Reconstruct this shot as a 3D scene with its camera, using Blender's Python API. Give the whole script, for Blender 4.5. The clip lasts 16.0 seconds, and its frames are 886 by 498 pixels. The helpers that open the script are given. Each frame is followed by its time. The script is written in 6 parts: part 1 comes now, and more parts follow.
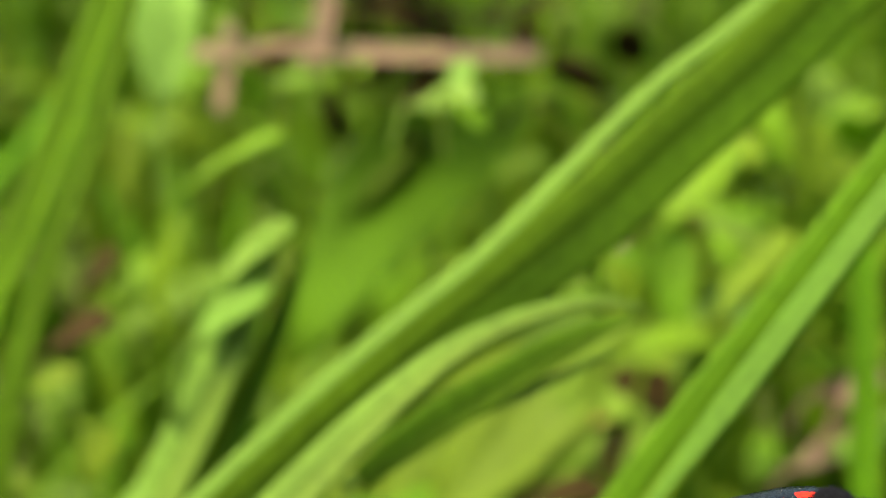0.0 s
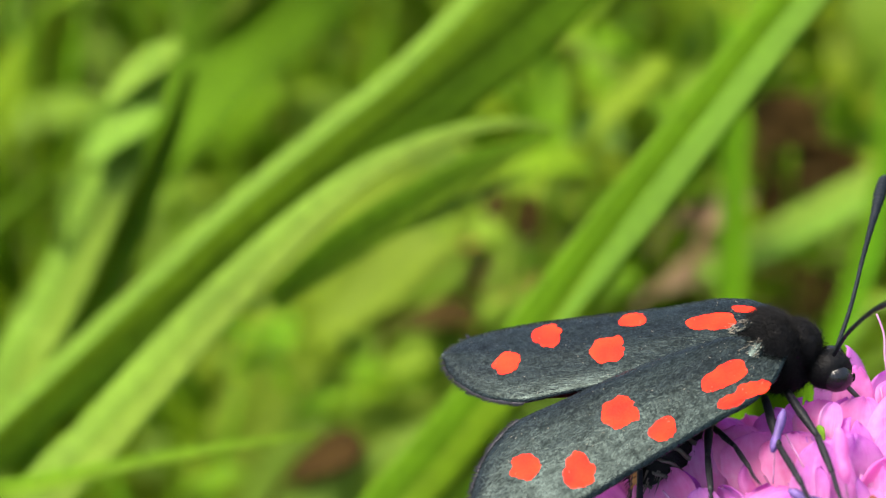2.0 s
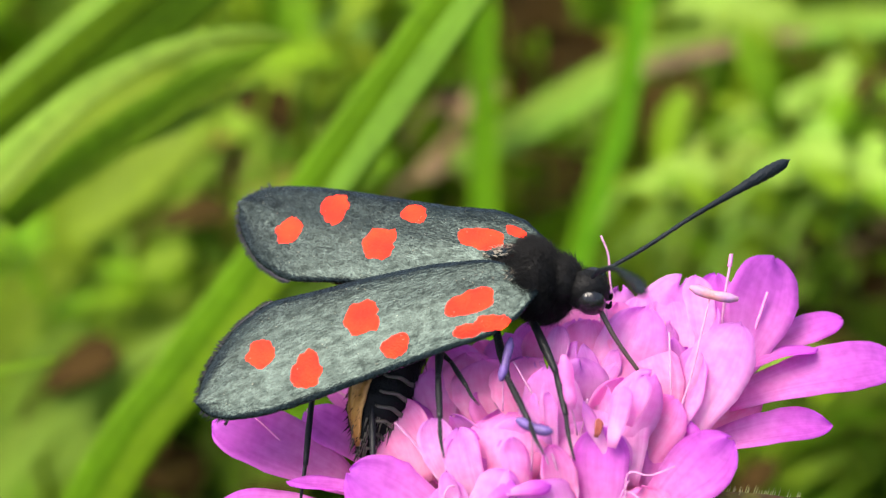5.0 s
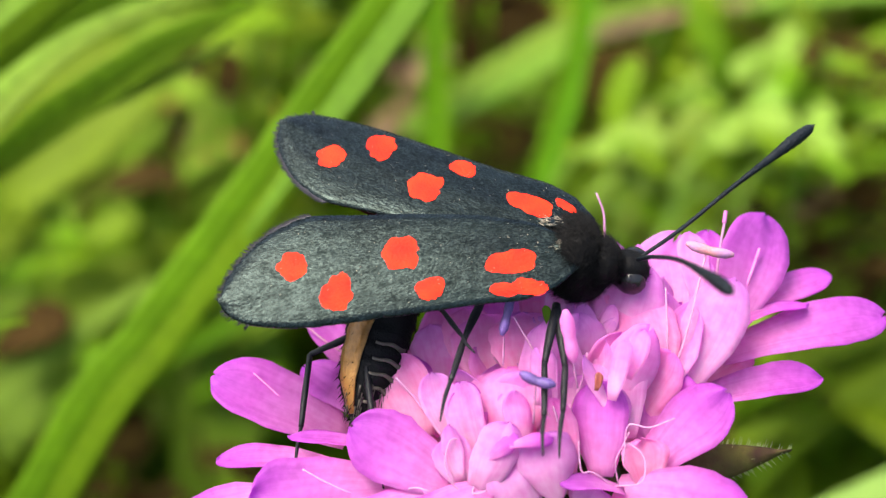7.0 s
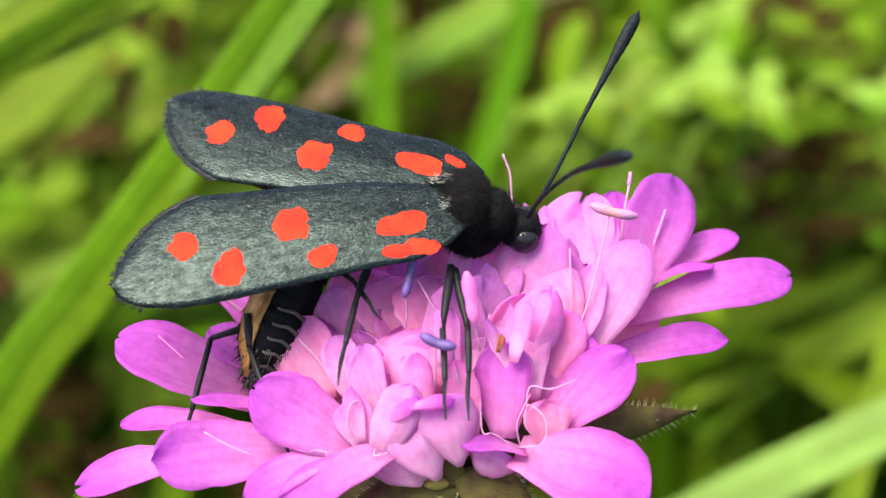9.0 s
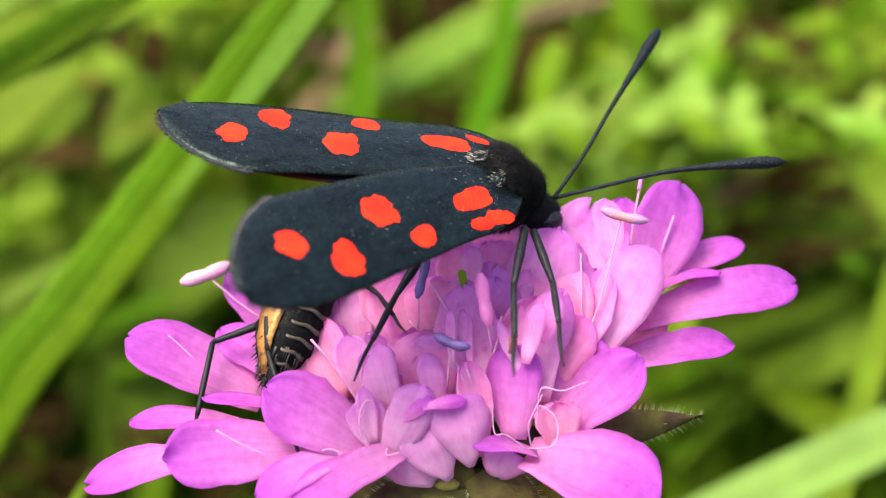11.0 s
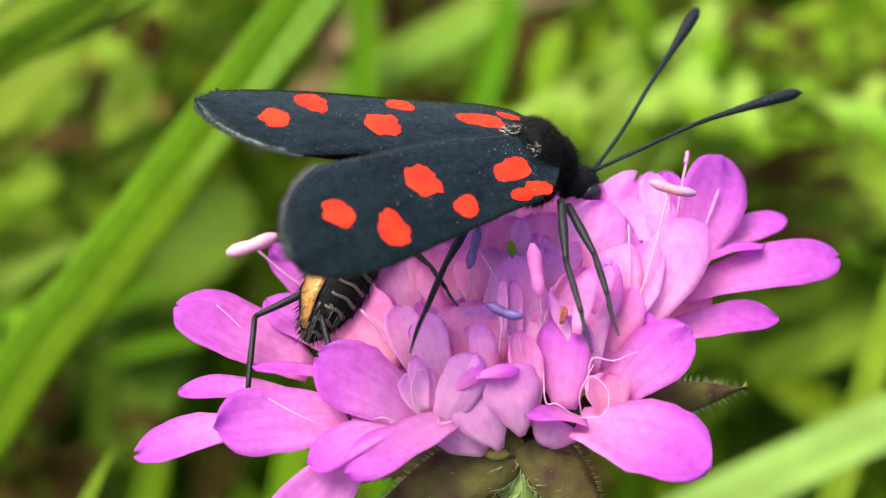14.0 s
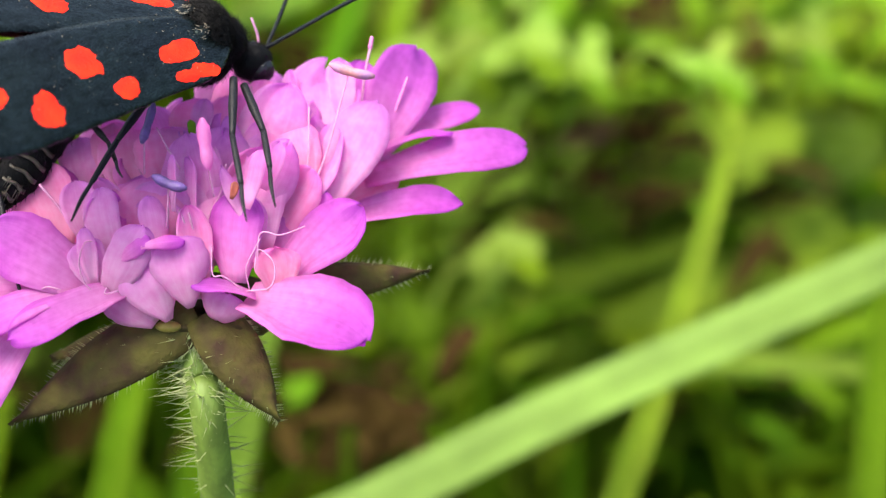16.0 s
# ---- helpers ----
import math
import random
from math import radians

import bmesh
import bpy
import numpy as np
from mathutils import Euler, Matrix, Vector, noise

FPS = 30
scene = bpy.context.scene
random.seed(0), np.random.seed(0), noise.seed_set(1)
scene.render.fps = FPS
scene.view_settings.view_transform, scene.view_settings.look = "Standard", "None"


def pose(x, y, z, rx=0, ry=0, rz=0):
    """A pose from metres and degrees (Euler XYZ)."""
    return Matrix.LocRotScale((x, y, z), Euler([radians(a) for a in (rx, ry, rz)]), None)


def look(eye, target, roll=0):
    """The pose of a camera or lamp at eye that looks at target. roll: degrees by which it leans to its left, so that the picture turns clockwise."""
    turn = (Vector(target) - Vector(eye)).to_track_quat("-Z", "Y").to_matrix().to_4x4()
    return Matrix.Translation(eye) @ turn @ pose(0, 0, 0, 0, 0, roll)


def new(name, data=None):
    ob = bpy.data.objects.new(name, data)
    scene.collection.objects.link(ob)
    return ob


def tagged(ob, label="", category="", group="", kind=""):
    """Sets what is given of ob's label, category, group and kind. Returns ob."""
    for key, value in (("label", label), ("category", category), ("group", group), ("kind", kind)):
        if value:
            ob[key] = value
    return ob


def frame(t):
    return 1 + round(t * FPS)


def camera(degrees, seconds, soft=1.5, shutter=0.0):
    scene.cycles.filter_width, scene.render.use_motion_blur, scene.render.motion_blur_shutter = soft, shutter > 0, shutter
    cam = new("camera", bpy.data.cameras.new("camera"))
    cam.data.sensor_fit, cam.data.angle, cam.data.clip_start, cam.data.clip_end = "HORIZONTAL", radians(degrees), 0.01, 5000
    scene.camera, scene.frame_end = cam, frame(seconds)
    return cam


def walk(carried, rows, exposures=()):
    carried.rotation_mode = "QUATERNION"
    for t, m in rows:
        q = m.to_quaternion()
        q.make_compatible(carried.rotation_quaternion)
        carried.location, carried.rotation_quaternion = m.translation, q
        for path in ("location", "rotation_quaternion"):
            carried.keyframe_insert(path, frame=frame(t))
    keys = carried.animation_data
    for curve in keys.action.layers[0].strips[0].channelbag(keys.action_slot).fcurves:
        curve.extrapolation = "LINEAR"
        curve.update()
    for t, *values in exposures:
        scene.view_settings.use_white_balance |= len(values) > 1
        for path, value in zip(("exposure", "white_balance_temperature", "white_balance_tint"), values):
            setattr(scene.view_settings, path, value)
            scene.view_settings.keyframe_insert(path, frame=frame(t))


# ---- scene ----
MM = 0.001
cam = camera(30, 16.0, soft=1.3)
cam.data.dof.use_dof = True
cam.data.dof.focus_distance = 0.077
cam.data.dof.aperture_fstop = 37.0

PATH = [
    (0, pose(0.00922, -0.05689, 0.25056, 64.66, 10.09, 17.50)),
    (0.5, pose(0.00592, -0.05599, 0.25164, 62.19, 9.57, 16.03)),
    (1, pose(0.00445, -0.05619, 0.25163, 59.72, 8.48, 14.03)),
    (1.5, pose(0.00473, -0.05828, 0.25073, 58.13, 8.15, 13.02)),
    (2, pose(0.00233, -0.05896, 0.25104, 57.95, 7.06, 12.00)),
    (2.5, pose(0.00246, -0.05908, 0.25193, 57.13, 6.65, 10.72)),
    (3, pose(0.00199, -0.05726, 0.25134, 56.66, 5.12, 9.42)),
    (3.5, pose(0.00327, -0.05631, 0.25000, 56.25, 3.51, 7.60)),
    (3.7, pose(0.00483, -0.05602, 0.25033, 55.24, 4.15, 7.31)),
    (5.8, pose(0.00385, -0.05601, 0.25288, 52.58, 3.93, 3.43)),
    (6, pose(0.00474, -0.05817, 0.25163, 53.09, 4.00, 3.82)),
    (6.5, pose(0.00119, -0.05511, 0.25507, 50.16, 2.84, 2.01)),
    (7, pose(0.00069, -0.05712, 0.25260, 51.60, 2.60, 2.18)),
    (7.5, pose(0.00228, -0.05850, 0.25103, 52.39, 1.39, 1.36)),
    (8, pose(0.00290, -0.05729, 0.25238, 51.94, 1.44, 1.33)),
    (8.5, pose(0.00415, -0.05727, 0.25216, 51.69, 1.96, 1.43)),
    (9, pose(0.00376, -0.05679, 0.25243, 50.16, 2.04, 1.29)),
    (9.2, pose(0.00364, -0.05793, 0.25159, 50.71, 1.90, 0.89)),
    (11.3, pose(0.00098, -0.05803, 0.25182, 51.16, 0.49, 0.77)),
    (11.5, pose(0.00078, -0.05864, 0.25115, 50.78, 0.71, 1.02)),
    (12, pose(-0.00124, -0.05875, 0.25123, 50.66, 0.18, 0.04)),
    (12.5, pose(-0.00219, -0.05949, 0.25048, 50.25, 0.31, 0.17)),
    (13, pose(-0.00052, -0.05965, 0.25036, 50.79, 0.70, 0.30)),
    (13.5, pose(-0.00164, -0.05889, 0.25125, 50.68, 0.53, 0.22)),
    (14, pose(-0.00244, -0.05901, 0.25115, 50.99, -0.30, 0.03)),
    (14.5, pose(0.00000, -0.05975, 0.25014, 50.00, -0.00, -0.00)),
    (15, pose(0.00111, -0.06113, 0.24902, 49.14, -0.52, -0.56)),
    (15.5, pose(0.00454, -0.06318, 0.24758, 49.41, -1.00, -0.10)),
    (16, pose(0.01058, -0.06353, 0.24819, 50.68, -1.94, -0.81)),
]
walk(cam, PATH)

# ---- light ----
SUN_EL, SUN_AZ = radians(69), radians(-100)        # high, from the left of the flower
world = bpy.data.worlds.new("sky")
scene.world = world
world.use_nodes = True
wn = world.node_tree.nodes
sky = wn.new("ShaderNodeTexSky")
sky.sky_type, sky.sun_disc = "NISHITA", False
sky.sun_elevation, sky.sun_rotation = SUN_EL, SUN_AZ
sky.air_density, sky.dust_density = 1.0, 5.0
world.node_tree.links.new(sky.outputs[0], wn["Background"].inputs[0])
wn["Background"].inputs[1].default_value = 0.24
sun_data = bpy.data.lights.new("sun", "SUN")
sun_data.energy, sun_data.angle, sun_data.color = 3.5, radians(34.0), (1.0, 0.92, 0.78)
sun = new("sun", sun_data)
sun_dir = Vector((math.sin(SUN_AZ) * math.cos(SUN_EL), math.cos(SUN_AZ) * math.cos(SUN_EL), math.sin(SUN_EL)))
sun.matrix_world = look(sun_dir * 3, (0, 0, 0))
scene.view_settings.exposure = 0.96


# ---- materials ----
def material(name, base, rough=0.5, spread=0.25, scale=900.0, fine=4000.0, bump=0.3, through_light=0.0, tint=None,
             metal=0.0, sheen=0.0, stretch=(1, 1, 1), random_hue=0.0, second=None, spec=0.5):
    """A surface with variation at two scales, fine relief and, for leaves and petals, light coming through."""
    m = bpy.data.materials.new(name)
    m.use_nodes = True
    nt = m.node_tree
    n, l = nt.nodes, nt.links
    b = n["Principled BSDF"]
    co = n.new("ShaderNodeTexCoord")
    mp = n.new("ShaderNodeMapping")
    mp.inputs["Scale"].default_value = stretch
    l.new(co.outputs["Object"], mp.inputs[0])
    big = n.new("ShaderNodeTexNoise")
    big.inputs["Scale"].default_value, big.inputs["Detail"].default_value = scale, 3
    small = n.new("ShaderNodeTexNoise")
    small.inputs["Scale"].default_value, small.inputs["Detail"].default_value = fine, 2
    for t in (big, small):
        l.new(mp.outputs[0], t.inputs["Vector"])
    ramp = n.new("ShaderNodeValToRGB")
    second = second or tuple(c * (1 - spread) for c in base)
    ramp.color_ramp.elements[0].color = (*second, 1)
    ramp.color_ramp.elements[1].color = (*[min(1, c * (1 + spread * 0.5)) for c in base], 1)
    ramp.color_ramp.elements[0].position, ramp.color_ramp.elements[1].position = 0.32, 0.68
    l.new(big.outputs[0], ramp.inputs[0])
    mix = n.new("ShaderNodeMixRGB")
    mix.blend_type = "OVERLAY"
    mix.inputs[0].default_value = 0.35
    l.new(ramp.outputs[0], mix.inputs[1])
    l.new(small.outputs[0], mix.inputs[2])
    colour = mix.outputs[0]
    if random_hue:
        info = n.new("ShaderNodeObjectInfo")
        geo = n.new("ShaderNodeNewGeometry")
        add = n.new("ShaderNodeMath")
        add.operation = "ADD"
        l.new(info.outputs["Random"], add.inputs[0])
        l.new(geo.outputs["Random Per Island"], add.inputs[1])
        half = n.new("ShaderNodeMath")
        half.operation = "FRACT"
        l.new(add.outputs[0], half.inputs[0])
        hs = n.new("ShaderNodeHueSaturation")
        r1 = n.new("ShaderNodeMapRange")
        r1.inputs["To Min"].default_value, r1.inputs["To Max"].default_value = 0.5 - random_hue * 0.12, 0.5 + random_hue * 0.06
        r2 = n.new("ShaderNodeMapRange")
        r2.inputs["To Min"].default_value, r2.inputs["To Max"].default_value = 1 - random_hue * 0.9, 1 + random_hue * 0.9
        l.new(half.outputs[0], r1.inputs[0])
        l.new(half.outputs[0], r2.inputs[0])
        l.new(r1.outputs[0], hs.inputs["Hue"])
        l.new(r2.outputs[0], hs.inputs["Value"])
        l.new(colour, hs.inputs["Color"])
        colour = hs.outputs[0]
    l.new(colour, b.inputs["Base Color"])
    b.inputs["Roughness"].default_value, b.inputs["Metallic"].default_value = rough, metal
    b.inputs["Sheen Weight"].default_value = sheen
    b.inputs["Specular IOR Level"].default_value = spec
    bp = n.new("ShaderNodeBump")
    bp.inputs["Strength"].default_value, bp.inputs["Distance"].default_value = bump, 0.0001
    l.new(small.outputs[0], bp.inputs["Height"])
    l.new(bp.outputs[0], b.inputs["Normal"])
    if through_light:
        tr = n.new("ShaderNodeBsdfTranslucent")
        tm = n.new("ShaderNodeMixRGB")
        tm.blend_type = "MULTIPLY"
        tm.inputs[0].default_value = 1
        tm.inputs[2].default_value = (*(tint or (1, 1, 1)), 1)
        l.new(colour, tm.inputs[1])
        l.new(tm.outputs[0], tr.inputs["Color"])
        ms = n.new("ShaderNodeMixShader")
        ms.inputs[0].default_value = through_light
        l.new(b.outputs[0], ms.inputs[1])
        l.new(tr.outputs[0], ms.inputs[2])
        l.new(ms.outputs[0], n["Material Output"].inputs[0])
    return m


def petal_material(name, throat, blade, edge):
    """Petal skin: paler at the throat, fuller in colour outwards, with fine lengthwise veins."""
    m = material(name, blade, 0.5, 0.15, 500, 2500, 0.2, 0.70, (1, 0.8, 1), random_hue=0.05, spec=0.3)
    n, l = m.node_tree.nodes, m.node_tree.links
    uv = n.new("ShaderNodeTexCoord")
    sep = n.new("ShaderNodeSeparateXYZ")
    l.new(uv.outputs["UV"], sep.inputs[0])
    ramp = n.new("ShaderNodeValToRGB")
    ramp.color_ramp.elements[0].color, ramp.color_ramp.elements[0].position = (*throat, 1), 0.0
    ramp.color_ramp.elements[1].color, ramp.color_ramp.elements[1].position = (*edge, 1), 1.0
    ramp.color_ramp.elements.new(0.5).color = (*blade, 1)
    l.new(sep.outputs[0], ramp.inputs[0])
    mp = n.new("ShaderNodeMapping")
    mp.inputs["Scale"].default_value = (1.3, 16, 1)
    l.new(uv.outputs["UV"], mp.inputs[0])
    info = n.new("ShaderNodeObjectInfo")
    veins = n.new("ShaderNodeTexNoise")
    veins.noise_dimensions = "4D"
    veins.inputs["Scale"].default_value, veins.inputs["Detail"].default_value = 1.0, 3
    l.new(mp.outputs[0], veins.inputs["Vector"])
    l.new(info.outputs["Random"], veins.inputs["W"])
    dark = n.new("ShaderNodeMixRGB")
    dark.blend_type = "SOFT_LIGHT"
    dark.inputs[0].default_value = 0.5
    l.new(ramp.outputs[0], dark.inputs[1])
    l.new(veins.outputs[0], dark.inputs[2])
    first = [k for k in n if k.type == "VALTORGB" and k != ramp][0]
    for link in list(l):
        if link.from_node == first:
            l.new(dark.outputs[0], link.to_socket)
    return m


PETAL = petal_material("petal", (0.80, 0.35, 0.67), (0.635, 0.145, 0.63), (0.56, 0.10, 0.64))
PETAL_PALE = petal_material("petal_pale", (0.90, 0.56, 0.76), (0.81, 0.40, 0.73), (0.70, 0.25, 0.72))
PETAL_INNER = petal_material("petal_inner", (0.94, 0.54, 0.70), (0.88, 0.38, 0.68), (0.77, 0.24, 0.68))
THROAT_SPOT = material("throat_spot", (0.17, 0.028, 0.014), 0.6, 0.4, 1500, 5000, 0.3, second=(0.24, 0.07, 0.05))
THROAT = petal_material("petal_throat", (0.92, 0.50, 0.65), (0.88, 0.38, 0.62), (0.79, 0.25, 0.62))
FILAMENT = material("filament", (0.62, 0.28, 0.50), 0.5, 0.1, 800, 4000, 0.1, 0.3)
ANTHER = material("anther", (0.085, 0.042, 0.18), 0.6, 0.3, 1500, 6000, 0.4)
ANTHER_MUTED = material("anther_muted", (0.22, 0.11, 0.28), 0.6, 0.3, 900, 6000, 0.4, second=(0.40, 0.16, 0.12))
ANTHER_PALE = material("anther_pale", (0.50, 0.20, 0.36), 0.6, 0.2, 1500, 6000, 0.4, second=(0.58, 0.27, 0.36))
STIGMA = material("stigma", (0.70, 0.18, 0.48), 0.5, 0.2, 1500, 6000, 0.3)
BRACT = material("bract", (0.030, 0.017, 0.010), 0.75, 0.3, 900, 3600, 0.9, 0.12, (1, 1.2, 0.6), second=(0.078, 0.074, 0.016), spec=0.12)
CALYX = material("calyx", (0.060, 0.052, 0.012), 0.75, 0.4, 700, 3000, 0.6, 0.1, second=(0.025, 0.017, 0.008), spec=0.2)
BOSS = material("calyx_boss", (0.25, 0.21, 0.045), 0.6, 0.3, 800, 3000, 0.5, 0.1, spec=0.2)
STEM = material("stem", (0.16, 0.25, 0.036), 0.6, 0.3, 700, 3000, 0.5, 0.1, stretch=(1, 1, 0.15))
HAIR = material("plant_hair", (0.36, 0.42, 0.18), 0.5, 0.1, 900, 4000, 0.1, 0.4)


def wing_material():
    """Black scales with a dull blue-green gloss, rubbed veins and loose pale scales."""
    m = material("wing_scales", (0.0026, 0.0046, 0.0046), 0.58, 0.4, 700, 12000, 0.25, second=(0.0010, 0.0014, 0.0016), spec=0.36, stretch=(0.4, 1, 1))
    n, l = m.node_tree.nodes, m.node_tree.links
    b = n["Principled BSDF"]
    b.inputs["Specular Tint"].default_value = (0.73, 1.0, 0.95, 1)
    co = n.new("ShaderNodeTexCoord")
    grain = n.new("ShaderNodeTexNoise")
    grain.inputs["Scale"].default_value, grain.inputs["Detail"].default_value = 13000, 3
    patch = n.new("ShaderNodeTexNoise")
    patch.inputs["Scale"].default_value = 3600
    mp = n.new("ShaderNodeMapping")
    mp.inputs["Scale"].default_value = (0.5, 1, 1)
    l.new(co.outputs["Object"], mp.inputs[0])
    for t in (grain, patch):
        l.new(mp.outputs[0], t.inputs["Vector"])
    both = n.new("ShaderNodeMath")
    both.operation = "MULTIPLY"
    l.new(grain.outputs[0], both.inputs[0])
    l.new(patch.outputs[0], both.inputs[1])
    sel = n.new("ShaderNodeMapRange")
    sel.inputs["From Min"].default_value, sel.inputs["From Max"].default_value = 0.05, 0.50
    sel.inputs["To Min"].default_value, sel.inputs["To Max"].default_value = 0.02, 0.46
    l.new(both.outputs[0], sel.inputs[0])
    l.new(sel.outputs[0], b.inputs["Specular IOR Level"])
    gloss = n.new("ShaderNodeMapRange")
    gloss.inputs["From Min"].default_value, gloss.inputs["From Max"].default_value = 0.3, 0.7
    gloss.inputs["To Min"].default_value, gloss.inputs["To Max"].default_value = 0.21, 0.33
    l.new(grain.outputs[0], gloss.inputs[0])
    l.new(gloss.outputs[0], b.inputs["Roughness"])
    return m


WING = wing_material()
WING_RED = material("wing_red", (0.74, 0.012, 0.004), 0.65, 0.15, 900, 9000, 0.5, second=(0.78, 0.030, 0.006), spec=0.12)
FRINGE = material("wing_fringe", (0.020, 0.018, 0.025), 0.6, 0.3, 900, 5000, 0.2)
HINDWING = material("hindwing", (0.006, 0.005, 0.009), 0.7, 0.3, 300, 5000, 0.3, second=(0.05, 0.004, 0.004), spec=0.05)
FUR = material("black_fur", (0.0030, 0.0030, 0.0032), 0.6, 0.3, 2000, 9000, 0.4, spec=0.12)
CHITIN = material("black_chitin", (0.007, 0.007, 0.009), 0.5, 0.3, 1500, 7000, 0.5, spec=0.22)
EYE = material("compound_eye", (0.009, 0.009, 0.010), 0.22, 0.3, 2500, 9000, 0.15, spec=0.35)
ANTENNA = material("antenna_blue_black", (0.005, 0.008, 0.011), 0.5, 0.3, 1500, 8000, 0.9, spec=0.14)
BRONZE = material("abdomen_bronze", (0.33, 0.155, 0.032), 0.38, 0.4, 500, 5000, 0.6, second=(0.20, 0.09, 0.018), metal=0.35)
PALE_SCALE = material("pale_scale", (0.24, 0.21, 0.16), 0.5, 0.3, 1500, 7000, 0.4)
RING_SCALE = material("ring_scale", (0.065, 0.055, 0.04), 0.5, 0.4, 1500, 7000, 0.4)
BROWN = material("proboscis", (0.035, 0.022, 0.014), 0.4, 0.3, 1500, 7000, 0.2)
GRASS = material("grass", (0.125, 0.25, 0.006), 0.55, 0.25, 60, 900, 0.3, 0.45, (1.1, 1.0, 0.35), stretch=(1, 1, 0.2), random_hue=0.2, spec=0.12)
GRASS_LIGHT = material("grass_light", (0.165, 0.32, 0.020), 0.6, 0.2, 60, 900, 0.3, 0.45, (1.1, 1.0, 0.4), random_hue=0.12, spec=0.12)
GRASS_DARK = material("grass_dark", (0.082, 0.165, 0.006), 0.75, 0.25, 60, 900, 0.3, 0.35, (1.1, 1.0, 0.35), random_hue=0.2, spec=0.08)
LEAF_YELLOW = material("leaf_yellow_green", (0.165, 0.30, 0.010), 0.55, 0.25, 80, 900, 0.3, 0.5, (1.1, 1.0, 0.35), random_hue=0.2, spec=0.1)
GRASS_MID = material("grass_mid", (0.12, 0.24, 0.006), 0.6, 0.2, 60, 900, 0.3, 0.45, (1.1, 1.0, 0.3), random_hue=0.12, spec=0.08)
GRASS_BRIGHT = material("grass_bright", (0.10, 0.26, 0.004), 0.5, 0.2, 60, 900, 0.3, 0.5, (1.1, 1.0, 0.3), random_hue=0.1, spec=0.08)
# deep green with the shade of dark blade halves in it; also one leaf
GRASS_DEEP_SHADE = material("grass_deep_shade", (0.072, 0.150, 0.004), 0.7, 0.2, 60, 900, 0.3, 0.3, (1.1, 1.0, 0.35), random_hue=0.1, spec=0.05)
# lighter green with the light on a blade's lit half put into it
BLADE_LIT = material("blade_lit", (0.13, 0.25, 0.020), 0.6, 0.15, 60, 900, 0.2, 0.4, (1.1, 1.0, 0.35), random_hue=0.08, spec=0.1)
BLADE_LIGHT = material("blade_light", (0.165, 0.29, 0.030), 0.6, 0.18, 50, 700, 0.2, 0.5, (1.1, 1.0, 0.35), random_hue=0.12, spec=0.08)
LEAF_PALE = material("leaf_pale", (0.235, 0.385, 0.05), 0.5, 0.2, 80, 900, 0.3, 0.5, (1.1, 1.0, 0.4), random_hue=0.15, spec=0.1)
LEAF_OLIVE = material("leaf_olive", (0.165, 0.27, 0.014), 0.6, 0.25, 40, 400, 0.1, 0.45, (1.1, 1.0, 0.4), random_hue=0.1, spec=0.12)
STRAW_WARM = material("straw_warm", (0.21, 0.135, 0.05), 0.7, 0.35, 90, 900, 0.4, 0.2, random_hue=0.1)
LEAF_SOFT = material("leaf_soft", (0.13, 0.225, 0.014), 0.6, 0.3, 30, 200, 0.1, 0.45, (1.1, 1.0, 0.4), spec=0.12)
BLADE_PALE = material("blade_pale", (0.175, 0.29, 0.055), 0.6, 0.12, 40, 160, 0.05, 0.45, (1.1, 1.0, 0.4), spec=0.12)
# dark brown for dry litter, and for gaps whose shade is put into it
STRAW_SHADE = material("straw_shade", (0.042, 0.027, 0.006), 0.8, 0.35, 90, 900, 0.4, 0.2, random_hue=0.12, spec=0.04)
SOIL = material("soil", (0.066, 0.098, 0.015), 0.95, 0.5, 18, 220, 1.0, second=(0.040, 0.040, 0.010), spec=0.04)
ORANGE = material("withered_leaf", (0.22, 0.165, 0.008), 0.6, 0.4, 120, 900, 0.4, 0.4, second=(0.16, 0.075, 0.012))


# ---- building blocks ----
def part(name, bm, mat, parent=None, label=""):
    me = bpy.data.meshes.new(name)
    bm.normal_update()
    bm.to_mesh(me)
    bm.free()
    for p in me.polygons:
        p.use_smooth = True
    me.materials.append(mat)
    ob = new(name, me)
    ob.parent = parent
    return tagged(ob, label)


def vec(p):
    return Vector(p) * MM


def curve_points(points, steps):
    """A smooth line through the given points."""
    pts = [Vector(p) for p in points]
    pts = [pts[0] * 2 - pts[1], *pts, pts[-1] * 2 - pts[-2]]
    out = []
    for i in range(1, len(pts) - 2):
        a, b, c, d = pts[i - 1:i + 3]
        for k in range(steps):
            t = k / steps
            out.append(0.5 * ((2 * b) + (c - a) * t + (2 * a - 5 * b + 4 * c - d) * t * t + (3 * b - a - 3 * c + d) * t ** 3))
    out.append(pts[-2])
    return out


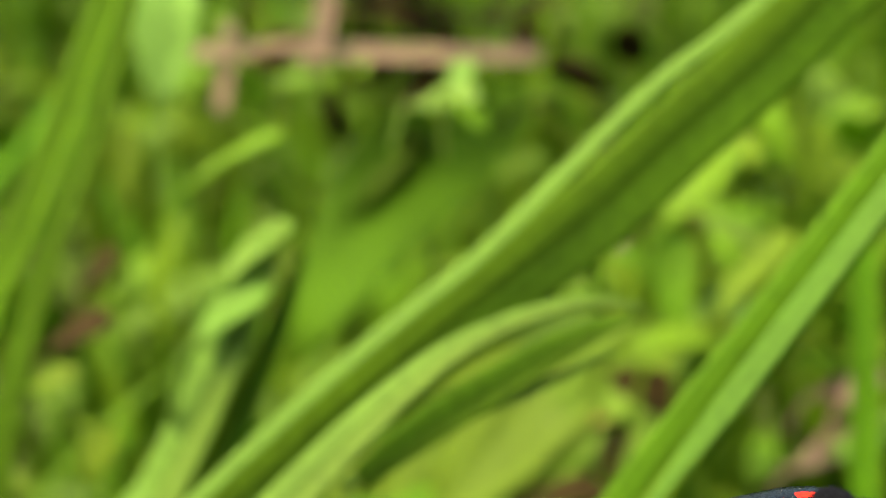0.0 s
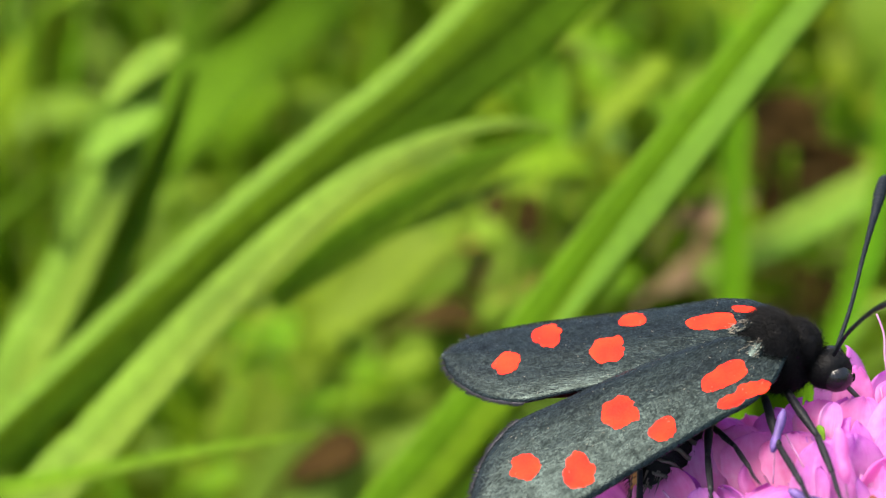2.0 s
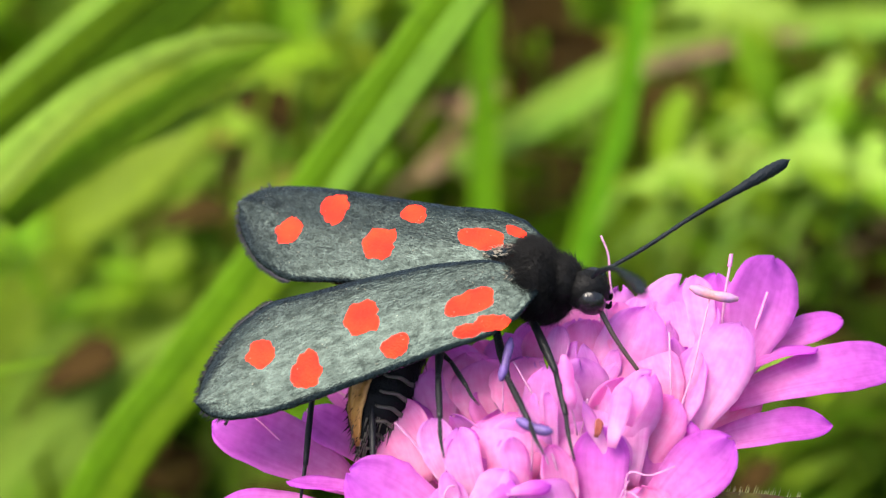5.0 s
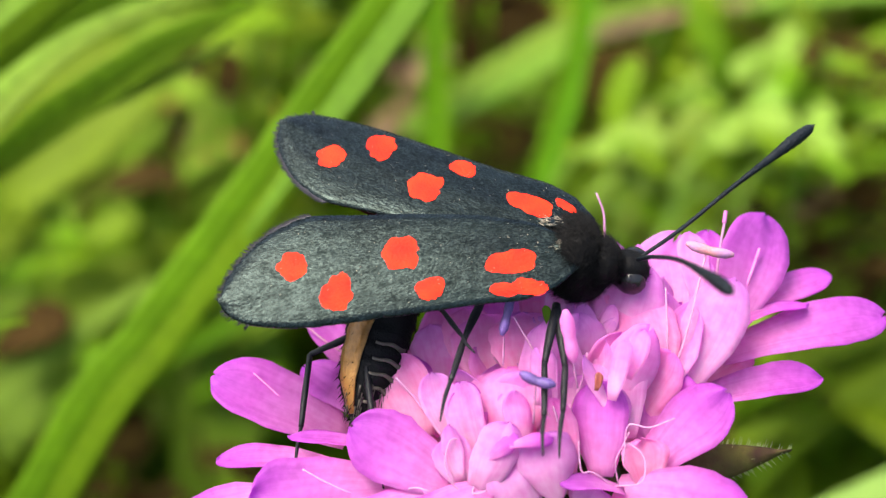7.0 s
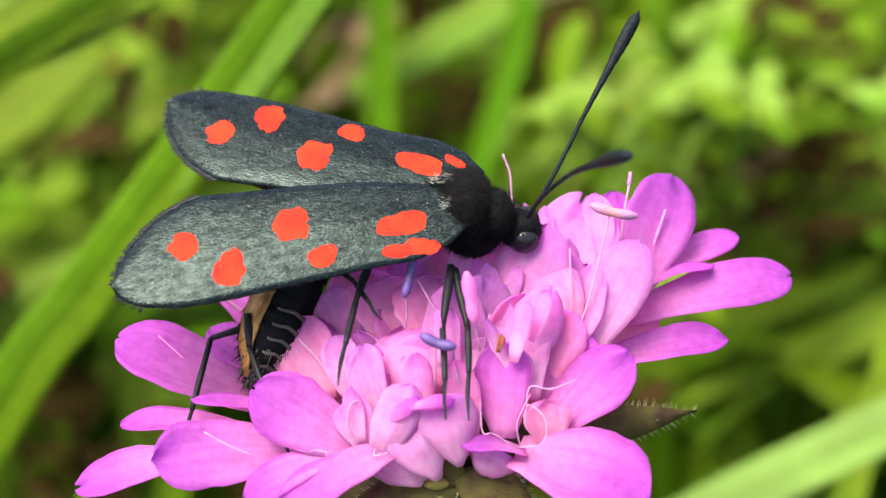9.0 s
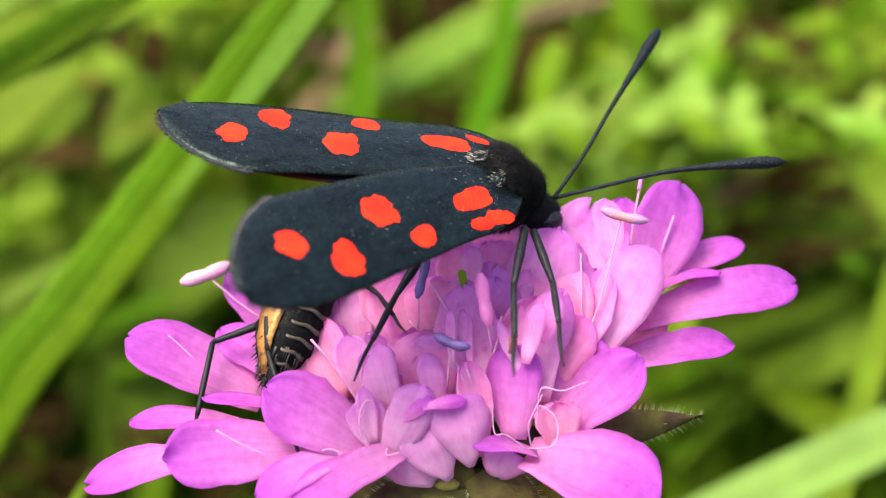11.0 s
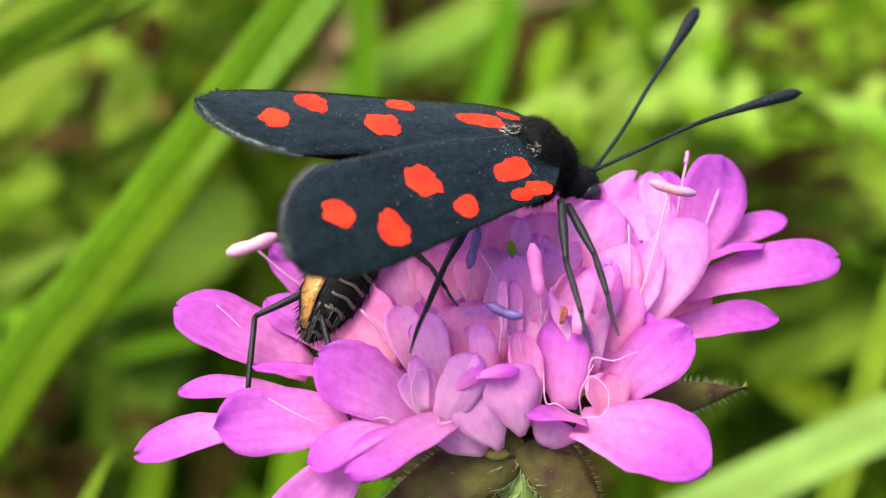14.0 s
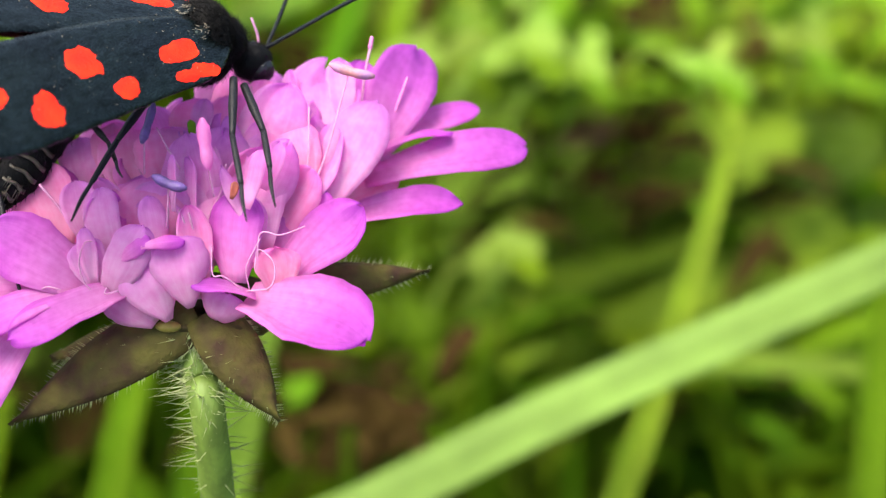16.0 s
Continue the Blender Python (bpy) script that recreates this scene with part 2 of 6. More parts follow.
def tube(bm, points, radii, sides=7, steps=5, rough=0.0):
    """A round, tapering tube along a smooth line; radii at even steps along it."""
    line = curve_points(points, steps)
    rings = []
    side = None
    for i, p in enumerate(line):
        d = (line[min(i + 1, len(line) - 1)] - line[max(i - 1, 0)]).normalized()
        if side is None:
            side = d.orthogonal().normalized()
        side = (side - d * side.dot(d)).normalized()
        other = d.cross(side)
        s = i / (len(line) - 1) * (len(radii) - 1)
        k = min(int(s), len(radii) - 2)
        r = radii[k] + (radii[k + 1] - radii[k]) * (s - k)
        ring = []
        for j in range(sides):
            a = 2 * math.pi * j / sides
            rr = r * (1 + rough * noise.noise(p * 700 + Vector((j, 0, 0))))
            ring.append(bm.verts.new(p + (side * math.cos(a) + other * math.sin(a)) * rr))
        rings.append(ring)
    for a, b in zip(rings, rings[1:]):
        for j in range(sides):
            bm.faces.new((a[j], a[(j + 1) % sides], b[(j + 1) % sides], b[j]))
    bm.faces.new(rings[0][::-1])
    bm.faces.new(rings[-1])
    return bm


def sheet(bm, place, nu, nv, thick):
    """A thin closed sheet: place(u, v) gives a point and a normal, u and v from 0 to 1."""
    top, low = [], []
    for i in range(nu + 1):
        a, b = [], []
        for j in range(nv + 1):
            p, n = place(i / nu, j / nv)
            a.append(bm.verts.new(p + n * thick / 2))
            b.append(bm.verts.new(p - n * thick / 2))
        top.append(a)
        low.append(b)
    for i in range(nu):
        for j in range(nv):
            bm.faces.new((top[i][j], top[i + 1][j], top[i + 1][j + 1], top[i][j + 1]))
            bm.faces.new((low[i][j], low[i][j + 1], low[i + 1][j + 1], low[i + 1][j]))
    for i in range(nu):
        bm.faces.new((top[i][0], low[i][0], low[i + 1][0], top[i + 1][0]))
        bm.faces.new((top[i][nv], top[i + 1][nv], low[i + 1][nv], low[i][nv]))
    for j in range(nv):
        bm.faces.new((top[0][j], top[0][j + 1], low[0][j + 1], low[0][j]))
        bm.faces.new((top[nu][j], low[nu][j], low[nu][j + 1], top[nu][j + 1]))
    uv = bm.loops.layers.uv.verify()
    where = {}
    for i in range(nu + 1):
        for j in range(nv + 1):
            where[top[i][j]] = where[low[i][j]] = (i / nu, j / nv)
    for row in (*top, *low):
        for v in row:
            for loop in v.link_loops:
                loop[uv].uv = where[v]
    return bm


def petal_bm(bm, base, tip, width, face=(0, -0.75, 0.65), cup=0.18, arch=0.1, neck=0.4, ripple=0.1, notch=0.0, seed=0, nu=14, nv=8, thick=0.07):
    """One petal: from its narrow base to its round tip, in mm. face: the way its upper side looks."""
    base, tip, face = Vector(base), Vector(tip), Vector(face)
    along = tip - base
    length = along.length
    along.normalize()
    n = (face - along * face.dot(along)).normalized()
    across = along.cross(n)

    def place(u, v):
        w = 2 * v - 1
        s = 1 - (1 - u) ** 1.7
        grow = neck + (1 - neck) * math.sin(min(1.0, s / 0.66) * math.pi / 2) ** 1.2
        close = math.sqrt(max(0.0, 1 - max(0.0, (s - 0.68) / 0.32) ** 2.2))
        half = width / 2 * grow * max(close, 0.1) * (1 + 0.12 * noise.noise(Vector((s * 4, seed, 0))) + 0.08 * noise.noise(Vector((s * 9, seed + w * 3, 5))))
        x = w * half + 0.05 * length * s * s * math.sin(seed * 2.3)
        wob = noise.noise(Vector((s * 2.6 + seed, w * 1.4, seed * 1.7)))
        z = cup * (w * w - 0.3) * half + arch * length * (4 * s * (1 - s) - s * 0.6) + ripple * width * wob * (0.4 + s)
        y = length * (s - notch * (1 - abs(w)) ** 2 * max(0, s - 0.8) * 3) + 0.015 * length * math.sin(w * 4 + seed) * s * s
        z += 0.012 * width * math.cos(w * 15) * (1 - s * 0.6)
        return (base + along * y + across * x + n * z) * MM, n
    return sheet(bm, place, nu, nv, thick * MM)


PETALS = [0]


def petal(parent, base, tip, width, face=(0, -0.75, 0.65), mat=None, **more):
    width *= 1.1
    PETALS[0] += 1
    return part("petal", petal_bm(bmesh.new(), base, tip, width, face, seed=PETALS[0] * 1.37, **more), mat or PETAL, parent)


# ---- ground ----
def ground():
    bm = bmesh.new()
    ext = [-60, -8, -1.2] + [-0.9 + 0.05 * i for i in range(37)] + [1.2, 8, 60]
    grid = [[bm.verts.new((x, y, 0.012 * noise.noise(Vector((x * 9, y * 9, 0))) + 0.006 * noise.noise(Vector((x * 30, y * 30, 2))))) for y in ext] for x in ext]
    for i in range(len(ext) - 1):
        for j in range(len(ext) - 1):
            bm.faces.new((grid[i][j], grid[i + 1][j], grid[i + 1][j + 1], grid[i][j + 1]))
    ob = part("ground", bm, SOIL)
    tagged(ob, "dark brown meadow soil with old litter", "ground", kind="structure")


ground()

# the leaning space in which flower, moth and near plants are laid out: leaning back by 40 degrees
LEAN = pose(0, 0, 0.2, -40)


def thing(name, label, category, group=""):
    ob = new(name)
    ob.matrix_basis = LEAN
    ob.empty_display_size = 0.005
    return tagged(ob, label, category, group)


def spike(bm, p, d, length, r):
    """A thin hair, three-sided, bent a little."""
    a = d.orthogonal().normalized()
    b = d.cross(a)
    ring = [bm.verts.new(p + (a * math.cos(k * 2.094) + b * math.sin(k * 2.094)) * r) for k in range(3)]
    t = bm.verts.new(p + d * length)
    for k in range(3):
        bm.faces.new((ring[k], ring[(k + 1) % 3], t))


def furry(name, centre, radii, mat, parent, hairs, length, seed, label=""):
    bm = bmesh.new()
    bmesh.ops.create_uvsphere(bm, u_segments=24, v_segments=16, radius=1)
    c = Vector(centre)
    for v in bm.verts:
        q = v.co.copy()
        v.co = (c + Vector((q.x * radii[0], q.y * radii[1], q.z * radii[2])) * (1 + 0.07 * noise.noise(q * 3 + Vector((seed, 0, 0))))) * MM
    ob = part(name, bm, mat, parent, label)
    if hairs:
        rnd = random.Random(seed)
        bm = bmesh.new()
        for _ in range(hairs):
            q = Vector((rnd.gauss(0, 1), rnd.gauss(0, 1), rnd.gauss(0, 1))).normalized()
            p = (c + Vector((q.x * radii[0], q.y * radii[1], q.z * radii[2]))) * MM
            d = (q * 0.85 + Vector((-0.75, 0, 0.1)) + Vector((rnd.gauss(0, .3), rnd.gauss(0, .3), rnd.gauss(0, .3)))).normalized()
            spike(bm, p - d * 0.05 * MM, d, length * rnd.uniform(0.5, 1.2) * MM, 0.016 * MM)
        part("fur", bm, mat, ob, "short black fur")
    return ob


# ---- the flower ----
flower = thing("scabious_flower", "pink-violet scabious flower head on a hairy green stem", "flower")


def stamen(points, anther=None, radius=0.11, anther_radius=0.33, mat=None, head=None):
    radius *= 0.44
    f = part("filament", tube(bmesh.new(), [vec(p) for p in points], [radius * MM, radius * MM * 0.8], 6), mat or FILAMENT, flower)
    if anther:
        a, b = Vector(anther[0]), Vector(anther[1])
        up = Vector((0.1, -0.3, 1)) * 0.15
        bm = tube(bmesh.new(), [a * MM, (a.lerp(b, 0.5) - up * 0.6) * MM, b * MM], [r * anther_radius * MM for r in (0.35, 0.95, 1.0, 0.85, 1.0, 0.95, 0.35)], 8, 6, 0.25)
        part("anther", bm, head or ANTHER, f)


def flower_parts():
    # ray petals of the outer florets, right to left
    petal(flower, (9.27, 2.7, 0.44), (17.51, 3.6, 2.54), 2.6, notch=0.10, arch=0.05)
    petal(flower, (7.25, 1.8, -1.88), (14.07, 2.25, -0.47), 1.75, arch=0.08, cup=0.35)
    petal(flower, (9.46, 3.15, 1.41), (11.89, 4.05, 7.32), 3.1, (0.2, -1, 0.1), cup=0.15)
    petal(flower, (11.11, 4.05, 2.69), (15, 4.95, 4.42), 1.5)
    petal(flower, (9.54, 2.7, 1.54), (13.56, 3.15, 3.08), 1.15, (0, -0.4, 1))
    petal(flower, (7.44, 0.9, -1.05), (9.81, 0.45, 4.18), 2.6, (-0.1, -1, 0.15), PETAL_PALE, cup=-0.12)
    petal(flower, (7.06, 2.7, -1.08), (10.84, 3.15, 1.14), 2.4, (0, -1, 0.4), PETAL_INNER, cup=0.1)
    petal(flower, (8.21, 3.15, 0.58), (9, 4.05, 6.62), 1.9, (0, -1, 0.1))
    petal(flower, (7.3, 2.25, 1.4), (6.77, 3.15, 5.63), 2.0, (0, -1, 0.2), PETAL_PALE)
    petal(flower, (5.68, 2.7, 1.68), (5.41, 3.6, 5.61), 1.9, (0, -1, 0.2), PETAL_PALE)
    petal(flower, (6.13, 1.35, -0.52), (7.53, 1.8, 3.03), 2.3, (0.1, -1, 0.1))
    petal(flower, (4.88, 0.9, 0.03), (4.91, 1.35, 3.82), 2.4, (0, -1, 0.1), PETAL_PALE)
    petal(flower, (5.3, -0.9, -4.72), (9.2, -1.35, -1.02), 2.8, (-0.3, -0.9, 0.5), arch=0.02)
    petal(flower, (5.76, 0, -3.97), (6.73, 0.45, 0.11), 3.0, (0, -0.9, 0.4))
    petal(flower, (3.39, -2.25, -4.76), (3.41, -1.8, -0.39), 2.35, (-0.1, -1, 0.1), cup=-0.3, arch=0.06)
    petal(flower, (4.4, -2.7, -5.38), (1.58, -3.38, -4.82), 1.1, (0, -0.5, 0.9), arch=0.08)
    petal(flower, (3.91, -2.25, -5.41), (9.6, -4.5, -7.06), 4.3, (0.1, -0.7, 0.75), arch=0.06)
    # the two folded florets over the calyx, their lips turned out
    petal(flower, (1.44, -2.7, -5.94), (0.71, -3.6, -2.72), 2.5, (0.2, -1, 0.2), PETAL_PALE, cup=-0.3, neck=0.12)
    petal(flower, (1.5, -2.25, -5.88), (-0.23, -3.15, -2.94), 1.5, (-0.5, -1, 0.2), PETAL_INNER, cup=0.1, neck=0.12)
    petal(flower, (-0.73, -4.05, -3.16), (1.22, -3.78, -2.82), 0.6, (0, -0.95, 0.4), cup=-0.3, arch=0.1)
    petal(flower, (1.71, -2.25, -5.54), (1.31, -2.7, -1.21), 1.5, (0.4, -1, 0.1), PETAL_INNER, cup=0.2)
    petal(flower, (0.46, -2.7, -6.54), (-1.07, -3.33, -3.67), 2.5, (0.2, -1, 0.1), PETAL_PALE, cup=-0.25, neck=0.15)
    petal(flower, (-0.23, -2.25, -6.71), (-2.41, -2.88, -5.11), 1.9, (-0.2, -1, 0.1), PETAL_PALE, cup=-0.2, neck=0.3)
    petal(flower, (-2.2, -3.15, -5.3), (-0.74, -3.78, -2.21), 1.9, (0.1, -1, 0.2), PETAL_PALE, cup=-0.2, ripple=0.12, neck=0.5)
    petal(flower, (-1.75, -3.6, -3.79), (-0.4, -3.96, -2.71), 0.9, (0, -0.9, 0.5), cup=-0.3, ripple=0.12)
    petal(flower, (-2.05, -2.25, -4.12), (-3.08, -2.25, -0.49), 1.7, (-0.3, -1, 0.1), PETAL_PALE, cup=0.1)
    petal(flower, (2.5, -1.8, -6.48), (3.19, -2.7, -5.33), 2.1, (0.2, -1, 0.1), PETAL_PALE, cup=-0.2)
    petal(flower, (5.5, -1.8, -5.31), (5.2, -2.25, -3.08), 2.0, (0.2, -1, 0.1), THROAT, cup=0.3)
    petal(flower, (-2.19, -1.8, -3.49), (-3.12, -1.35, -0.45), 1.8, (0, -1, 0.2))
    petal(flower, (-0.5, -0.9, -3.14), (-1.3, -0.45, 0.29), 2.6, (0, -1, 0.1), PETAL_PALE)
    petal(flower, (0.55, -1.35, -3.51), (0.03, -1.8, -1.15), 1.7, (0, -1, 0.2), PETAL_PALE)
    petal(flower, (1.86, -1.35, -4.17), (1.54, -0.45, 1.09), 2.1, (0, -1, 0.1), PETAL_PALE)
    petal(flower, (3.04, -1.35, -3.12), (3.21, -0.45, 0.82), 1.7, (0, -1, 0.1), PETAL_PALE)
    petal(flower, (4.64, -0.9, -3.14), (4.56, 0, 1.09), 1.9, (0, -1, 0.1), PETAL_PALE)
    petal(flower, (-8.52, 1.35, -3.23), (-14.83, 0.9, -0.03), 3.3, (0.3, -0.8, 0.6), arch=0.04)
    petal(flower, (-8.96, 0.45, -4.48), (-14.61, 0, -4.03), 1.25, arch=0.1)
    petal(flower, (-10.91, -0.9, -5.64), (-16.53, -1.35, -6.78), 2.0, (0, -0.75, 0.65), notch=0.1, arch=0.06)
    petal(flower, (-5.83, -1.8, -5.18), (-12.56, -2.7, -5.58), 3.1, (0, -0.85, 0.5), arch=0.03)
    petal(flower, (-4.82, -1.35, -4.17), (-10.9, -1.35, -2.72), 1.1, (0, -0.4, 0.9), arch=0.06)
    petal(flower, (-3.06, -2.7, -5.25), (-7.95, -2.7, -2.42), 2.9, (-0.35, -0.8, 0.5), arch=0.05)
    petal(flower, (-3.94, -3.15, -5.4), (-8.29, -3.6, -6.97), 1.75, (0, -0.75, 0.65))
    petal(flower, (-1.64, -3.15, -5.09), (-6.51, -4.5, -7.46), 2.1, (0.1, -0.75, 0.6), arch=0.05)
    petal(flower, (-5.93, -2.25, -6.45), (-10.39, -3.15, -11.95), 3.1, (0, -0.95, 0.2), arch=0.02)
    petal(flower, (-7.36, 3.6, -1.09), (-10.83, 4.5, 2.76), 1.6, (0.2, -1, 0.2))
    petal(flower, (-6.93, 1.8, -2.7), (-10.67, 2.25, 0.3), 1.8, (0.2, -0.9, 0.4))
    petal(flower, (-3.84, 0, -2.91), (-6.14, 0.45, 0.56), 2.0, (0, -1, 0.2))
    petal(flower, (-5.2, 0.45, -2.65), (-7.12, 0.9, 0.3), 1.8, (0, -1, 0.2), PETAL_PALE)
    petal(flower, (-2.68, -2.7, -5.12), (-3.69, -2.92, -2.92), 1.7, (0, -1, 0.1), PETAL_PALE)
    # upright inner florets, row behind row, taller towards the back and the right to fit the camera's view
    rnd = random.Random(7)
    root = Vector((1.25, 1.35, -5.4))
    for i in range(56):
        a = i * 2.39996
        r = math.sqrt((i + 0.5) / 56)
        x, y = math.cos(a) * r, math.sin(a) * r
        tip = root + Vector((x * 7.6 + rnd.gauss(0, 0.4), y * 4.2 + 0.8, 8.0 + 2.1 * x + 2.6 * y - 0.4 * r * r + rnd.gauss(0.2, 1.0)))
        base = root + Vector((x * 3.0 + rnd.gauss(0, 1.3), y * 2.4, 0.8 + 0.5 * y))
        petal(flower, base.lerp(tip, rnd.uniform(0.1, 0.35)), tip, rnd.uniform(2.0, 3.3), (rnd.gauss(0, 0.5), -1, rnd.uniform(-0.1, 0.35)),
              rnd.choice((PETAL_INNER, PETAL_PALE, PETAL_PALE)), nu=14, nv=8, cup=rnd.uniform(-0.2, 0.1), arch=rnd.uniform(-0.05, 0.02), ripple=0.09, neck=0.4, notch=rnd.choice((0, 0.06, 0.12)), thick=0.05)
    for i in range(30):
        a = rnd.uniform(0, 2 * math.pi)
        r = math.sqrt(rnd.uniform(0.0, 0.9))
        x, y = math.cos(a) * r, math.sin(a) * r
        tip = root + Vector((x * 7.2, y * 4.2 + 0.6, 8.2 + 2.1 * x + 2.4 * y - 0.5 * r * r))
        d = (tip - root - Vector((x * 3, y * 3, 0))).normalized() + Vector((rnd.gauss(0, .12), 0, 0))
        stamen([tip - d * 3.5, tip - d * 1.5 + Vector((rnd.gauss(0, .2), 0, 0)), tip], None, rnd.uniform(0.09, 0.16))
    # small lobes and buds between them
    for i in range(22):
        x, y = rnd.uniform(-0.8, 0.8), rnd.uniform(-0.9, 0.3)
        tip = root + Vector((x * 6.5, y * 4.4 - 0.6, 7.2 + 2.1 * x + 2.6 * y + rnd.gauss(0, 0.6)))
        d = Vector((x * 0.5 + rnd.gauss(0, 0.25), -0.1, 1)).normalized()
        petal(flower, tip - d * rnd.uniform(2, 3.5), tip, rnd.uniform(0.6, 1.3), (rnd.gauss(0, 0.6), -1, 0.2), PETAL_PALE, nu=9, nv=5, cup=rnd.uniform(-0.5, 0.5), arch=0.0, ripple=0.12, thick=0.05)
    # narrow upright petals and buds along the back edge
    petal(flower, (5.96, 2.7, 3.06), (5.54, 2.7, 5.87), 0.75, (-0.4, -1, 0.1), PETAL_PALE, cup=0.5)
    petal(flower, (4.25, 1.8, 3.03), (4.12, 1.8, 5.21), 1.5, (0.2, -1, 0.1), PETAL_INNER)
    petal(flower, (8.26, 2.25, 3.04), (8.06, 2.25, 6.47), 1.3, (0, -1, 0.2), PETAL_PALE)
    petal(flower, (0.98, 1.8, 1.12), (0.76, 1.8, 4.25), 2.2, (0, -1, 0.2), PETAL_INNER)
    petal(flower, (2.6, 1.35, 0.57), (3.15, 1.35, 4.37), 2.4, (0, -1, 0.2), PETAL_INNER)
    petal(flower, (1.37, 0.45, 1.9), (1.45, 0.45, 4.1), 0.95, (0, -1, 0.3), PETAL_PALE, cup=0.4)
    petal(flower, (6.06, 0.45, -1.05), (5.42, 0.9, 3.32), 3.0, (0, -1, 0.15), PETAL_INNER)
    petal(flower, (-1.44, 0, -0.77), (-2.25, 0.45, 2.57), 3.0, (0, -1, 0.1), PETAL_INNER)
    petal(flower, (0.42, -0.45, -1.03), (0.16, 0, 2.69), 3.4, (0, -1, 0.1), PETAL_INNER)
    petal(flower, (-0.62, -1.8, -3.88), (-1.15, -1.35, 0.16), 3.5, (0, -1, 0.15), PETAL_INNER, cup=-0.15)
    petal(flower, (-4.88, -0.45, -3.15), (-6.29, 0, 0.77), 2.9, (-0.2, -1, 0.2), PETAL_INNER)
    petal(flower, (-3.38, -1.35, -3.12), (-4.52, -1.12, -0.1), 1.6, (0, -1, 0.2), PETAL_PALE, cup=0.5)
    petal(flower, (-3.88, 0.9, -0.78), (-4.37, 0.9, 2.18), 2.0, (0, -1, 0.2), PETAL_PALE)
    petal(flower, (-2.53, 0.9, 0.03), (-3.02, 0.9, 2.86), 2.2, (0, -1, 0.2), PETAL_INNER)
    part("petal", petal_bm(bmesh.new(), (3.18, -2.43, -0.85), (3.37, -2.25, -0.03), 0.42, (0.5, -1, 0.2), nu=6, nv=4, thick=0.04), THROAT_SPOT, flower, "orange-red fleck")
    part("sepal", petal_bm(bmesh.new(), (1.12, -0.22, 1.99), (0.96, -0.14, 3.01), 0.42, (0, -1, 0.2), nu=6, nv=4), GRASS_LIGHT, flower, "tiny green sepal")
    # the dome under them, coloured dark so that the gaps between petals look shaded
    bm = bmesh.new()
    bmesh.ops.create_uvsphere(bm, u_segments=24, v_segments=12, radius=1)
    for v in bm.verts:
        p = Vector((v.co.x * 3.4, v.co.y * 2.6, v.co.z * 1.2))
        p.z += p.x * 0.1
        v.co = (Vector((1.39, 1.8, -5.56)) + p * (1 + 0.12 * noise.noise(v.co * 4))) * MM
    part("receptacle", bm, CALYX, flower, "olive-brown receptacle")
    # stamens
    stamen([(9, 2.25, 3.04), (9.22, 1.35, 5.45), (9.55, 1.35, 7.21)], None, 0.17, mat=FILAMENT)
    stamen([(9.46, 1.35, 6.81), (9.55, 1.35, 7.4)], None, 0.26, mat=STIGMA)
    stamen([(6.88, 0, -0.11), (7.57, 0, 1.89), (8.48, 0, 5.49)], ((7.52, 0, 5.84), (9.73, -0.22, 5.26)), 0.15, 0.26, head=ANTHER_MUTED)
    stamen([(6.5, 0, -0.11), (6.61, 0, 1.63), (6.58, 0.22, 3.77)], None, 0.14)
    stamen([(0.33, -3.15, -2.28), (0.5, -4.23, -0.23)], ((-0.25, -4.23, 0.08), (1.36, -4.41, -0.48)), 0.12, 0.24)
    stamen([(-8.76, 3.6, 0.59), (-10.01, 3.6, 1.42), (-11.49, 3.6, 2.68)], ((-12.88, 3.6, 2.4), (-10.37, 3.6, 3.32)), 0.14, 0.36, head=ANTHER_PALE)
    stamen([(2.36, -2.25, -0.75), (2.1, -3.15, 0.79)], ((1.82, -3.15, 2.84), (2.2, -3.15, 0.44)), 0.12, 0.30, head=PETAL)
    stamen([(-1.02, -1.35, 0.29), (-0.93, -2.25, 2.1)], ((-0.57, -1.8, 3.62), (-1.04, -2.25, 1.68)), 0.12, 0.22)
    stamen([(10.46, 3.38, 3.09), (10.98, 3.15, 4.6), (11.34, 3.15, 5.63)], None, 0.2, mat=STIGMA)
    stamen([(4.43, -2.25, -4.12), (4.58, -2.7, -2.44), (5.54, -2.92, -2.49), (6.66, -3.06, -2.07)], None, 0.1)
    stamen([(4.01, -2.7, -5.12), (5.14, -3.15, -4.89), (5.27, -3.15, -3.81), (4.51, -2.97, -3.18), (4.39, -2.88, -4.08)], None, 0.1)
    stamen([(4.14, -2.7, -5.12), (3.99, -3.15, -4.07), (4.3, -3.15, -3.3), (4.63, -3.15, -2.66)], None, 0.08)
    stamen([(3.89, -2.7, -5.12), (2.97, -3.15, -4.45), (2.46, -3.15, -4.37), (2.36, -2.97, -3.05)], None, 0.09)
    stamen([(-2.16, -2.92, -5.49), (-3.16, -3.42, -5.07), (-3.62, -3.42, -4.05), (-3.42, -3.28, -3.04), (-2.97, -3.15, -2.92)], None, 0.1)
    stamen([(-2.16, -2.7, -4.61), (-2.39, -3.6, -5.31), (-1.75, -3.69, -5.18)], None, 0.1)
    stamen([(-5.76, -2.7, -5.51), (-5.06, -3.6, -5.06), (-4.36, -3.78, -5.17)], None, 0.1)
    stamen([(-11.24, 1.44, -1.87), (-12.3, 1.26, -0.79), (-13.04, 1.17, -0.11)], None, 0.13, mat=STIGMA)
    stamen([(-7.92, -3.02, -5.36), (-9.06, -3.11, -4.84), (-10.08, -3.15, -4.27)], None, 0.13, mat=STIGMA)
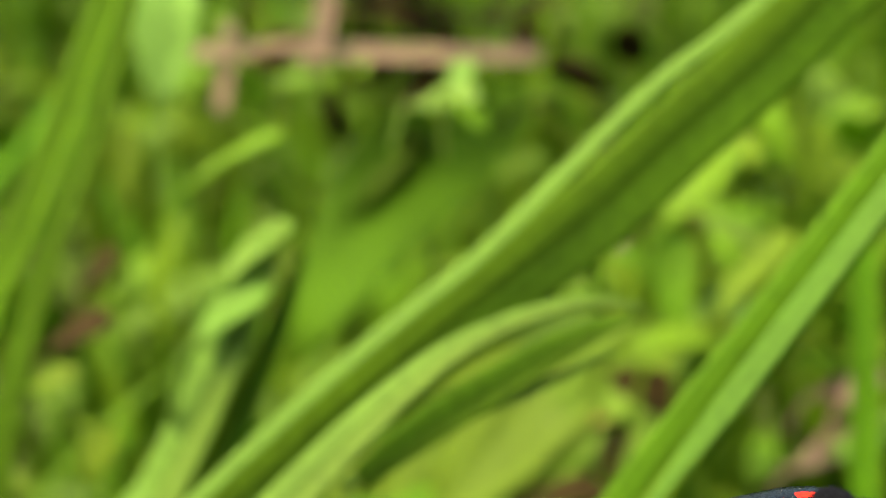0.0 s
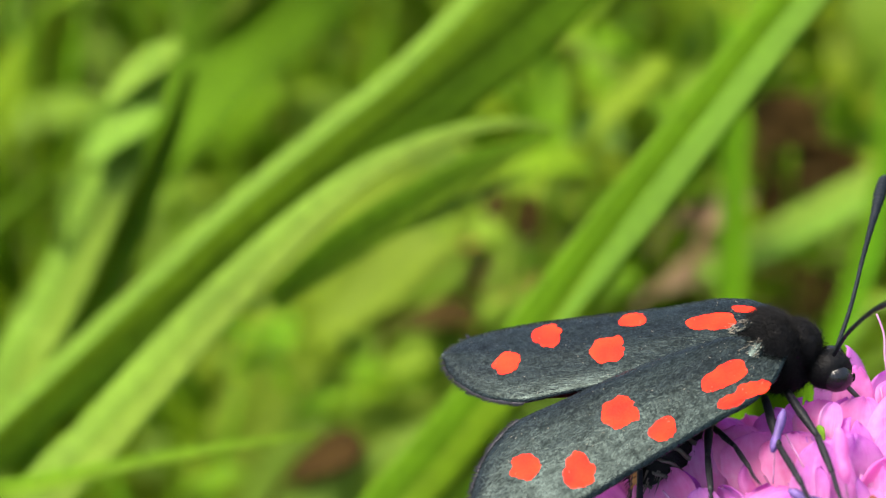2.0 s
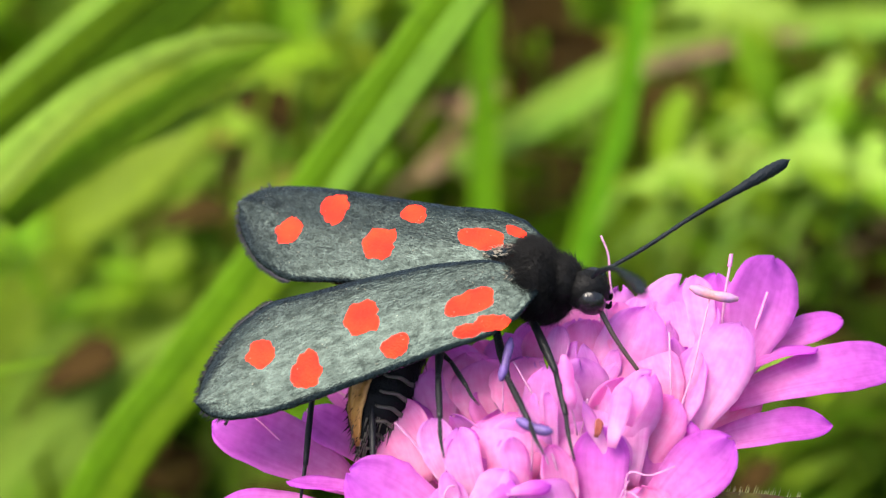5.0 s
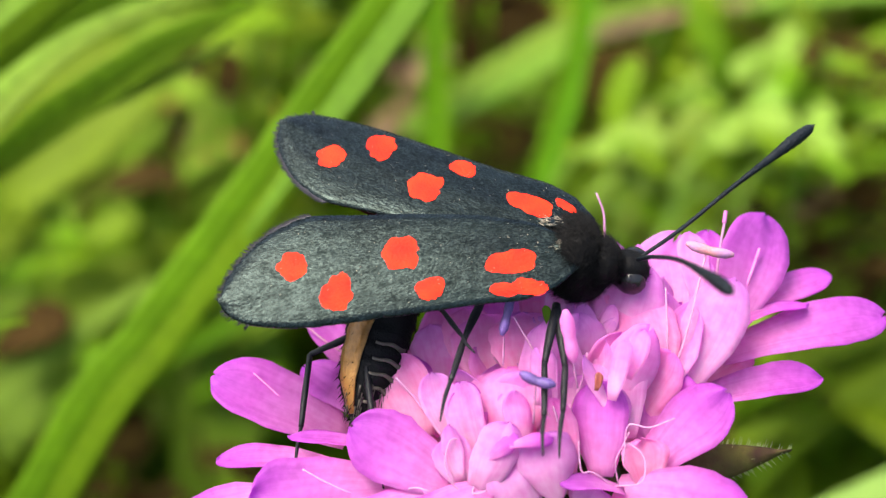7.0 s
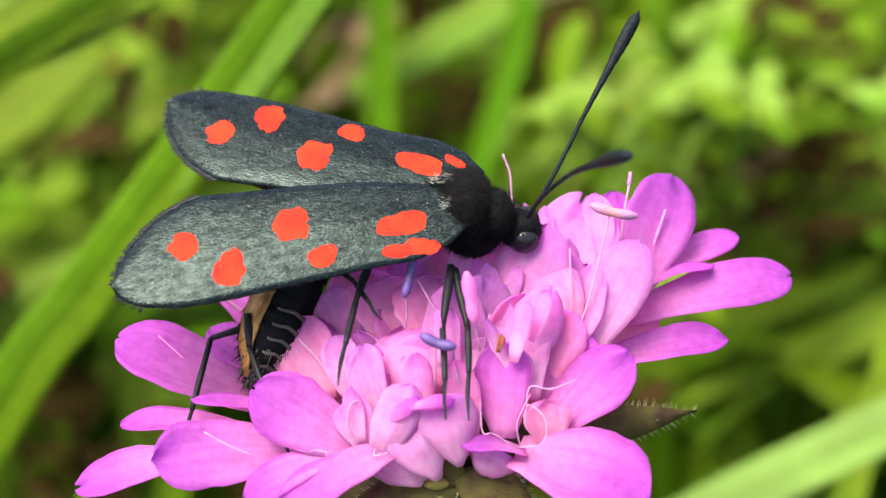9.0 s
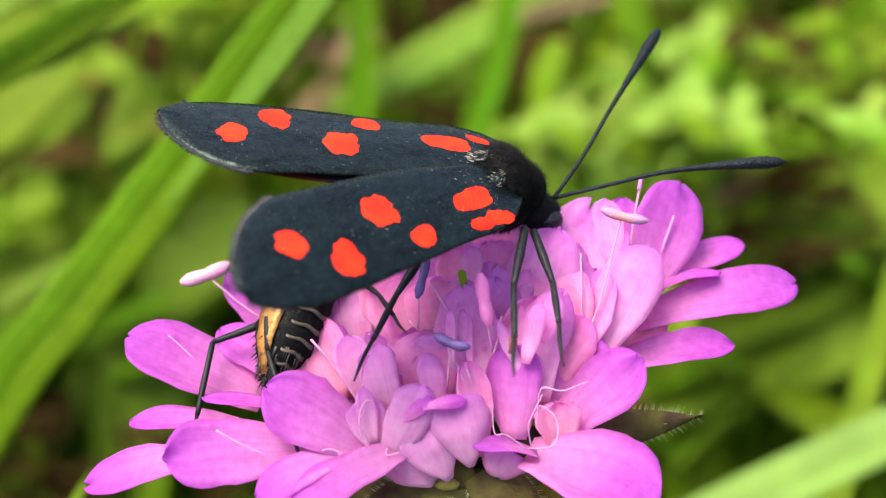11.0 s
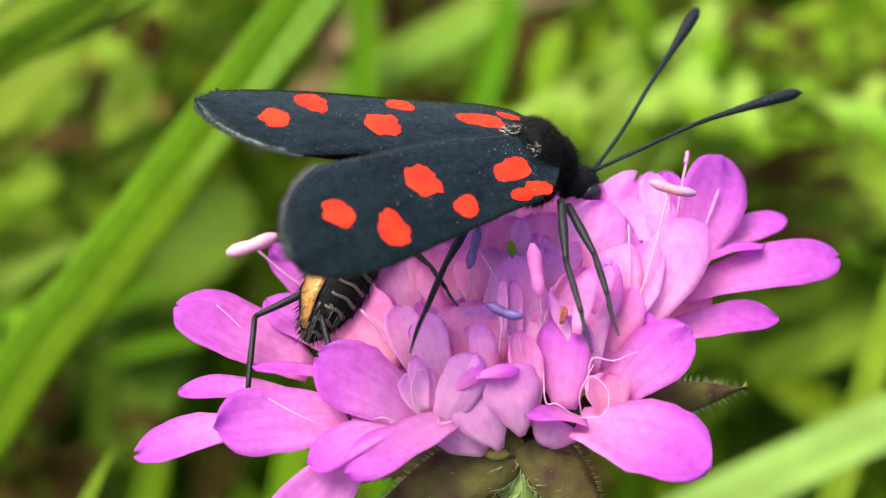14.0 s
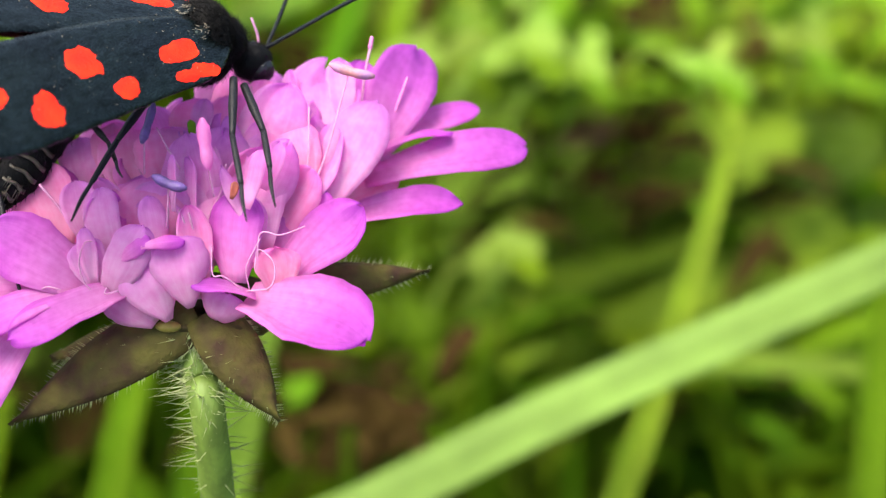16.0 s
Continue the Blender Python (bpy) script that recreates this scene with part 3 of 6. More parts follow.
    stamen([(-3.79, -0.9, -3.14), (-5.11, -0.9, -1.29), (-6.03, -0.9, -0.24)], None, 0.2)
    stamen([(1.32, -2.25, -3.08), (1.06, -2.7, -2.03), (0.8, -2.7, -1.39)], None, 0.16)
    stamen([(1.58, -2.25, -3.08), (1.39, -2.7, -2.03), (1.24, -2.7, -1.52)], None, 0.16)
    stamen([(0.95, -0.9, 0.03), (0.16, -1.35, 1.34), (-0.5, -1.35, 2.52)], None, 0.13)
    stamen([(4.21, 3, 4.28), (3.91, 3, 6.21), (3.84, 3, 7.46), (3.5, 3, 8.43)], None, 0.13)
    stamen([(4.1, 1.35, 3.01), (3.82, 1.35, 4.1), (3.69, 1.35, 4.85)], None, 0.14)


flower_parts()


def bract(base, tip, width, face, arch=0.05):
    """A green to purple-brown bract under the head, pointed, with a fringe of hairs."""
    base, tip, face = Vector(base), Vector(tip), Vector(face)
    along = (tip - base)
    length = along.length
    along.normalize()
    n = (face - along * face.dot(along)).normalized()
    across = along.cross(n)

    def place(u, v):
        w = 2 * v - 1
        half = width / 2 * (math.sin(math.pi * min(1, 0.22 + u * 0.82)) ** 0.8 * (1 - 0.25 * u) + 0.03)
        z = arch * length * math.sin(u * 3) + 0.12 * width * (1 - w * w) + 0.05 * width * noise.noise(Vector((u * 3, w, base.x)))
        return (base + along * u * length + across * w * half + n * z) * MM, n
    ob = part("bract", sheet(bmesh.new(), place, 14, 6, 0.25 * MM), BRACT, flower, "dark purple-green bract with a hairy edge")
    rnd = random.Random(int(base.x * 100 + tip.x))
    bm = bmesh.new()
    for i in range(170):
        v = rnd.choice((0, 1)) if i % 9 else rnd.random()
        p, _ = place(rnd.uniform(0.05, 1), v)
        d = (across * (2 * v - 1) * 1.2 + along * 0.7 + n * rnd.uniform(-0.2, 0.7)).normalized()
        spike(bm, p, d, rnd.uniform(0.2, 0.5) * MM, 0.028 * MM)
    part("bract_hairs", bm, HAIR, ob)


def stem_and_bracts():
    bract((1.53, -0.9, -6.24), (-7.09, -0.9, -11.67), 3.2, (0.3, -1, 0.5))
    bract((1.94, -1.12, -6.23), (5.5, -1.35, -11.29), 3.0, (0.2, -1, 0.4))
    bract((4.23, 1.35, -5.4), (12.58, 2.7, -4.11), 2.3, (0, -1, 0.3))
    bract((0.44, 2.7, -6.87), (-6.38, 5.4, -9.09), 3.0, (0, -0.5, 0.8))
    bract((1, 3.6, -6.94), (3.38, 7.2, -8.12), 3.0, (0, 0.3, 0.9))
    # the cup that carries them
    bm = bmesh.new()
    bmesh.ops.create_uvsphere(bm, u_segments=20, v_segments=12, radius=1)
    for v in bm.verts:
        q = v.co.copy()
        v.co = (Vector((1.77, 0.67, -6.91)) + Vector((q.x * 3.0, q.y * 2.4, q.z * 0.7)) * (1 + 0.15 * noise.noise(q * 3))) * MM
    part("calyx", bm, CALYX, flower, "olive-brown knobbly calyx")
    furry("calyx_boss", (0.29, -1.8, -6.85), (0.6, 0.35, 0.28), BOSS, flower, 0, 0, 41, "yellow-green calyx knob")
    pts = [Vector((1.43, -0.54, -7.17)), Vector((1.64, -0.45, -9.25)), Vector((2.19, 0.22, -12.27))]
    down = Vector((0.0, 0.64, -0.766))
    pts += [pts[-1] + down * d + Vector((0.02 * d, 0.0, 0)) for d in (20, 60, 110, 180, 255)]
    line = [p * MM for p in pts]
    bm = tube(bmesh.new(), line, [0.8 * MM, 0.83 * MM, 0.85 * MM, 0.85 * MM, 0.9 * MM, 1.0 * MM, 1.1 * MM, 1.2 * MM], 12, 6, 0.08)
    st = part("stem", bm, STEM, flower, "green ribbed stem")
    rnd = random.Random(3)
    bm = bmesh.new()
    cl = curve_points(line[:4], 34)
    for i in range(760):
        k = int((len(cl) - 1) * rnd.random() ** 1.15)
        p = cl[k].lerp(cl[k + 1], rnd.random())
        d = Vector((rnd.gauss(0, 1), rnd.gauss(0, 1), rnd.gauss(-0.1, 0.35))).normalized()
        long = rnd.random() < 0.45
        spike(bm, p + Vector((d.x, d.y, 0)) * 0.75 * MM, d, (rnd.uniform(1.0, 2.3) if long else rnd.uniform(0.25, 0.6)) * MM, 0.036 * MM)
    part("stem_hairs", bm, HAIR, st, "pale fine stem hairs")


stem_and_bracts()

# ---- the moth ----
moth = thing("burnet_moth", "black burnet moth with red wing spots feeding on the flower", "moth")
COSTA_AT = (0, 1.5, 3, 5, 7, 9, 11, 12.5, 14, 15.2, 15.9, 16.2, 16.35)
COSTA_Y = (0.2, -0.6, -0.8, -0.5, -0.35, -0.2, -0.05, 0.1, 0.4, 0.8, 1.3, 1.7, 2.2)
DORSUM_AT = (0, 1.5, 3.9, 7, 9.5, 11, 11.6, 12.2, 13.3, 14.4, 15.4, 16.0, 16.35)
DORSUM_Y = (1.6, 2.9, 3.85, 4.65, 5.15, 5.5, 5.6, 5.5, 5.2, 4.6, 3.75, 3.0, 2.2)
WING_LENGTH = 16.35


def smooth_edge(xs, ys):
    """The edge of a wing as a fine table, its corners softened."""
    x = np.linspace(0, WING_LENGTH, 656)
    y = np.interp(x, xs, ys)
    soft = np.convolve(np.pad(y, 9, mode="edge"), np.ones(19) / 19, mode="valid")
    ends = np.clip(np.minimum(x, WING_LENGTH - x) / 0.6, 0, 1)
    return x, y * (1 - ends) + soft * ends


COSTA, DORSUM = smooth_edge(COSTA_AT, COSTA_Y), smooth_edge(DORSUM_AT, DORSUM_Y)


def edge_at(edge, x):
    return float(np.interp(x, edge[0], edge[1]))


def wing_height(x, y):
    """The vault of the wing over its chord, in mm."""
    c, d = edge_at(COSTA, x), edge_at(DORSUM, x)
    m = (y - (c + d) / 2) / max(0.3, (d - c) / 2)
    return 0.22 * (1 - min(1, m * m)) * math.sin(min(1, x / 6) * 1.57) - 0.0012 * (x - 7) ** 2 + 0.012 * math.sin(m * 9 + x * 0.2)


def forewing(up, broad, label):
    def place(u, v):
        x = WING_LENGTH * (1 - (1 - u) ** 1.6)
        c, d = edge_at(COSTA, x) - broad * min(1, x / 6) * min(1, (WING_LENGTH + 0.1 - x) / 3), edge_at(DORSUM, x)
        y = c + (d - c) * v
        fringe = 0.05 * noise.noise(Vector((x * 5, y * 5, 3)))
        return Vector((x + fringe, y + fringe, up * wing_height(x, y))) * MM, Vector((0, 0, 1))
    wing = part("forewing", sheet(bmesh.new(), place, 56, 16, 0.09 * MM), WING, moth, label)

    def spot(cx, cy, rx, ry, turn, seed):
        bm = bmesh.new()
        mid = bm.verts.new(Vector((cx, cy, up * (wing_height(cx, cy) + 0.075))) * MM)
        rings = []
        for q in (0.55, 1.0):
            ring = []
            for k in range(26):
                a = 2 * math.pi * k / 26
                r = 1 + 0.30 * noise.noise(Vector((math.cos(a) * 1.4, math.sin(a) * 1.4, seed * 3.7))) + 0.16 * noise.noise(Vector((math.cos(a) * 4, math.sin(a) * 4, seed)))
                px, py = rx * r * q * math.cos(a), ry * r * q * math.sin(a)
                x, y = cx + px * math.cos(turn) - py * math.sin(turn), cy + px * math.sin(turn) + py * math.cos(turn)
                ring.append(bm.verts.new(Vector((x, y, up * (wing_height(x, y) + (0.07 if q < 1 else 0.048)))) * MM))
            rings.append(ring)
        for k in range(26):
            j = (k + 1) % 26
            bm.faces.new((mid, rings[0][k], rings[0][j]))
            bm.faces.new((rings[0][k], rings[1][k], rings[1][j], rings[0][j]))
        part("wing_spot", bm, WING_RED, wing, "bright red scale spot")
    if up < 0:
        spot(2.45, -0.32, 0.85, 0.42, 0.2, 1)
        spot(3.65, -0.2, 0.62, 0.34, 0.4, 7)
    else:
        spot(1.5, 0.25, 0.6, 0.26, -0.3, 1)
    spot(3.0, 1.1, 1.18, 0.66, 0.1, 2)
    spot(6.83, 0.61, 0.66, 0.58, 0, 3)
    spot(7.79, 2.62, 0.82, 0.80, 0.7, 4)
    spot(11.0, 1.29, 0.76, 0.84, 0.5, 5)
    spot(12.7, 3.07, 0.76, 0.68, 0.2, 6)
    # the fine fringe of the outer edge
    rnd = random.Random(5)
    bm = bmesh.new()
    for _ in range(650):
        x = rnd.uniform(11.5, 16.3)
        y = edge_at(DORSUM, x) if rnd.random() < 0.8 else edge_at(COSTA, max(x, 15.2)) - broad * 0.3
        if y < 2.2:
            x = max(x, 15.2)
        spike(bm, Vector((x - 0.08, y, up * wing_height(x, y))) * MM, Vector((1, (y - 2.6) * 0.3 + rnd.gauss(0, .2), rnd.gauss(0, .12))).normalized(), rnd.uniform(0.2, 0.42) * MM, 0.03 * MM)
    part("wing_fringe", bm, FRINGE, wing, "grey-violet hair fringe")
    bm = bmesh.new()
    for _ in range(90):
        x = 1.5 + 13.5 * rnd.random() ** 1.6
        y = rnd.uniform(edge_at(COSTA, x) + 0.3, edge_at(DORSUM, x) - 0.3)
        spike(bm, Vector((x, y, up * (wing_height(x, y) + 0.06))) * MM, Vector((rnd.gauss(0, 1), rnd.gauss(0, 1), up * 0.1)).normalized(), rnd.uniform(0.05, 0.12) * MM, 0.022 * MM)
    part("scale_dust", bm, PALE_SCALE, wing, "loose pale scales")
    # the dark hindwing under it, with its red field
    def under(u, v):
        x = 1 + 11.8 * u
        half = 0.2 + 1.35 * math.sin(min(1, u * 1.05) * 2.6) ** 0.8
        y = 2.4 + (2 * v - 1) * half + u * 1.5
        return Vector((x, y, -up * 0.45)) * MM, Vector((0, 0, 1))
    part("hindwing", sheet(bmesh.new(), under, 16, 6, 0.07 * MM), HINDWING, wing, "dark red hindwing with black edge")
    return wing


wing_near = forewing(-1, 0.1, "blue-black forewing with six red spots")
wing_far = forewing(1, -0.15, "blue-black forewing with six red spots")


thorax = furry("thorax", (-0.6, 0, -0.8), (1.25, 1.8, 1.68), FUR, moth, 9000, 0.46, 11, "furry black thorax")

furry("collar", (0.62, 0, -1.15), (0.95, 1.15, 1.05), FUR, thorax, 2200, 0.5, 14, "furry black collar")
furry("back_fur", (-1.9, 0, -0.75), (1.2, 1.3, 0.95), FUR, thorax, 2200, 0.55, 15, "black fur between the wing bases")
furry("breast", (-0.5, 0, -2.1), (1.5, 1.45, 1.3), FUR, thorax, 1800, 0.4, 16, "black hairy breast")


def shoulder_flaps():
    """The scaly flaps over the wing roots, blue-grey and rubbed, with loose pale scales."""
    for side in (-1, 1):
        def place(u, v, side=side):
            w = 2 * v - 1
            half = 0.62 * math.sin(math.pi * (0.12 + 0.82 * u)) ** 0.7
            y = side * (0.75 + 0.55 * u) + w * half * 0.8
            x = -1.1 - 1.9 * u + 0.1 * noise.noise(Vector((u * 5, v * 5, side)))
            z = 0.62 - 0.30 * abs(y) - 0.45 * u + 0.12 * (1 - w * w) + 0.06 * noise.noise(Vector((u * 9, v * 9, 3)))
            return Vector((x, y, z)) * MM, Vector((0, 0, 1))
        flap = part("shoulder_flap", sheet(bmesh.new(), place, 14, 8, 0.08 * MM), WING, thorax, "blue-grey scaly shoulder flap")
        rnd = random.Random(60 + side)
        bm = bmesh.new()
        for _ in range(60):
            p, n = place(rnd.random(), rnd.random())
            spike(bm, p + n * 0.04 * MM, Vector((-1, rnd.gauss(0, 0.5), rnd.uniform(0.0, 0.4))).normalized(), rnd.uniform(0.12, 0.4) * MM, 0.035 * MM)
        part("flap_scales", bm, PALE_SCALE, flap, "loose pale scales")


shoulder_flaps()


def head_part():
    head = furry("head", (-0.5, 0, -0.9), (1.05, 0.9, 1.0), FUR, moth, 700, 0.3, 12, "small black head")
    for s in (-1, 1):
        furry("eye", (-0.25, s * 0.66, -0.98), (0.68, 0.5, 0.72), EYE, head, 0, 0, 13, "glossy dark compound eye")
    bm = tube(bmesh.new(), [vec(p) for p in ((-0.1, -0.4, -1.8), (0.6, -1.6, -2.8), (1.7, -2.9, -4.4), (2.0, -3.5, -5.9), (1.2, -3.8, -7.8))], [0.13 * MM, 0.1 * MM, 0.09 * MM, 0.07 * MM], 6, 7)
    part("proboscis", bm, BROWN, head, "thin curved brown proboscis")
    for s in (-1, 1):
        bm = tube(bmesh.new(), [vec(p) for p in ((-0.05, s * 0.2, -1.6), (0.3, s * 0.25, -1.9), (0.5, s * 0.22, -1.6))], [0.12 * MM, 0.14 * MM, 0.05 * MM], 6, 4)
        part("palp", bm, FUR, head)
    return head


head = head_part()


def antenna():
    """A club: thin stalk with rings, swelling, with a fine hooked tip."""
    pts = [vec(p) for p in ((0, 0, 0), (2.5, 0.35, 0.1), (5.5, 0.45, 0.0), (8.5, 0.1, 0.0), (10.4, -0.25, 0), (11.2, -0.5, 0))]
    line = curve_points(pts, 9)
    radii = []
    for i in range(len(line)):
        s = i / (len(line) - 1)
        r = 0.105 + 0.215 * math.exp(-((s - 0.74) / 0.20) ** 2)
        r *= (1.0 if i % 2 else 0.9)
        if s > 0.86:
            r *= max(0.1, 1 - ((s - 0.86) / 0.14) ** 1.5)
        radii.append(r * MM)
    return part("antenna", tube(bmesh.new(), line, radii, 8, 1, 0.1), ANTENNA, moth, "blue-black clubbed antenna")


antenna_near = antenna()
antenna_far = antenna()


def abdomen():
    """Segmented, hairy, black with bronze flanks and pale rear edges."""
    line = [vec(p) for p in ((-3.91, 1.35, 5.45), (-6.04, 0.9, 4.48), (-7.02, 0.45, 2.57), (-7.68, 0, 0.88), (-8.19, -0.45, -0.5), (-8.59, -0.9, -1.71))]
    centre = curve_points(line, 9)
    n = len(centre) - 1
    radii = []
    for i in range(n + 1):
        s = i / n
        seg = (s * 11) % 1
        r = 1.55 if s < 0.6 else 1.55 - 1.35 * ((s - 0.6) / 0.4) ** 1.5
        radii.append(r * (0.95 + 0.08 * seg) * MM)
    ob = part("abdomen", tube(bmesh.new(), centre, radii, 16, 1, 0.1), FUR, moth, "black hairy abdomen with bronze flank and pale rings")
    for k in range(22, n - 1, 4):
        p, t = centre[k], (centre[k + 1] - centre[k - 1]).normalized()
        r = radii[k] * 1.03
        side = (Vector((0.6, -0.8, 0)) - t * Vector((0.6, -0.8, 0)).dot(t)).normalized()
        other = t.cross(side)

        def place(u, v, p=p, t=t, r=r, side=side, other=other):
            a = radians(-30 + 62 * u)
            d = side * math.cos(a) + other * math.sin(a)
            return p + d * r * 1.02 + t * ((v - 0.5) * (0.24 - 0.12 * u) + 0.05 * math.sin(u * 9)) * MM, d
        part("abdomen_ring", sheet(bmesh.new(), place, 10, 2, 0.06 * MM), RING_SCALE, ob)
    # pale scales on the tail end
    rnd = random.Random(33)
    bm = bmesh.new()
    for _ in range(40):
        k = rnd.randrange(n - 12, n - 1)
        t = (centre[k + 1] - centre[k]).normalized()
        d = Vector((rnd.gauss(-0.2, 0.8), -1, rnd.gauss(0, 0.4)))
        d = (d - t * d.dot(t)).normalized()
        spike(bm, centre[k] + d * radii[k] * 1.0, (d * 0.06 + t).normalized(), rnd.uniform(0.5, 0.9) * MM, 0.05 * MM)
    part("tail_scale_tuft", bm, RING_SCALE, ob)
    # the bronze flank
    def flank(u, v):
        k = 3 + u * (n - 6)
        i = int(k)
        p = centre[i].lerp(centre[i + 1], k - i)
        t = (centre[i + 1] - centre[i]).normalized()
        side = (Vector((-0.6, -0.75, 0.1)) - t * Vector((-0.6, -0.75, 0.1)).dot(t)).normalized()
        other = t.cross(side)
        a = radians((-34 + 62 * v) * (1 - 0.45 * u))
        d = side * math.cos(a) + other * math.sin(a)
        return p + d * radii[i] * (1.05 + 0.02 * math.sin(k * 1.26)), d
    part("abdomen_flank", sheet(bmesh.new(), flank, 16, 4, 0.06 * MM), BRONZE, ob, "shiny bronze-brown flank")
    rnd = random.Random(31)
    bm = bmesh.new()
    for _ in range(700):
        k = rnd.randrange(1, n)
        t = (centre[k] - centre[k - 1]).normalized()
        d = Vector((rnd.gauss(0, 1), rnd.gauss(0, 1), rnd.gauss(0, 1)))
        d = (d - t * d.dot(t)).normalized()
        spike(bm, centre[k] + d * radii[k] * 0.98, (d * 0.5 + t).normalized(), rnd.uniform(0.25, 0.5) * MM, 0.025 * MM)
    part("abdomen_hairs", bm, FUR, ob)
    return ob


abdomen_part = abdomen()
LEG_HIND = [
    (0, pose(-0.00566, 0.00250, 0.00338, 34.62, 52.24, -143.89)),
    (6, pose(-0.00566, 0.00250, 0.00338, 34.62, 52.24, -143.89)),
    (9, pose(-0.00553, 0.00200, 0.00126, 28.10, 44.02, -149.53)),
    (11.3, pose(-0.00604, 0.00150, 0.00142, 27.43, 48.66, -151.58)),
    (14.5, pose(-0.00649, 0.00150, 0.00166, 31.90, 52.93, -147.17)),
    (16, pose(-0.00649, 0.00150, 0.00166, 31.90, 52.93, -147.17)),
]
SPAN_HIND = 0.00970
LEG_HIND_INNER = [
    (0, pose(-0.00678, 0.00000, 0.00228, 93.37, 67.26, -86.69)),
    (6, pose(-0.00678, 0.00000, 0.00228, 93.37, 67.26, -86.69)),
    (9, pose(-0.00848, -0.00050, 0.00096, 134.68, 62.34, -45.82)),
    (11.3, pose(-0.00796, -0.00100, 0.00081, 132.17, 67.47, -47.79)),
    (14.5, pose(-0.00784, -0.00100, 0.00108, 129.70, 68.75, -50.23)),
    (16, pose(-0.00784, -0.00100, 0.00108, 129.70, 68.75, -50.23)),
]
SPAN_HIND_INNER = 0.00777
LEG_MID = [
    (0, pose(-0.00411, 0.00100, 0.00326, 101.06, 38.44, -81.76)),
    (3.5, pose(-0.00411, 0.00100, 0.00326, 101.06, 38.44, -81.76)),
    (6, pose(-0.00349, 0.00000, 0.00426, 86.65, 49.77, -92.89)),
    (7, pose(-0.00192, 0.00000, 0.00350, 67.05, 44.88, -109.11)),
    (9, pose(-0.00265, 0.00000, 0.00365, 74.78, 47.64, -102.91)),
    (11.3, pose(-0.00064, -0.00100, 0.00383, 49.50, 47.92, -126.53)),
    (14.5, pose(-0.00103, -0.00100, 0.00384, 54.69, 49.99, -121.92)),
    (16, pose(-0.00103, -0.00100, 0.00384, 54.69, 49.99, -121.92)),
]
SPAN_MID = 0.00774
LEG_MID_FAR = [
    (0, pose(-0.00416, 0.00200, 0.00289, 131.78, 23.41, -63.80)),
    (3.5, pose(-0.00416, 0.00200, 0.00289, 131.78, 23.41, -63.80)),
    (6, pose(-0.00533, 0.00200, 0.00392, 134.89, 26.80, -58.83)),
    (9, pose(-0.00496, 0.00200, 0.00338, 134.95, 23.53, -60.94)),
    (11.3, pose(-0.00413, 0.00100, 0.00277, 131.53, 23.25, -64.11)),
    (14.5, pose(-0.00402, 0.00100, 0.00286, 127.87, 25.71, -65.65)),
    (16, pose(-0.00402, 0.00100, 0.00286, 127.87, 25.71, -65.65)),
]
SPAN_MID_FAR = 0.00668
LEG_FRONT = [
    (0, pose(-0.00153, 0.00000, 0.00420, 120.26, 37.88, -66.56)),
    (3.5, pose(-0.00153, 0.00000, 0.00420, 120.26, 37.88, -66.56)),
    (6, pose(-0.00114, 0.00000, 0.00398, 109.65, 48.66, -73.03)),
    (7, pose(0.00147, -0.00100, 0.00306, 80.93, 51.39, -97.96)),
    (9, pose(0.00107, -0.00100, 0.00307, 88.28, 52.42, -91.52)),
    (11.3, pose(0.00402, -0.00200, 0.00498, 81.39, 51.83, -97.59)),
    (14.5, pose(0.00314, -0.00200, 0.00483, 105.25, 55.13, -76.08)),
    (16, pose(0.00314, -0.00200, 0.00483, 105.25, 55.13, -76.08)),
]
SPAN_FRONT = 0.00829
LEG_FRONT_FAR = [
    (0, pose(-0.00053, 0.00000, 0.00448, 124.53, 42.57, -61.09)),
    (3.5, pose(-0.00053, 0.00000, 0.00448, 124.53, 42.57, -61.09)),
    (6, pose(0.00113, 0.00000, 0.00396, 101.69, 57.30, -79.18)),
    (7, pose(0.00146, -0.00100, 0.00293, 90.04, 57.05, -89.97)),
    (9, pose(0.00122, -0.00100, 0.00293, 100.17, 57.90, -80.55)),
    (11.3, pose(0.00447, -0.00100, 0.00488, 105.78, 50.22, -76.23)),
    (14.5, pose(0.00353, -0.00100, 0.00463, 115.60, 49.69, -67.42)),
    (16, pose(0.00353, -0.00100, 0.00463, 115.60, 49.69, -67.42)),
]
SPAN_FRONT_FAR = 0.00776


def leg(span, knee, heel, thick=0.16):
    """Thigh, shin and a thin jointed foot; x from root to foot; knee and heel: share of the way and height in mm."""
    s = span / MM
    k, h = Vector((s * knee[0], -0.1, knee[1])), Vector((s * heel[0], 0, heel[1]))
    root, foot = Vector((0, 0, 0)), Vector((s, 0, 0))
    ob = part("leg", tube(bmesh.new(), [root * MM, root.lerp(k, 0.5) * MM, k * MM], [thick * 1.2 * MM, thick * 1.4 * MM, thick * 0.85 * MM], 8, 4, 0.15), CHITIN, moth, "thin black leg")
    part("shin", tube(bmesh.new(), [k * MM, k.lerp(h, 0.5) * MM, h * MM], [thick * 0.85 * MM, thick * 1.0 * MM, thick * 0.8 * MM], 8, 4, 0.15), CHITIN, ob)
    part("foot", tube(bmesh.new(), [h * MM, (h.lerp(foot, 0.5) + Vector((0, 0.05, 0.05))) * MM, foot * MM], [thick * 0.6 * MM, thick * 0.65 * MM, thick * 0.5 * MM, thick * 0.25 * MM], 7, 5, 0.3), CHITIN, ob)
    return ob


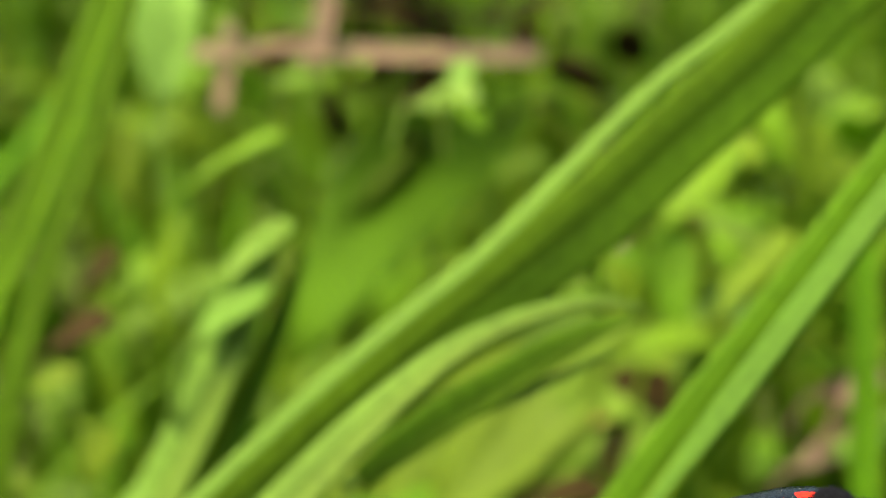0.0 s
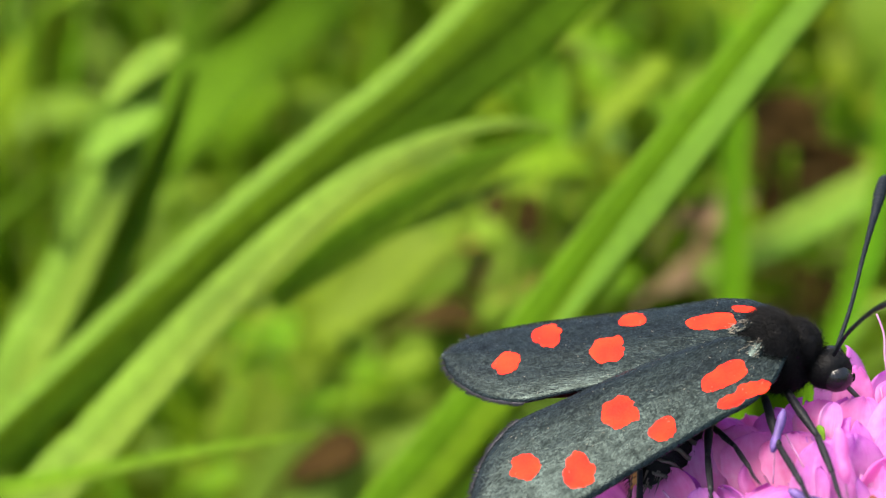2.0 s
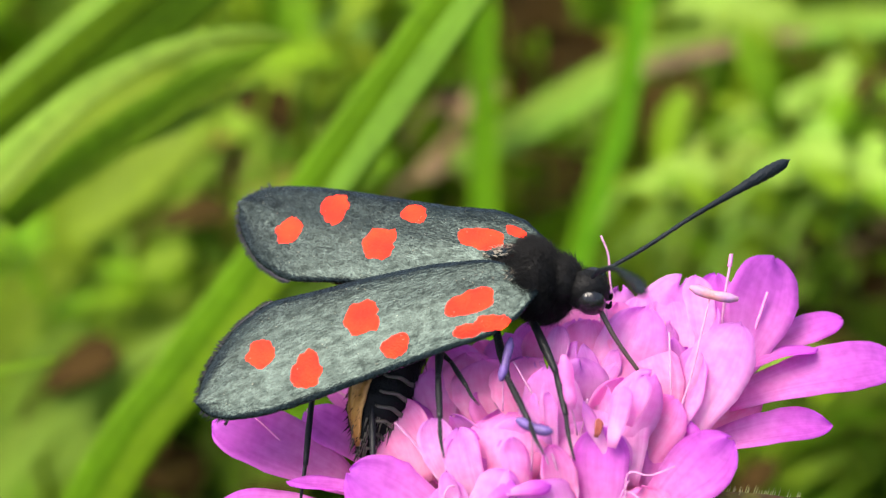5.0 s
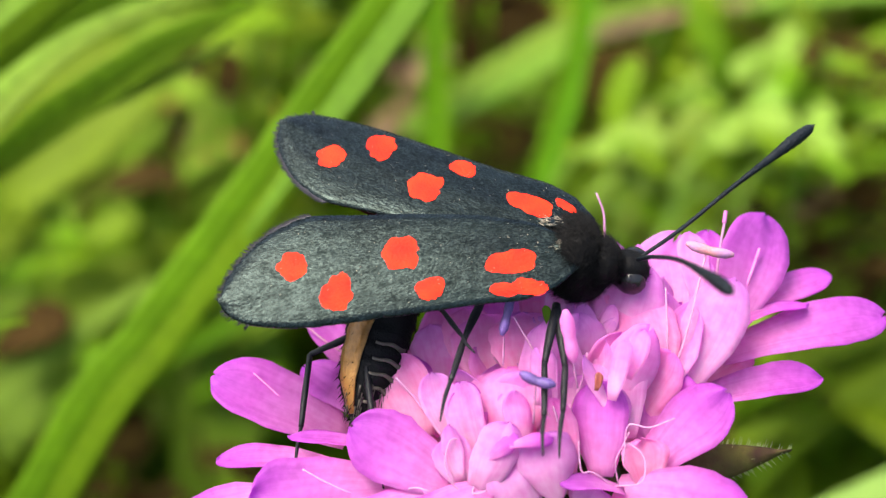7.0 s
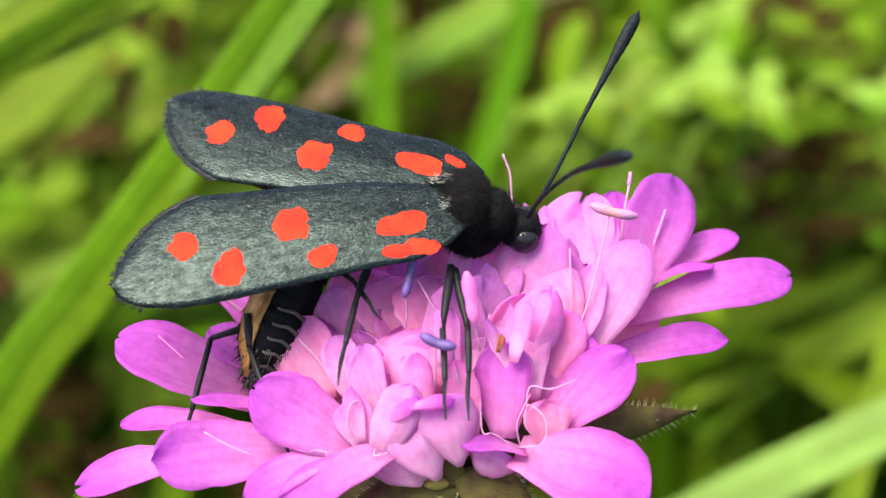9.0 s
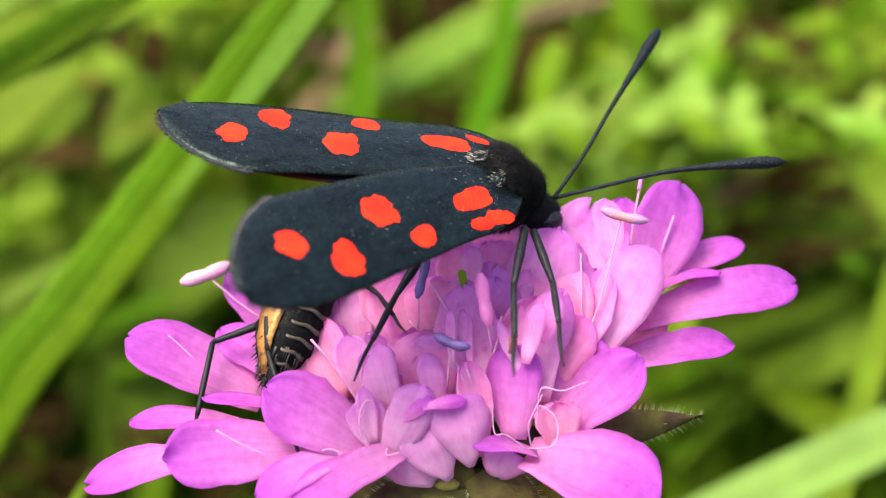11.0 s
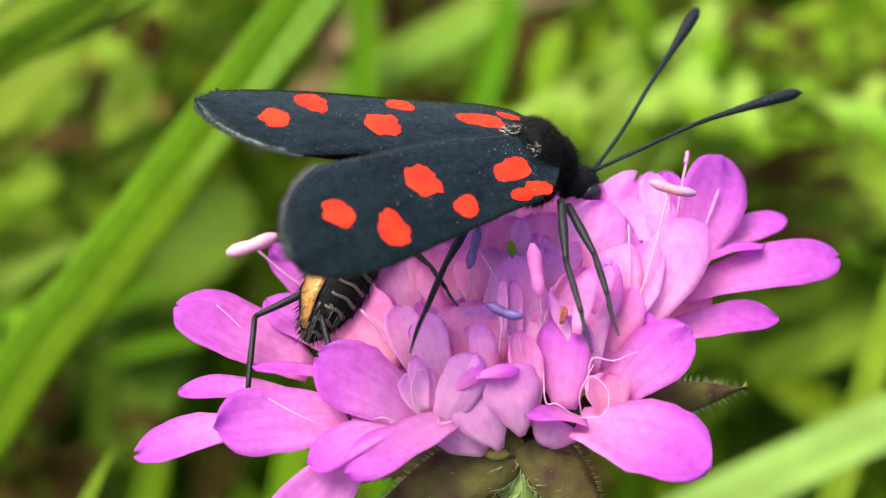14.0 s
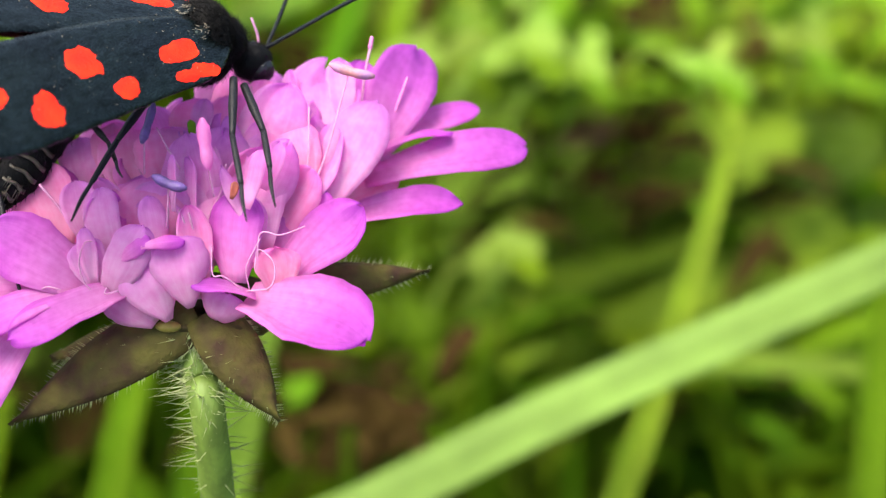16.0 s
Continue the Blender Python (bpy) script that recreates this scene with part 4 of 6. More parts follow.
leg_hind = leg(SPAN_HIND, (0.47, 2.7), (0.8, 1.0))
leg_hind_inner = leg(SPAN_HIND_INNER, (0.2, 0.4), (0.6, 0.25))
leg_mid = leg(SPAN_MID, (0.35, 0.2), (0.7, 0.15))
leg_mid_far = leg(SPAN_MID_FAR, (0.4, -0.25), (0.75, -0.1), 0.12)
leg_front = leg(SPAN_FRONT, (0.4, 0.3), (0.75, 0.1))
leg_front_far = leg(SPAN_FRONT_FAR, (0.4, -0.35), (0.7, -0.2))


# ---- grass and plants round the flower ----
def blade_bm(bm, points, width, face=(0, -1, 0.3), fold=0.25, taper=(0.75, 1, 1, 0.9), steps=7, thick=0.25, span=(0.0, 1.0)):
    """A grass blade along a smooth line, folded along its midrib; all in mm."""
    line = curve_points([Vector(p) for p in points], steps)
    n = len(line) - 1
    face = Vector(face)

    def place(u, v):
        i = min(int(round(u * n)), n)
        d = (line[min(i + 1, n)] - line[max(i - 1, 0)]).normalized()
        nn = (face - d * face.dot(d)).normalized()
        ac = d.cross(nn)
        s = u * (len(taper) - 1)
        k = min(int(s), len(taper) - 2)
        w = width / 2 * (taper[k] + (taper[k + 1] - taper[k]) * (s - k))
        q = 2 * (span[0] + (span[1] - span[0]) * v) - 1
        return (line[i] + ac * q * w + nn * (abs(q) * fold * w)) * MM, nn
    return sheet(bm, place, n, 4, thick * MM)


def grass_blade(label, points, width, mat, face=(0, -1, 0.3), fold=0.25, taper=(0.75, 1, 1, 0.9), thick=0.25):
    """A blade in its parts: the two halves on either side of a raised midrib."""
    ob = new("grass_blade")
    ob.matrix_basis = LEAN
    for lo, hi in ((0.0, 0.5), (0.5, 1.0)):
        part("blade_half", blade_bm(bmesh.new(), points, width, face, fold, taper, 7, thick, (lo, hi)), mat, ob)
    part("midrib", blade_bm(bmesh.new(), points, width, face, fold, taper, 7, thick * 1.5, (0.48, 0.52)), mat, ob)
    return tagged(ob, label, "grass", "grass blades behind the flower")


def single_leaf(name, label, category, base, tip, width, mat):
    """One loose leaf of a low plant: blade, midrib and a short stalk."""
    ob = new(name)
    ob.matrix_basis = LEAN
    rnd = random.Random(int(base[0] * 7 + tip[2] * 13))
    b, t = Vector(base), Vector(tip)
    face = (rnd.gauss(0, 0.35), -0.8, 0.6)
    more = dict(seed=rnd.uniform(0, 40), neck=0.3, ripple=0.1, arch=0.06)
    part("leaf_blade", petal_bm(bmesh.new(), b, t, width, face, nu=12, nv=8, thick=0.3, **more), mat, ob)
    part("leaf_stalk", tube(bmesh.new(), [p * MM for p in (b + (b - t) * 0.5 + Vector((0, 3, -4)), b + (b - t) * 0.2, b.lerp(t, 0.3))], [0.5 * MM, 0.35 * MM], 6), mat, ob)
    return tagged(ob, label, category, "leaves behind the flower")


def rooted(line):
    """The line of a blade, carried on below its first point to the ground, in the leaning space."""
    p, q = Vector(line[0]), Vector(line[1])
    inv = LEAN.inverted()
    d = (p - q).normalized()
    down = inv.to_3x3() @ Vector((0, 0, -1))
    out = [Vector(v) for v in line]
    while (LEAN @ (out[0] * MM)).z > 0.0 and len(out) < 14:
        d = (d * 0.8 + down * 0.2).normalized()
        out.insert(0, out[0] + d * 45)
    return out


def near_grass():
    grass_blade("broad light green grass blade crossing behind the stem", rooted([(-8.0, 66.3, -33.7), (8.8, 66.2, -25.3), (25.1, 66.1, -16.8), (41.9, 66.0, -8.9), (60.8, 65.9, 0.0), (78.2, 65.8, 9.0)]), 5.2, BLADE_PALE, face=(-0.3, -0.8, 0.6), fold=0.12)
    # one blade in two tones: light and shade are put into its halves' colours
    grass_blade("long slanting grass blade, its lit upper half", rooted([(-75.7, 39.5, -10.6), (-67.1, 40.7, -2.0), (-58.5, 41.9, 6.6), (-51.7, 42.8, 13.4), (-45.3, 43.7, 19.7), (-38.8, 44.7, 25.6), (-32.5, 45.8, 31.2), (-26.0, 46.6, 38.1), (-19.6, 47.4, 44.7), (-14.0, 48.4, 49.4), (-6.7, 49.5, 56.5)]), 1.8, BLADE_LIT, face=(-0.25, -1, 0.35), fold=0.1)
    grass_blade("long slanting grass blade, its shaded deep green lower half", rooted([(-74.0, 42.0, -9.3), (-65.2, 43.3, -1.0), (-57.3, 44.5, 6.6), (-50.7, 45.7, 12.1), (-45.0, 46.5, 17.7), (-38.2, 47.7, 23.5), (-31.4, 48.9, 29.3), (-24.2, 50.1, 35.6), (-18.0, 50.9, 41.7), (-12.1, 51.8, 47.4), (-4.6, 52.7, 55.5)]), 6.4, GRASS_DEEP_SHADE, face=(0.35, -1, 0.05), fold=0.0, taper=(0.4, 0.4, 0.5, 0.6, 0.75, 0.9, 1, 1, 1))
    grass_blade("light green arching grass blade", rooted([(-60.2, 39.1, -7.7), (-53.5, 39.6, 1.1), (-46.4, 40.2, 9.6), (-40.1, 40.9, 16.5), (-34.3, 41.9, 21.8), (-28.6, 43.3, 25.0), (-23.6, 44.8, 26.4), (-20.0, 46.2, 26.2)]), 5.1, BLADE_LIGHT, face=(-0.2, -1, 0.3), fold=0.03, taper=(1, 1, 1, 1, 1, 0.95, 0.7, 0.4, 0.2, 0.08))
    # dark underside of the arching blade, its shade held in the deep green
    grass_blade("deep green shaded underside of an arching grass blade", [(-41.4, 43.7, 12.2), (-36.4, 44.6, 16.4), (-31.3, 45.6, 19.9), (-26.3, 46.7, 23.2), (-20.9, 48.1, 26.1)], 3.3, GRASS_DEEP_SHADE, taper=(0.6, 1, 1, 0.8, 0.1))
    grass_blade("thin pale grass blade", [(-43.5, 44.1, 11.7), (-38.4, 45.3, 14.8), (-33.8, 46.3, 17.7), (-29.6, 47.4, 19.7), (-22.8, 49.1, 23.3)], 1.2, BLADE_LIGHT, taper=(0.7, 1, 1, 0.9, 0.2))
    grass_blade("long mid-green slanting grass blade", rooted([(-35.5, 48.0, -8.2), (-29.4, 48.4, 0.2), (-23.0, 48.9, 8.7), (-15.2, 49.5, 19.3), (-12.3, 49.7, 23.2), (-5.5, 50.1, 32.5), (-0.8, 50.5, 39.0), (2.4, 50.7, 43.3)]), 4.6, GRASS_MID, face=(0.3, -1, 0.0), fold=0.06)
    # lighter strip on the blade above; its lit look comes from the paler colour
    grass_blade("lit light green side of a slanting grass blade", [(-21.8, 47.7, 8.0), (-16.3, 48.1, 15.6), (-13.5, 48.3, 19.4), (-10.7, 48.5, 23.3), (-4.1, 48.9, 32.4), (0.7, 49.3, 38.8), (3.7, 49.5, 43.1)], 1.9, BLADE_LIT, face=(0.1, -1, 0.2), fold=0.05, taper=(0.2, 0.8, 1, 1, 1, 1, 0.8))
    grass_blade("soft light green grass blade", rooted([(-73.3, 118.1, -17.3), (-63.6, 118.5, -6.5), (-54.0, 119.1, 0.2), (-45.0, 119.7, 5.5)]), 6.2, BLADE_LIGHT, fold=0.05, taper=(0.9, 1, 0.8, 0.2))
    grass_blade("upright green grass blade", rooted([(-12.0, 132.7, 5.1), (-12.2, 132.1, 18.0), (-12.1, 131.6, 30.9), (-12.1, 130.9, 45.3), (-12.2, 130.4, 56.7)]), 3.6, GRASS_BRIGHT, fold=0.35)
    grass_blade("upright leaning green grass blade", rooted([(-3.9, 133.6, 0.7), (-0.9, 133.4, 11.4), (2.2, 133.3, 21.4), (5.2, 133.1, 30.7), (7.7, 132.7, 45.0), (9.2, 132.4, 56.4)]), 3.3, GRASS_BRIGHT, fold=0.35)
    grass_blade("broad light green leaning grass blade with a brown edge", [(-17.5, 143.4, 25.7), (-9.9, 143.9, 29.3), (-3.0, 144.3, 33.4), (6.9, 145.0, 38.6), (19.8, 146.0, 41.8), (34.9, 147.3, 43.9), (50.1, 148.6, 44.4)], 6.7, BLADE_LIGHT, face=(0, -0.8, 0.6), fold=0.06, taper=(0.5, 0.9, 1, 1, 1, 0.9, 0.6))
    grass_blade("brown dry edge along a grass blade", [(5.3, 141.9, 37.0), (12.1, 142.4, 38.8), (22.5, 143.3, 41.1), (30.8, 143.9, 42.3)], 2.2, STRAW_WARM, taper=(0.2, 1, 0.8, 0.2))
    grass_blade("thin yellow-green grass tip", rooted([(-63.9, 30.0, -4.5), (-56.4, 31.8, -2.8), (-48.1, 33.8, -0.7), (-42.1, 35.3, 0.7), (-35.2, 37.0, 2.0)]), 1.5, LEAF_YELLOW, taper=(1, 1, 1, 0.9, 0.12))
    grass_blade("mid-green upright grass blade", rooted([(-95.7, 67.3, 15.9), (-92.9, 65.1, 29.7), (-89.7, 64.5, 37.2), (-85.7, 63.5, 47.6), (-82.8, 62.7, 55.7), (-80.4, 62.0, 62.1), (-78.1, 61.2, 69.6)]), 4.1, GRASS_MID, fold=0.5)
    # dark half of the upright blade above, shade put into its colour
    grass_blade("deep green shaded half of an upright grass blade", rooted([(-95.5, 73.5, 13.0), (-91.7, 70.7, 30.7), (-88.7, 69.6, 40.2), (-85.4, 68.7, 49.1), (-83.2, 67.6, 57.4), (-81.4, 66.7, 63.9), (-79.5, 65.6, 71.6)]), 3.6, GRASS_DEEP_SHADE, taper=(0.9, 1, 1, 1, 0.9, 0.7))
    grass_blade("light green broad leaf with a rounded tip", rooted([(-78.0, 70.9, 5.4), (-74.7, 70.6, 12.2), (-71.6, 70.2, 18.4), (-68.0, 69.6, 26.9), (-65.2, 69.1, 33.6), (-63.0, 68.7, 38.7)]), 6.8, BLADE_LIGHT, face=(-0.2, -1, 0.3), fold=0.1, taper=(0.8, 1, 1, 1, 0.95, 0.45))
    # dark side of the broad leaf above, shaded by colour
    grass_blade("deep green shaded side of a broad leaf", rooted([(-75.3, 74.9, 6.9), (-71.3, 74.6, 14.4), (-67.3, 74.1, 23.0), (-63.9, 73.4, 31.0), (-61.6, 72.7, 37.8)]), 4.0, GRASS_DEEP_SHADE, taper=(0.8, 1, 1, 0.9, 0.2))
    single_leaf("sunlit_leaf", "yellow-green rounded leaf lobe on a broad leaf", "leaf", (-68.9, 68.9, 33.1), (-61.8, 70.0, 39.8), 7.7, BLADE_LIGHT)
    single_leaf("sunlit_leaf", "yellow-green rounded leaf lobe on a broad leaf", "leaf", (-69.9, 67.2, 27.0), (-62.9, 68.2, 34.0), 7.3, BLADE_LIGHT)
    grass_blade("yellow-green blurred upright grass stalk", rooted([(31.4, 80.1, -32.9), (33.4, 80.0, -25.7), (35.8, 79.8, -18.6), (38.6, 79.6, -8.7), (41.5, 79.4, 1.2), (44.0, 79.2, 12.2)]), 3.2, LEAF_OLIVE, taper=(1, 1, 1, 0.9, 0.8, 0.5))
    grass_blade("pale thin grass blade lying across", [(42.3, 119.6, -16.1), (52.5, 119.2, -14.5), (62.8, 118.9, -15.1), (74.4, 118.5, -15.5)], 2.9, BLADE_LIGHT, taper=(0.4, 1, 1, 0.7))
    grass_blade("upright blurred grass blade", rooted([(65.8, 109.1, -37.1), (66.5, 108.9, -24.1), (67.3, 108.7, -11.1), (67.6, 108.6, -1.4)]), 3.9, GRASS_MID)
    grass_blade("upright pointed yellow-green grass tip", rooted([(-29.7, 36.8, -21.5), (-27.8, 36.8, -16.8), (-26.2, 36.9, -13.3), (-24.8, 36.9, -10.6)]), 1.6, LEAF_OLIVE, taper=(1, 1, 1, 0.8, 0.1))
    grass_blade("thin pointed olive grass tip", rooted([(-26.2, 51.7, -25.4), (-23.5, 51.7, -21.4), (-21.5, 51.7, -18.8), (-19.8, 51.8, -16.2)]), 1.2, LEAF_OLIVE, taper=(1, 1, 1, 0.8, 0.1))
    grass_blade("upright green grass blade behind the stem", rooted([(-7.3, 91.3, -36.8), (-6.1, 91.4, -29.8), (-4.7, 91.5, -22.8), (-3.5, 91.5, -15.9), (-2.1, 91.6, -8.9)]), 4.1, BLADE_LIGHT, fold=0.2)
    grass_blade("upright green grass blade behind the stem", rooted([(-22.6, 111.4, -40.9), (-21.3, 111.5, -32.5), (-19.7, 111.6, -24.0), (-18.0, 111.8, -14.9)]), 3.9, GRASS_MID, fold=0.3)
    grass_blade("upright green grass blade behind the stem", rooted([(-14.3, 121.3, -43.0), (-13.6, 121.4, -34.1), (-12.6, 121.5, -25.2), (-11.5, 121.7, -15.6)]), 3.4, GRASS_MID, fold=0.3)
    grass_blade("upright green grass blade behind the stem", rooted([(-38.9, 121.6, -43.0), (-38.5, 121.7, -34.1), (-37.2, 121.9, -25.2), (-36.1, 121.9, -19.1)]), 3.8, GRASS_MID, fold=0.3)
    single_leaf("broad_leaf", "broad soft green meadow leaf", "leaf", (-119.6, 193.0, 47.8), (-81.9, 195.0, 98.9), 33.8, GRASS_DEEP_SHADE)
    single_leaf("broad_leaf", "broad soft green meadow leaf", "leaf", (-119.5, 198.7, 70.2), (-99.0, 200.7, 94.1), 27.5, LEAF_OLIVE)
    single_leaf("broad_leaf", "broad soft green meadow leaf", "leaf", (-102.8, 187.1, -9.6), (-62.3, 191.2, 46.0), 31.6, LEAF_OLIVE)
    single_leaf("broad_leaf", "broad soft green meadow leaf", "leaf", (-98.4, 193.9, -2.0), (-68.7, 194.4, 43.6), 24.9, LEAF_SOFT)
    single_leaf("broad_leaf", "broad soft green meadow leaf", "leaf", (-95.2, 195.9, -1.3), (-66.9, 196.7, 37.5), 32.5, LEAF_OLIVE)
    single_leaf("broad_leaf", "broad soft green meadow leaf", "leaf", (-84.4, 199.7, 3.3), (-55.3, 200.3, 31.5), 24.9, LEAF_SOFT)
    single_leaf("broad_leaf", "broad soft green meadow leaf", "leaf", (-46.5, 162.0, -5.4), (-30.0, 161.9, 13.4), 16.4, LEAF_SOFT)
    single_leaf("broad_leaf", "broad soft green meadow leaf", "leaf", (22.5, 180.3, -18.5), (42.5, 179.3, 9.4), 26.7, LEAF_SOFT)
    single_leaf("broad_leaf", "broad soft green meadow leaf", "leaf", (39.9, 190.0, -40.9), (62.5, 188.9, -11.0), 25.8, LEAF_OLIVE)
    single_leaf("broad_leaf", "broad soft green meadow leaf", "leaf", (67.6, 189.1, -42.2), (85.7, 188.2, -18.0), 24.0, GRASS_MID)
    single_leaf("broad_leaf", "broad soft green meadow leaf", "leaf", (35.2, 173.3, -19.7), (58.2, 173.3, -2.6), 20.5, LEAF_SOFT)
    single_leaf("broad_leaf", "broad soft green meadow leaf", "leaf", (28.1, 174.2, -15.7), (48.7, 174.2, 4.7), 20.5, LEAF_OLIVE)
    single_leaf("broad_leaf", "broad soft green meadow leaf", "leaf", (-94.3, 166.7, -22.7), (-64.1, 168.4, 2.5), 22.2, LEAF_SOFT)
    single_leaf("broad_leaf", "broad soft green meadow leaf", "leaf", (12.9, 185.2, 3.9), (44.1, 187.5, 15.9), 17.8, LEAF_SOFT)
    single_leaf("broad_leaf", "broad soft green meadow leaf", "leaf", (21.5, 186.5, -7.7), (49.9, 188.5, 4.3), 17.8, LEAF_OLIVE)
    single_leaf("broad_leaf", "broad soft green meadow leaf", "leaf", (-51.4, 162.3, -26.7), (-39.1, 162.0, -0.5), 13.9, LEAF_SOFT)
    single_leaf("broad_leaf", "broad soft green meadow leaf", "leaf", (-74.0, 171.9, -2.2), (-59.4, 171.7, 19.9), 17.1, LEAF_OLIVE)
    single_leaf("broad_leaf", "broad soft green meadow leaf", "leaf", (-86.8, 196.5, 3.8), (-55.7, 196.5, 41.3), 28.2, LEAF_SOFT)
    single_leaf("broad_leaf", "broad soft green meadow leaf", "leaf", (-71.8, 196.5, 12.2), (-46.4, 196.6, 37.5), 22.6, LEAF_SOFT)
    single_leaf("broad_leaf", "broad soft green meadow leaf", "leaf", (-85.1, 196.7, -41.3), (-61.5, 196.6, 0.9), 24.4, LEAF_SOFT)
    single_leaf("broad_leaf", "broad soft green meadow leaf", "leaf", (-73.8, 196.8, -45.1), (-49.3, 196.8, -17.9), 20.7, LEAF_SOFT)
    single_leaf("broad_leaf", "broad soft green meadow leaf", "leaf", (-92.1, 194.2, 9.4), (-63.5, 195.2, 39.1), 24.4, LEAF_SOFT)
    single_leaf("broad_leaf", "broad soft green meadow leaf", "leaf", (12.4, 200.3, -10.1), (54.8, 203.2, 12.0), 21.6, LEAF_SOFT)
    single_leaf("broad_leaf", "broad soft green meadow leaf", "leaf", (30.8, 203.2, -32.8), (54.7, 203.7, 0.7), 24.4, LEAF_SOFT)
    single_leaf("broad_leaf", "broad soft green meadow leaf", "leaf", (-96.9, 189.3, -1.4), (-66.4, 190.4, 33.9), 26.3, LEAF_SOFT)
    single_leaf("broad_leaf", "broad soft green meadow leaf", "leaf", (47.4, 194.3, -3.8), (92.0, 192.6, 21.4), 24.4, LEAF_SOFT)
    single_leaf("broad_leaf", "broad soft green meadow leaf", "leaf", (63.6, 193.9, -16.7), (99.8, 192.5, 6.4), 21.6, LEAF_SOFT)
    single_leaf("broad_leaf", "broad soft green meadow leaf", "leaf", (43.9, 196.0, -9.5), (83.3, 195.9, 16.8), 26.3, LEAF_SOFT)
    single_leaf("broad_leaf", "broad soft green meadow leaf", "leaf", (36.3, 196.2, -3.9), (60.8, 196.2, 18.7), 18.8, LEAF_SOFT)
    single_leaf("broad_leaf", "broad soft green meadow leaf", "leaf", (-90.2, 195.0, 23.9), (-63.9, 195.2, 54.1), 21.6, LEAF_SOFT)
    single_leaf("broad_leaf", "broad soft green meadow leaf", "leaf", (-73.2, 195.5, 16.5), (-47.0, 195.8, 36.2), 18.8, LEAF_SOFT)
    single_leaf("broad_leaf", "broad soft green meadow leaf", "leaf", (-100.2, 192.1, 4.6), (-69.9, 193.4, 22.1), 22.6, LEAF_SOFT)
    single_leaf("broad_leaf", "broad soft green meadow leaf", "leaf", (-94.9, 193.3, -27.4), (-66.4, 194.2, 0.5), 22.6, LEAF_SOFT)
    single_leaf("broad_leaf", "broad soft green meadow leaf", "leaf", (-76.4, 197.2, -41.6), (-52.0, 197.3, -9.6), 22.6, LEAF_SOFT)
    single_leaf("broad_leaf", "broad soft green meadow leaf", "leaf", (26.3, 156.2, -17.5), (59.7, 156.6, 3.0), 15.9, LEAF_OLIVE)
    single_leaf("broad_leaf", "broad soft green meadow leaf", "leaf", (37.5, 156.1, -4.8), (62.9, 156.3, 15.7), 14.3, LEAF_OLIVE)
    single_leaf("broad_leaf", "broad soft green meadow leaf", "leaf", (38.8, 152.7, 2.7), (68.7, 152.5, 17.3), 15.1, LEAF_OLIVE)
    single_leaf("broad_leaf", "broad soft green meadow leaf", "leaf", (43.7, 152.5, -12.4), (73.6, 152.3, 5.5), 13.5, LEAF_OLIVE)
    single_leaf("broad_leaf", "broad soft green meadow leaf", "leaf", (-75.3, 153.2, 15.7), (-52.2, 153.1, 37.0), 15.1, LEAF_OLIVE)
    single_leaf("broad_leaf", "broad soft green meadow leaf", "leaf", (-62.5, 153.1, 26.7), (-39.5, 153.2, 42.4), 12.7, LEAF_OLIVE)
    single_leaf("broad_leaf", "broad soft green meadow leaf", "leaf", (-70.6, 153.4, -5.0), (-53.9, 153.4, 13.2), 11.9, LEAF_OLIVE)
    single_leaf("broad_leaf", "broad soft green meadow leaf", "leaf", (27.4, 156.2, -9.4), (59.4, 156.9, 10.9), 17.4, LEAF_OLIVE)
    single_leaf("broad_leaf", "broad soft green meadow leaf", "leaf", (35.4, 156.4, -6.3), (62.5, 157.2, 6.9), 11.9, LEAF_OLIVE)
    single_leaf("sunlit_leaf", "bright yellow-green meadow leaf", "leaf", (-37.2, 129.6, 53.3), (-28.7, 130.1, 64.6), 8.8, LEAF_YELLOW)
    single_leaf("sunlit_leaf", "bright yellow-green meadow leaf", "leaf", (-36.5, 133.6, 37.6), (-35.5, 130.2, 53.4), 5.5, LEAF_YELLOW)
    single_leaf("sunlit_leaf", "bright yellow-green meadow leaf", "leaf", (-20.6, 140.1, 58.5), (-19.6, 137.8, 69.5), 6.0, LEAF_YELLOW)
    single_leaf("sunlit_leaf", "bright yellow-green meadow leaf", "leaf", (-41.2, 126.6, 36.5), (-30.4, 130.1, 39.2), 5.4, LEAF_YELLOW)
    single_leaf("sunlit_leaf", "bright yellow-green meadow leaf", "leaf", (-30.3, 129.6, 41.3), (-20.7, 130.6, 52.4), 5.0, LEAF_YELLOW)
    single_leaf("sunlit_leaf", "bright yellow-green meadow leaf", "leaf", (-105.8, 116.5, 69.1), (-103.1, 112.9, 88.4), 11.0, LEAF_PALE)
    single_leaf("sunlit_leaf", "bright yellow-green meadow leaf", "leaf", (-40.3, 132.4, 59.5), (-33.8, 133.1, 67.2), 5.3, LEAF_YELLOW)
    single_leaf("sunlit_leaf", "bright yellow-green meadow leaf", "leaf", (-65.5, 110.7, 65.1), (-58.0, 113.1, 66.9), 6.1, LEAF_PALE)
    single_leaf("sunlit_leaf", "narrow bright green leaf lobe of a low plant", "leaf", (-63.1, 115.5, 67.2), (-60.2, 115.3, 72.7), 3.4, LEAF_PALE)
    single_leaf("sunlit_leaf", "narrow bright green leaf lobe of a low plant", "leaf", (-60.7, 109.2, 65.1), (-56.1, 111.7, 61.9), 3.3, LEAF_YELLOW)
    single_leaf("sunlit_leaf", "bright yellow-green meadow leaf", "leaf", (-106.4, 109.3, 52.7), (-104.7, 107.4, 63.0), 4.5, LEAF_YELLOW)
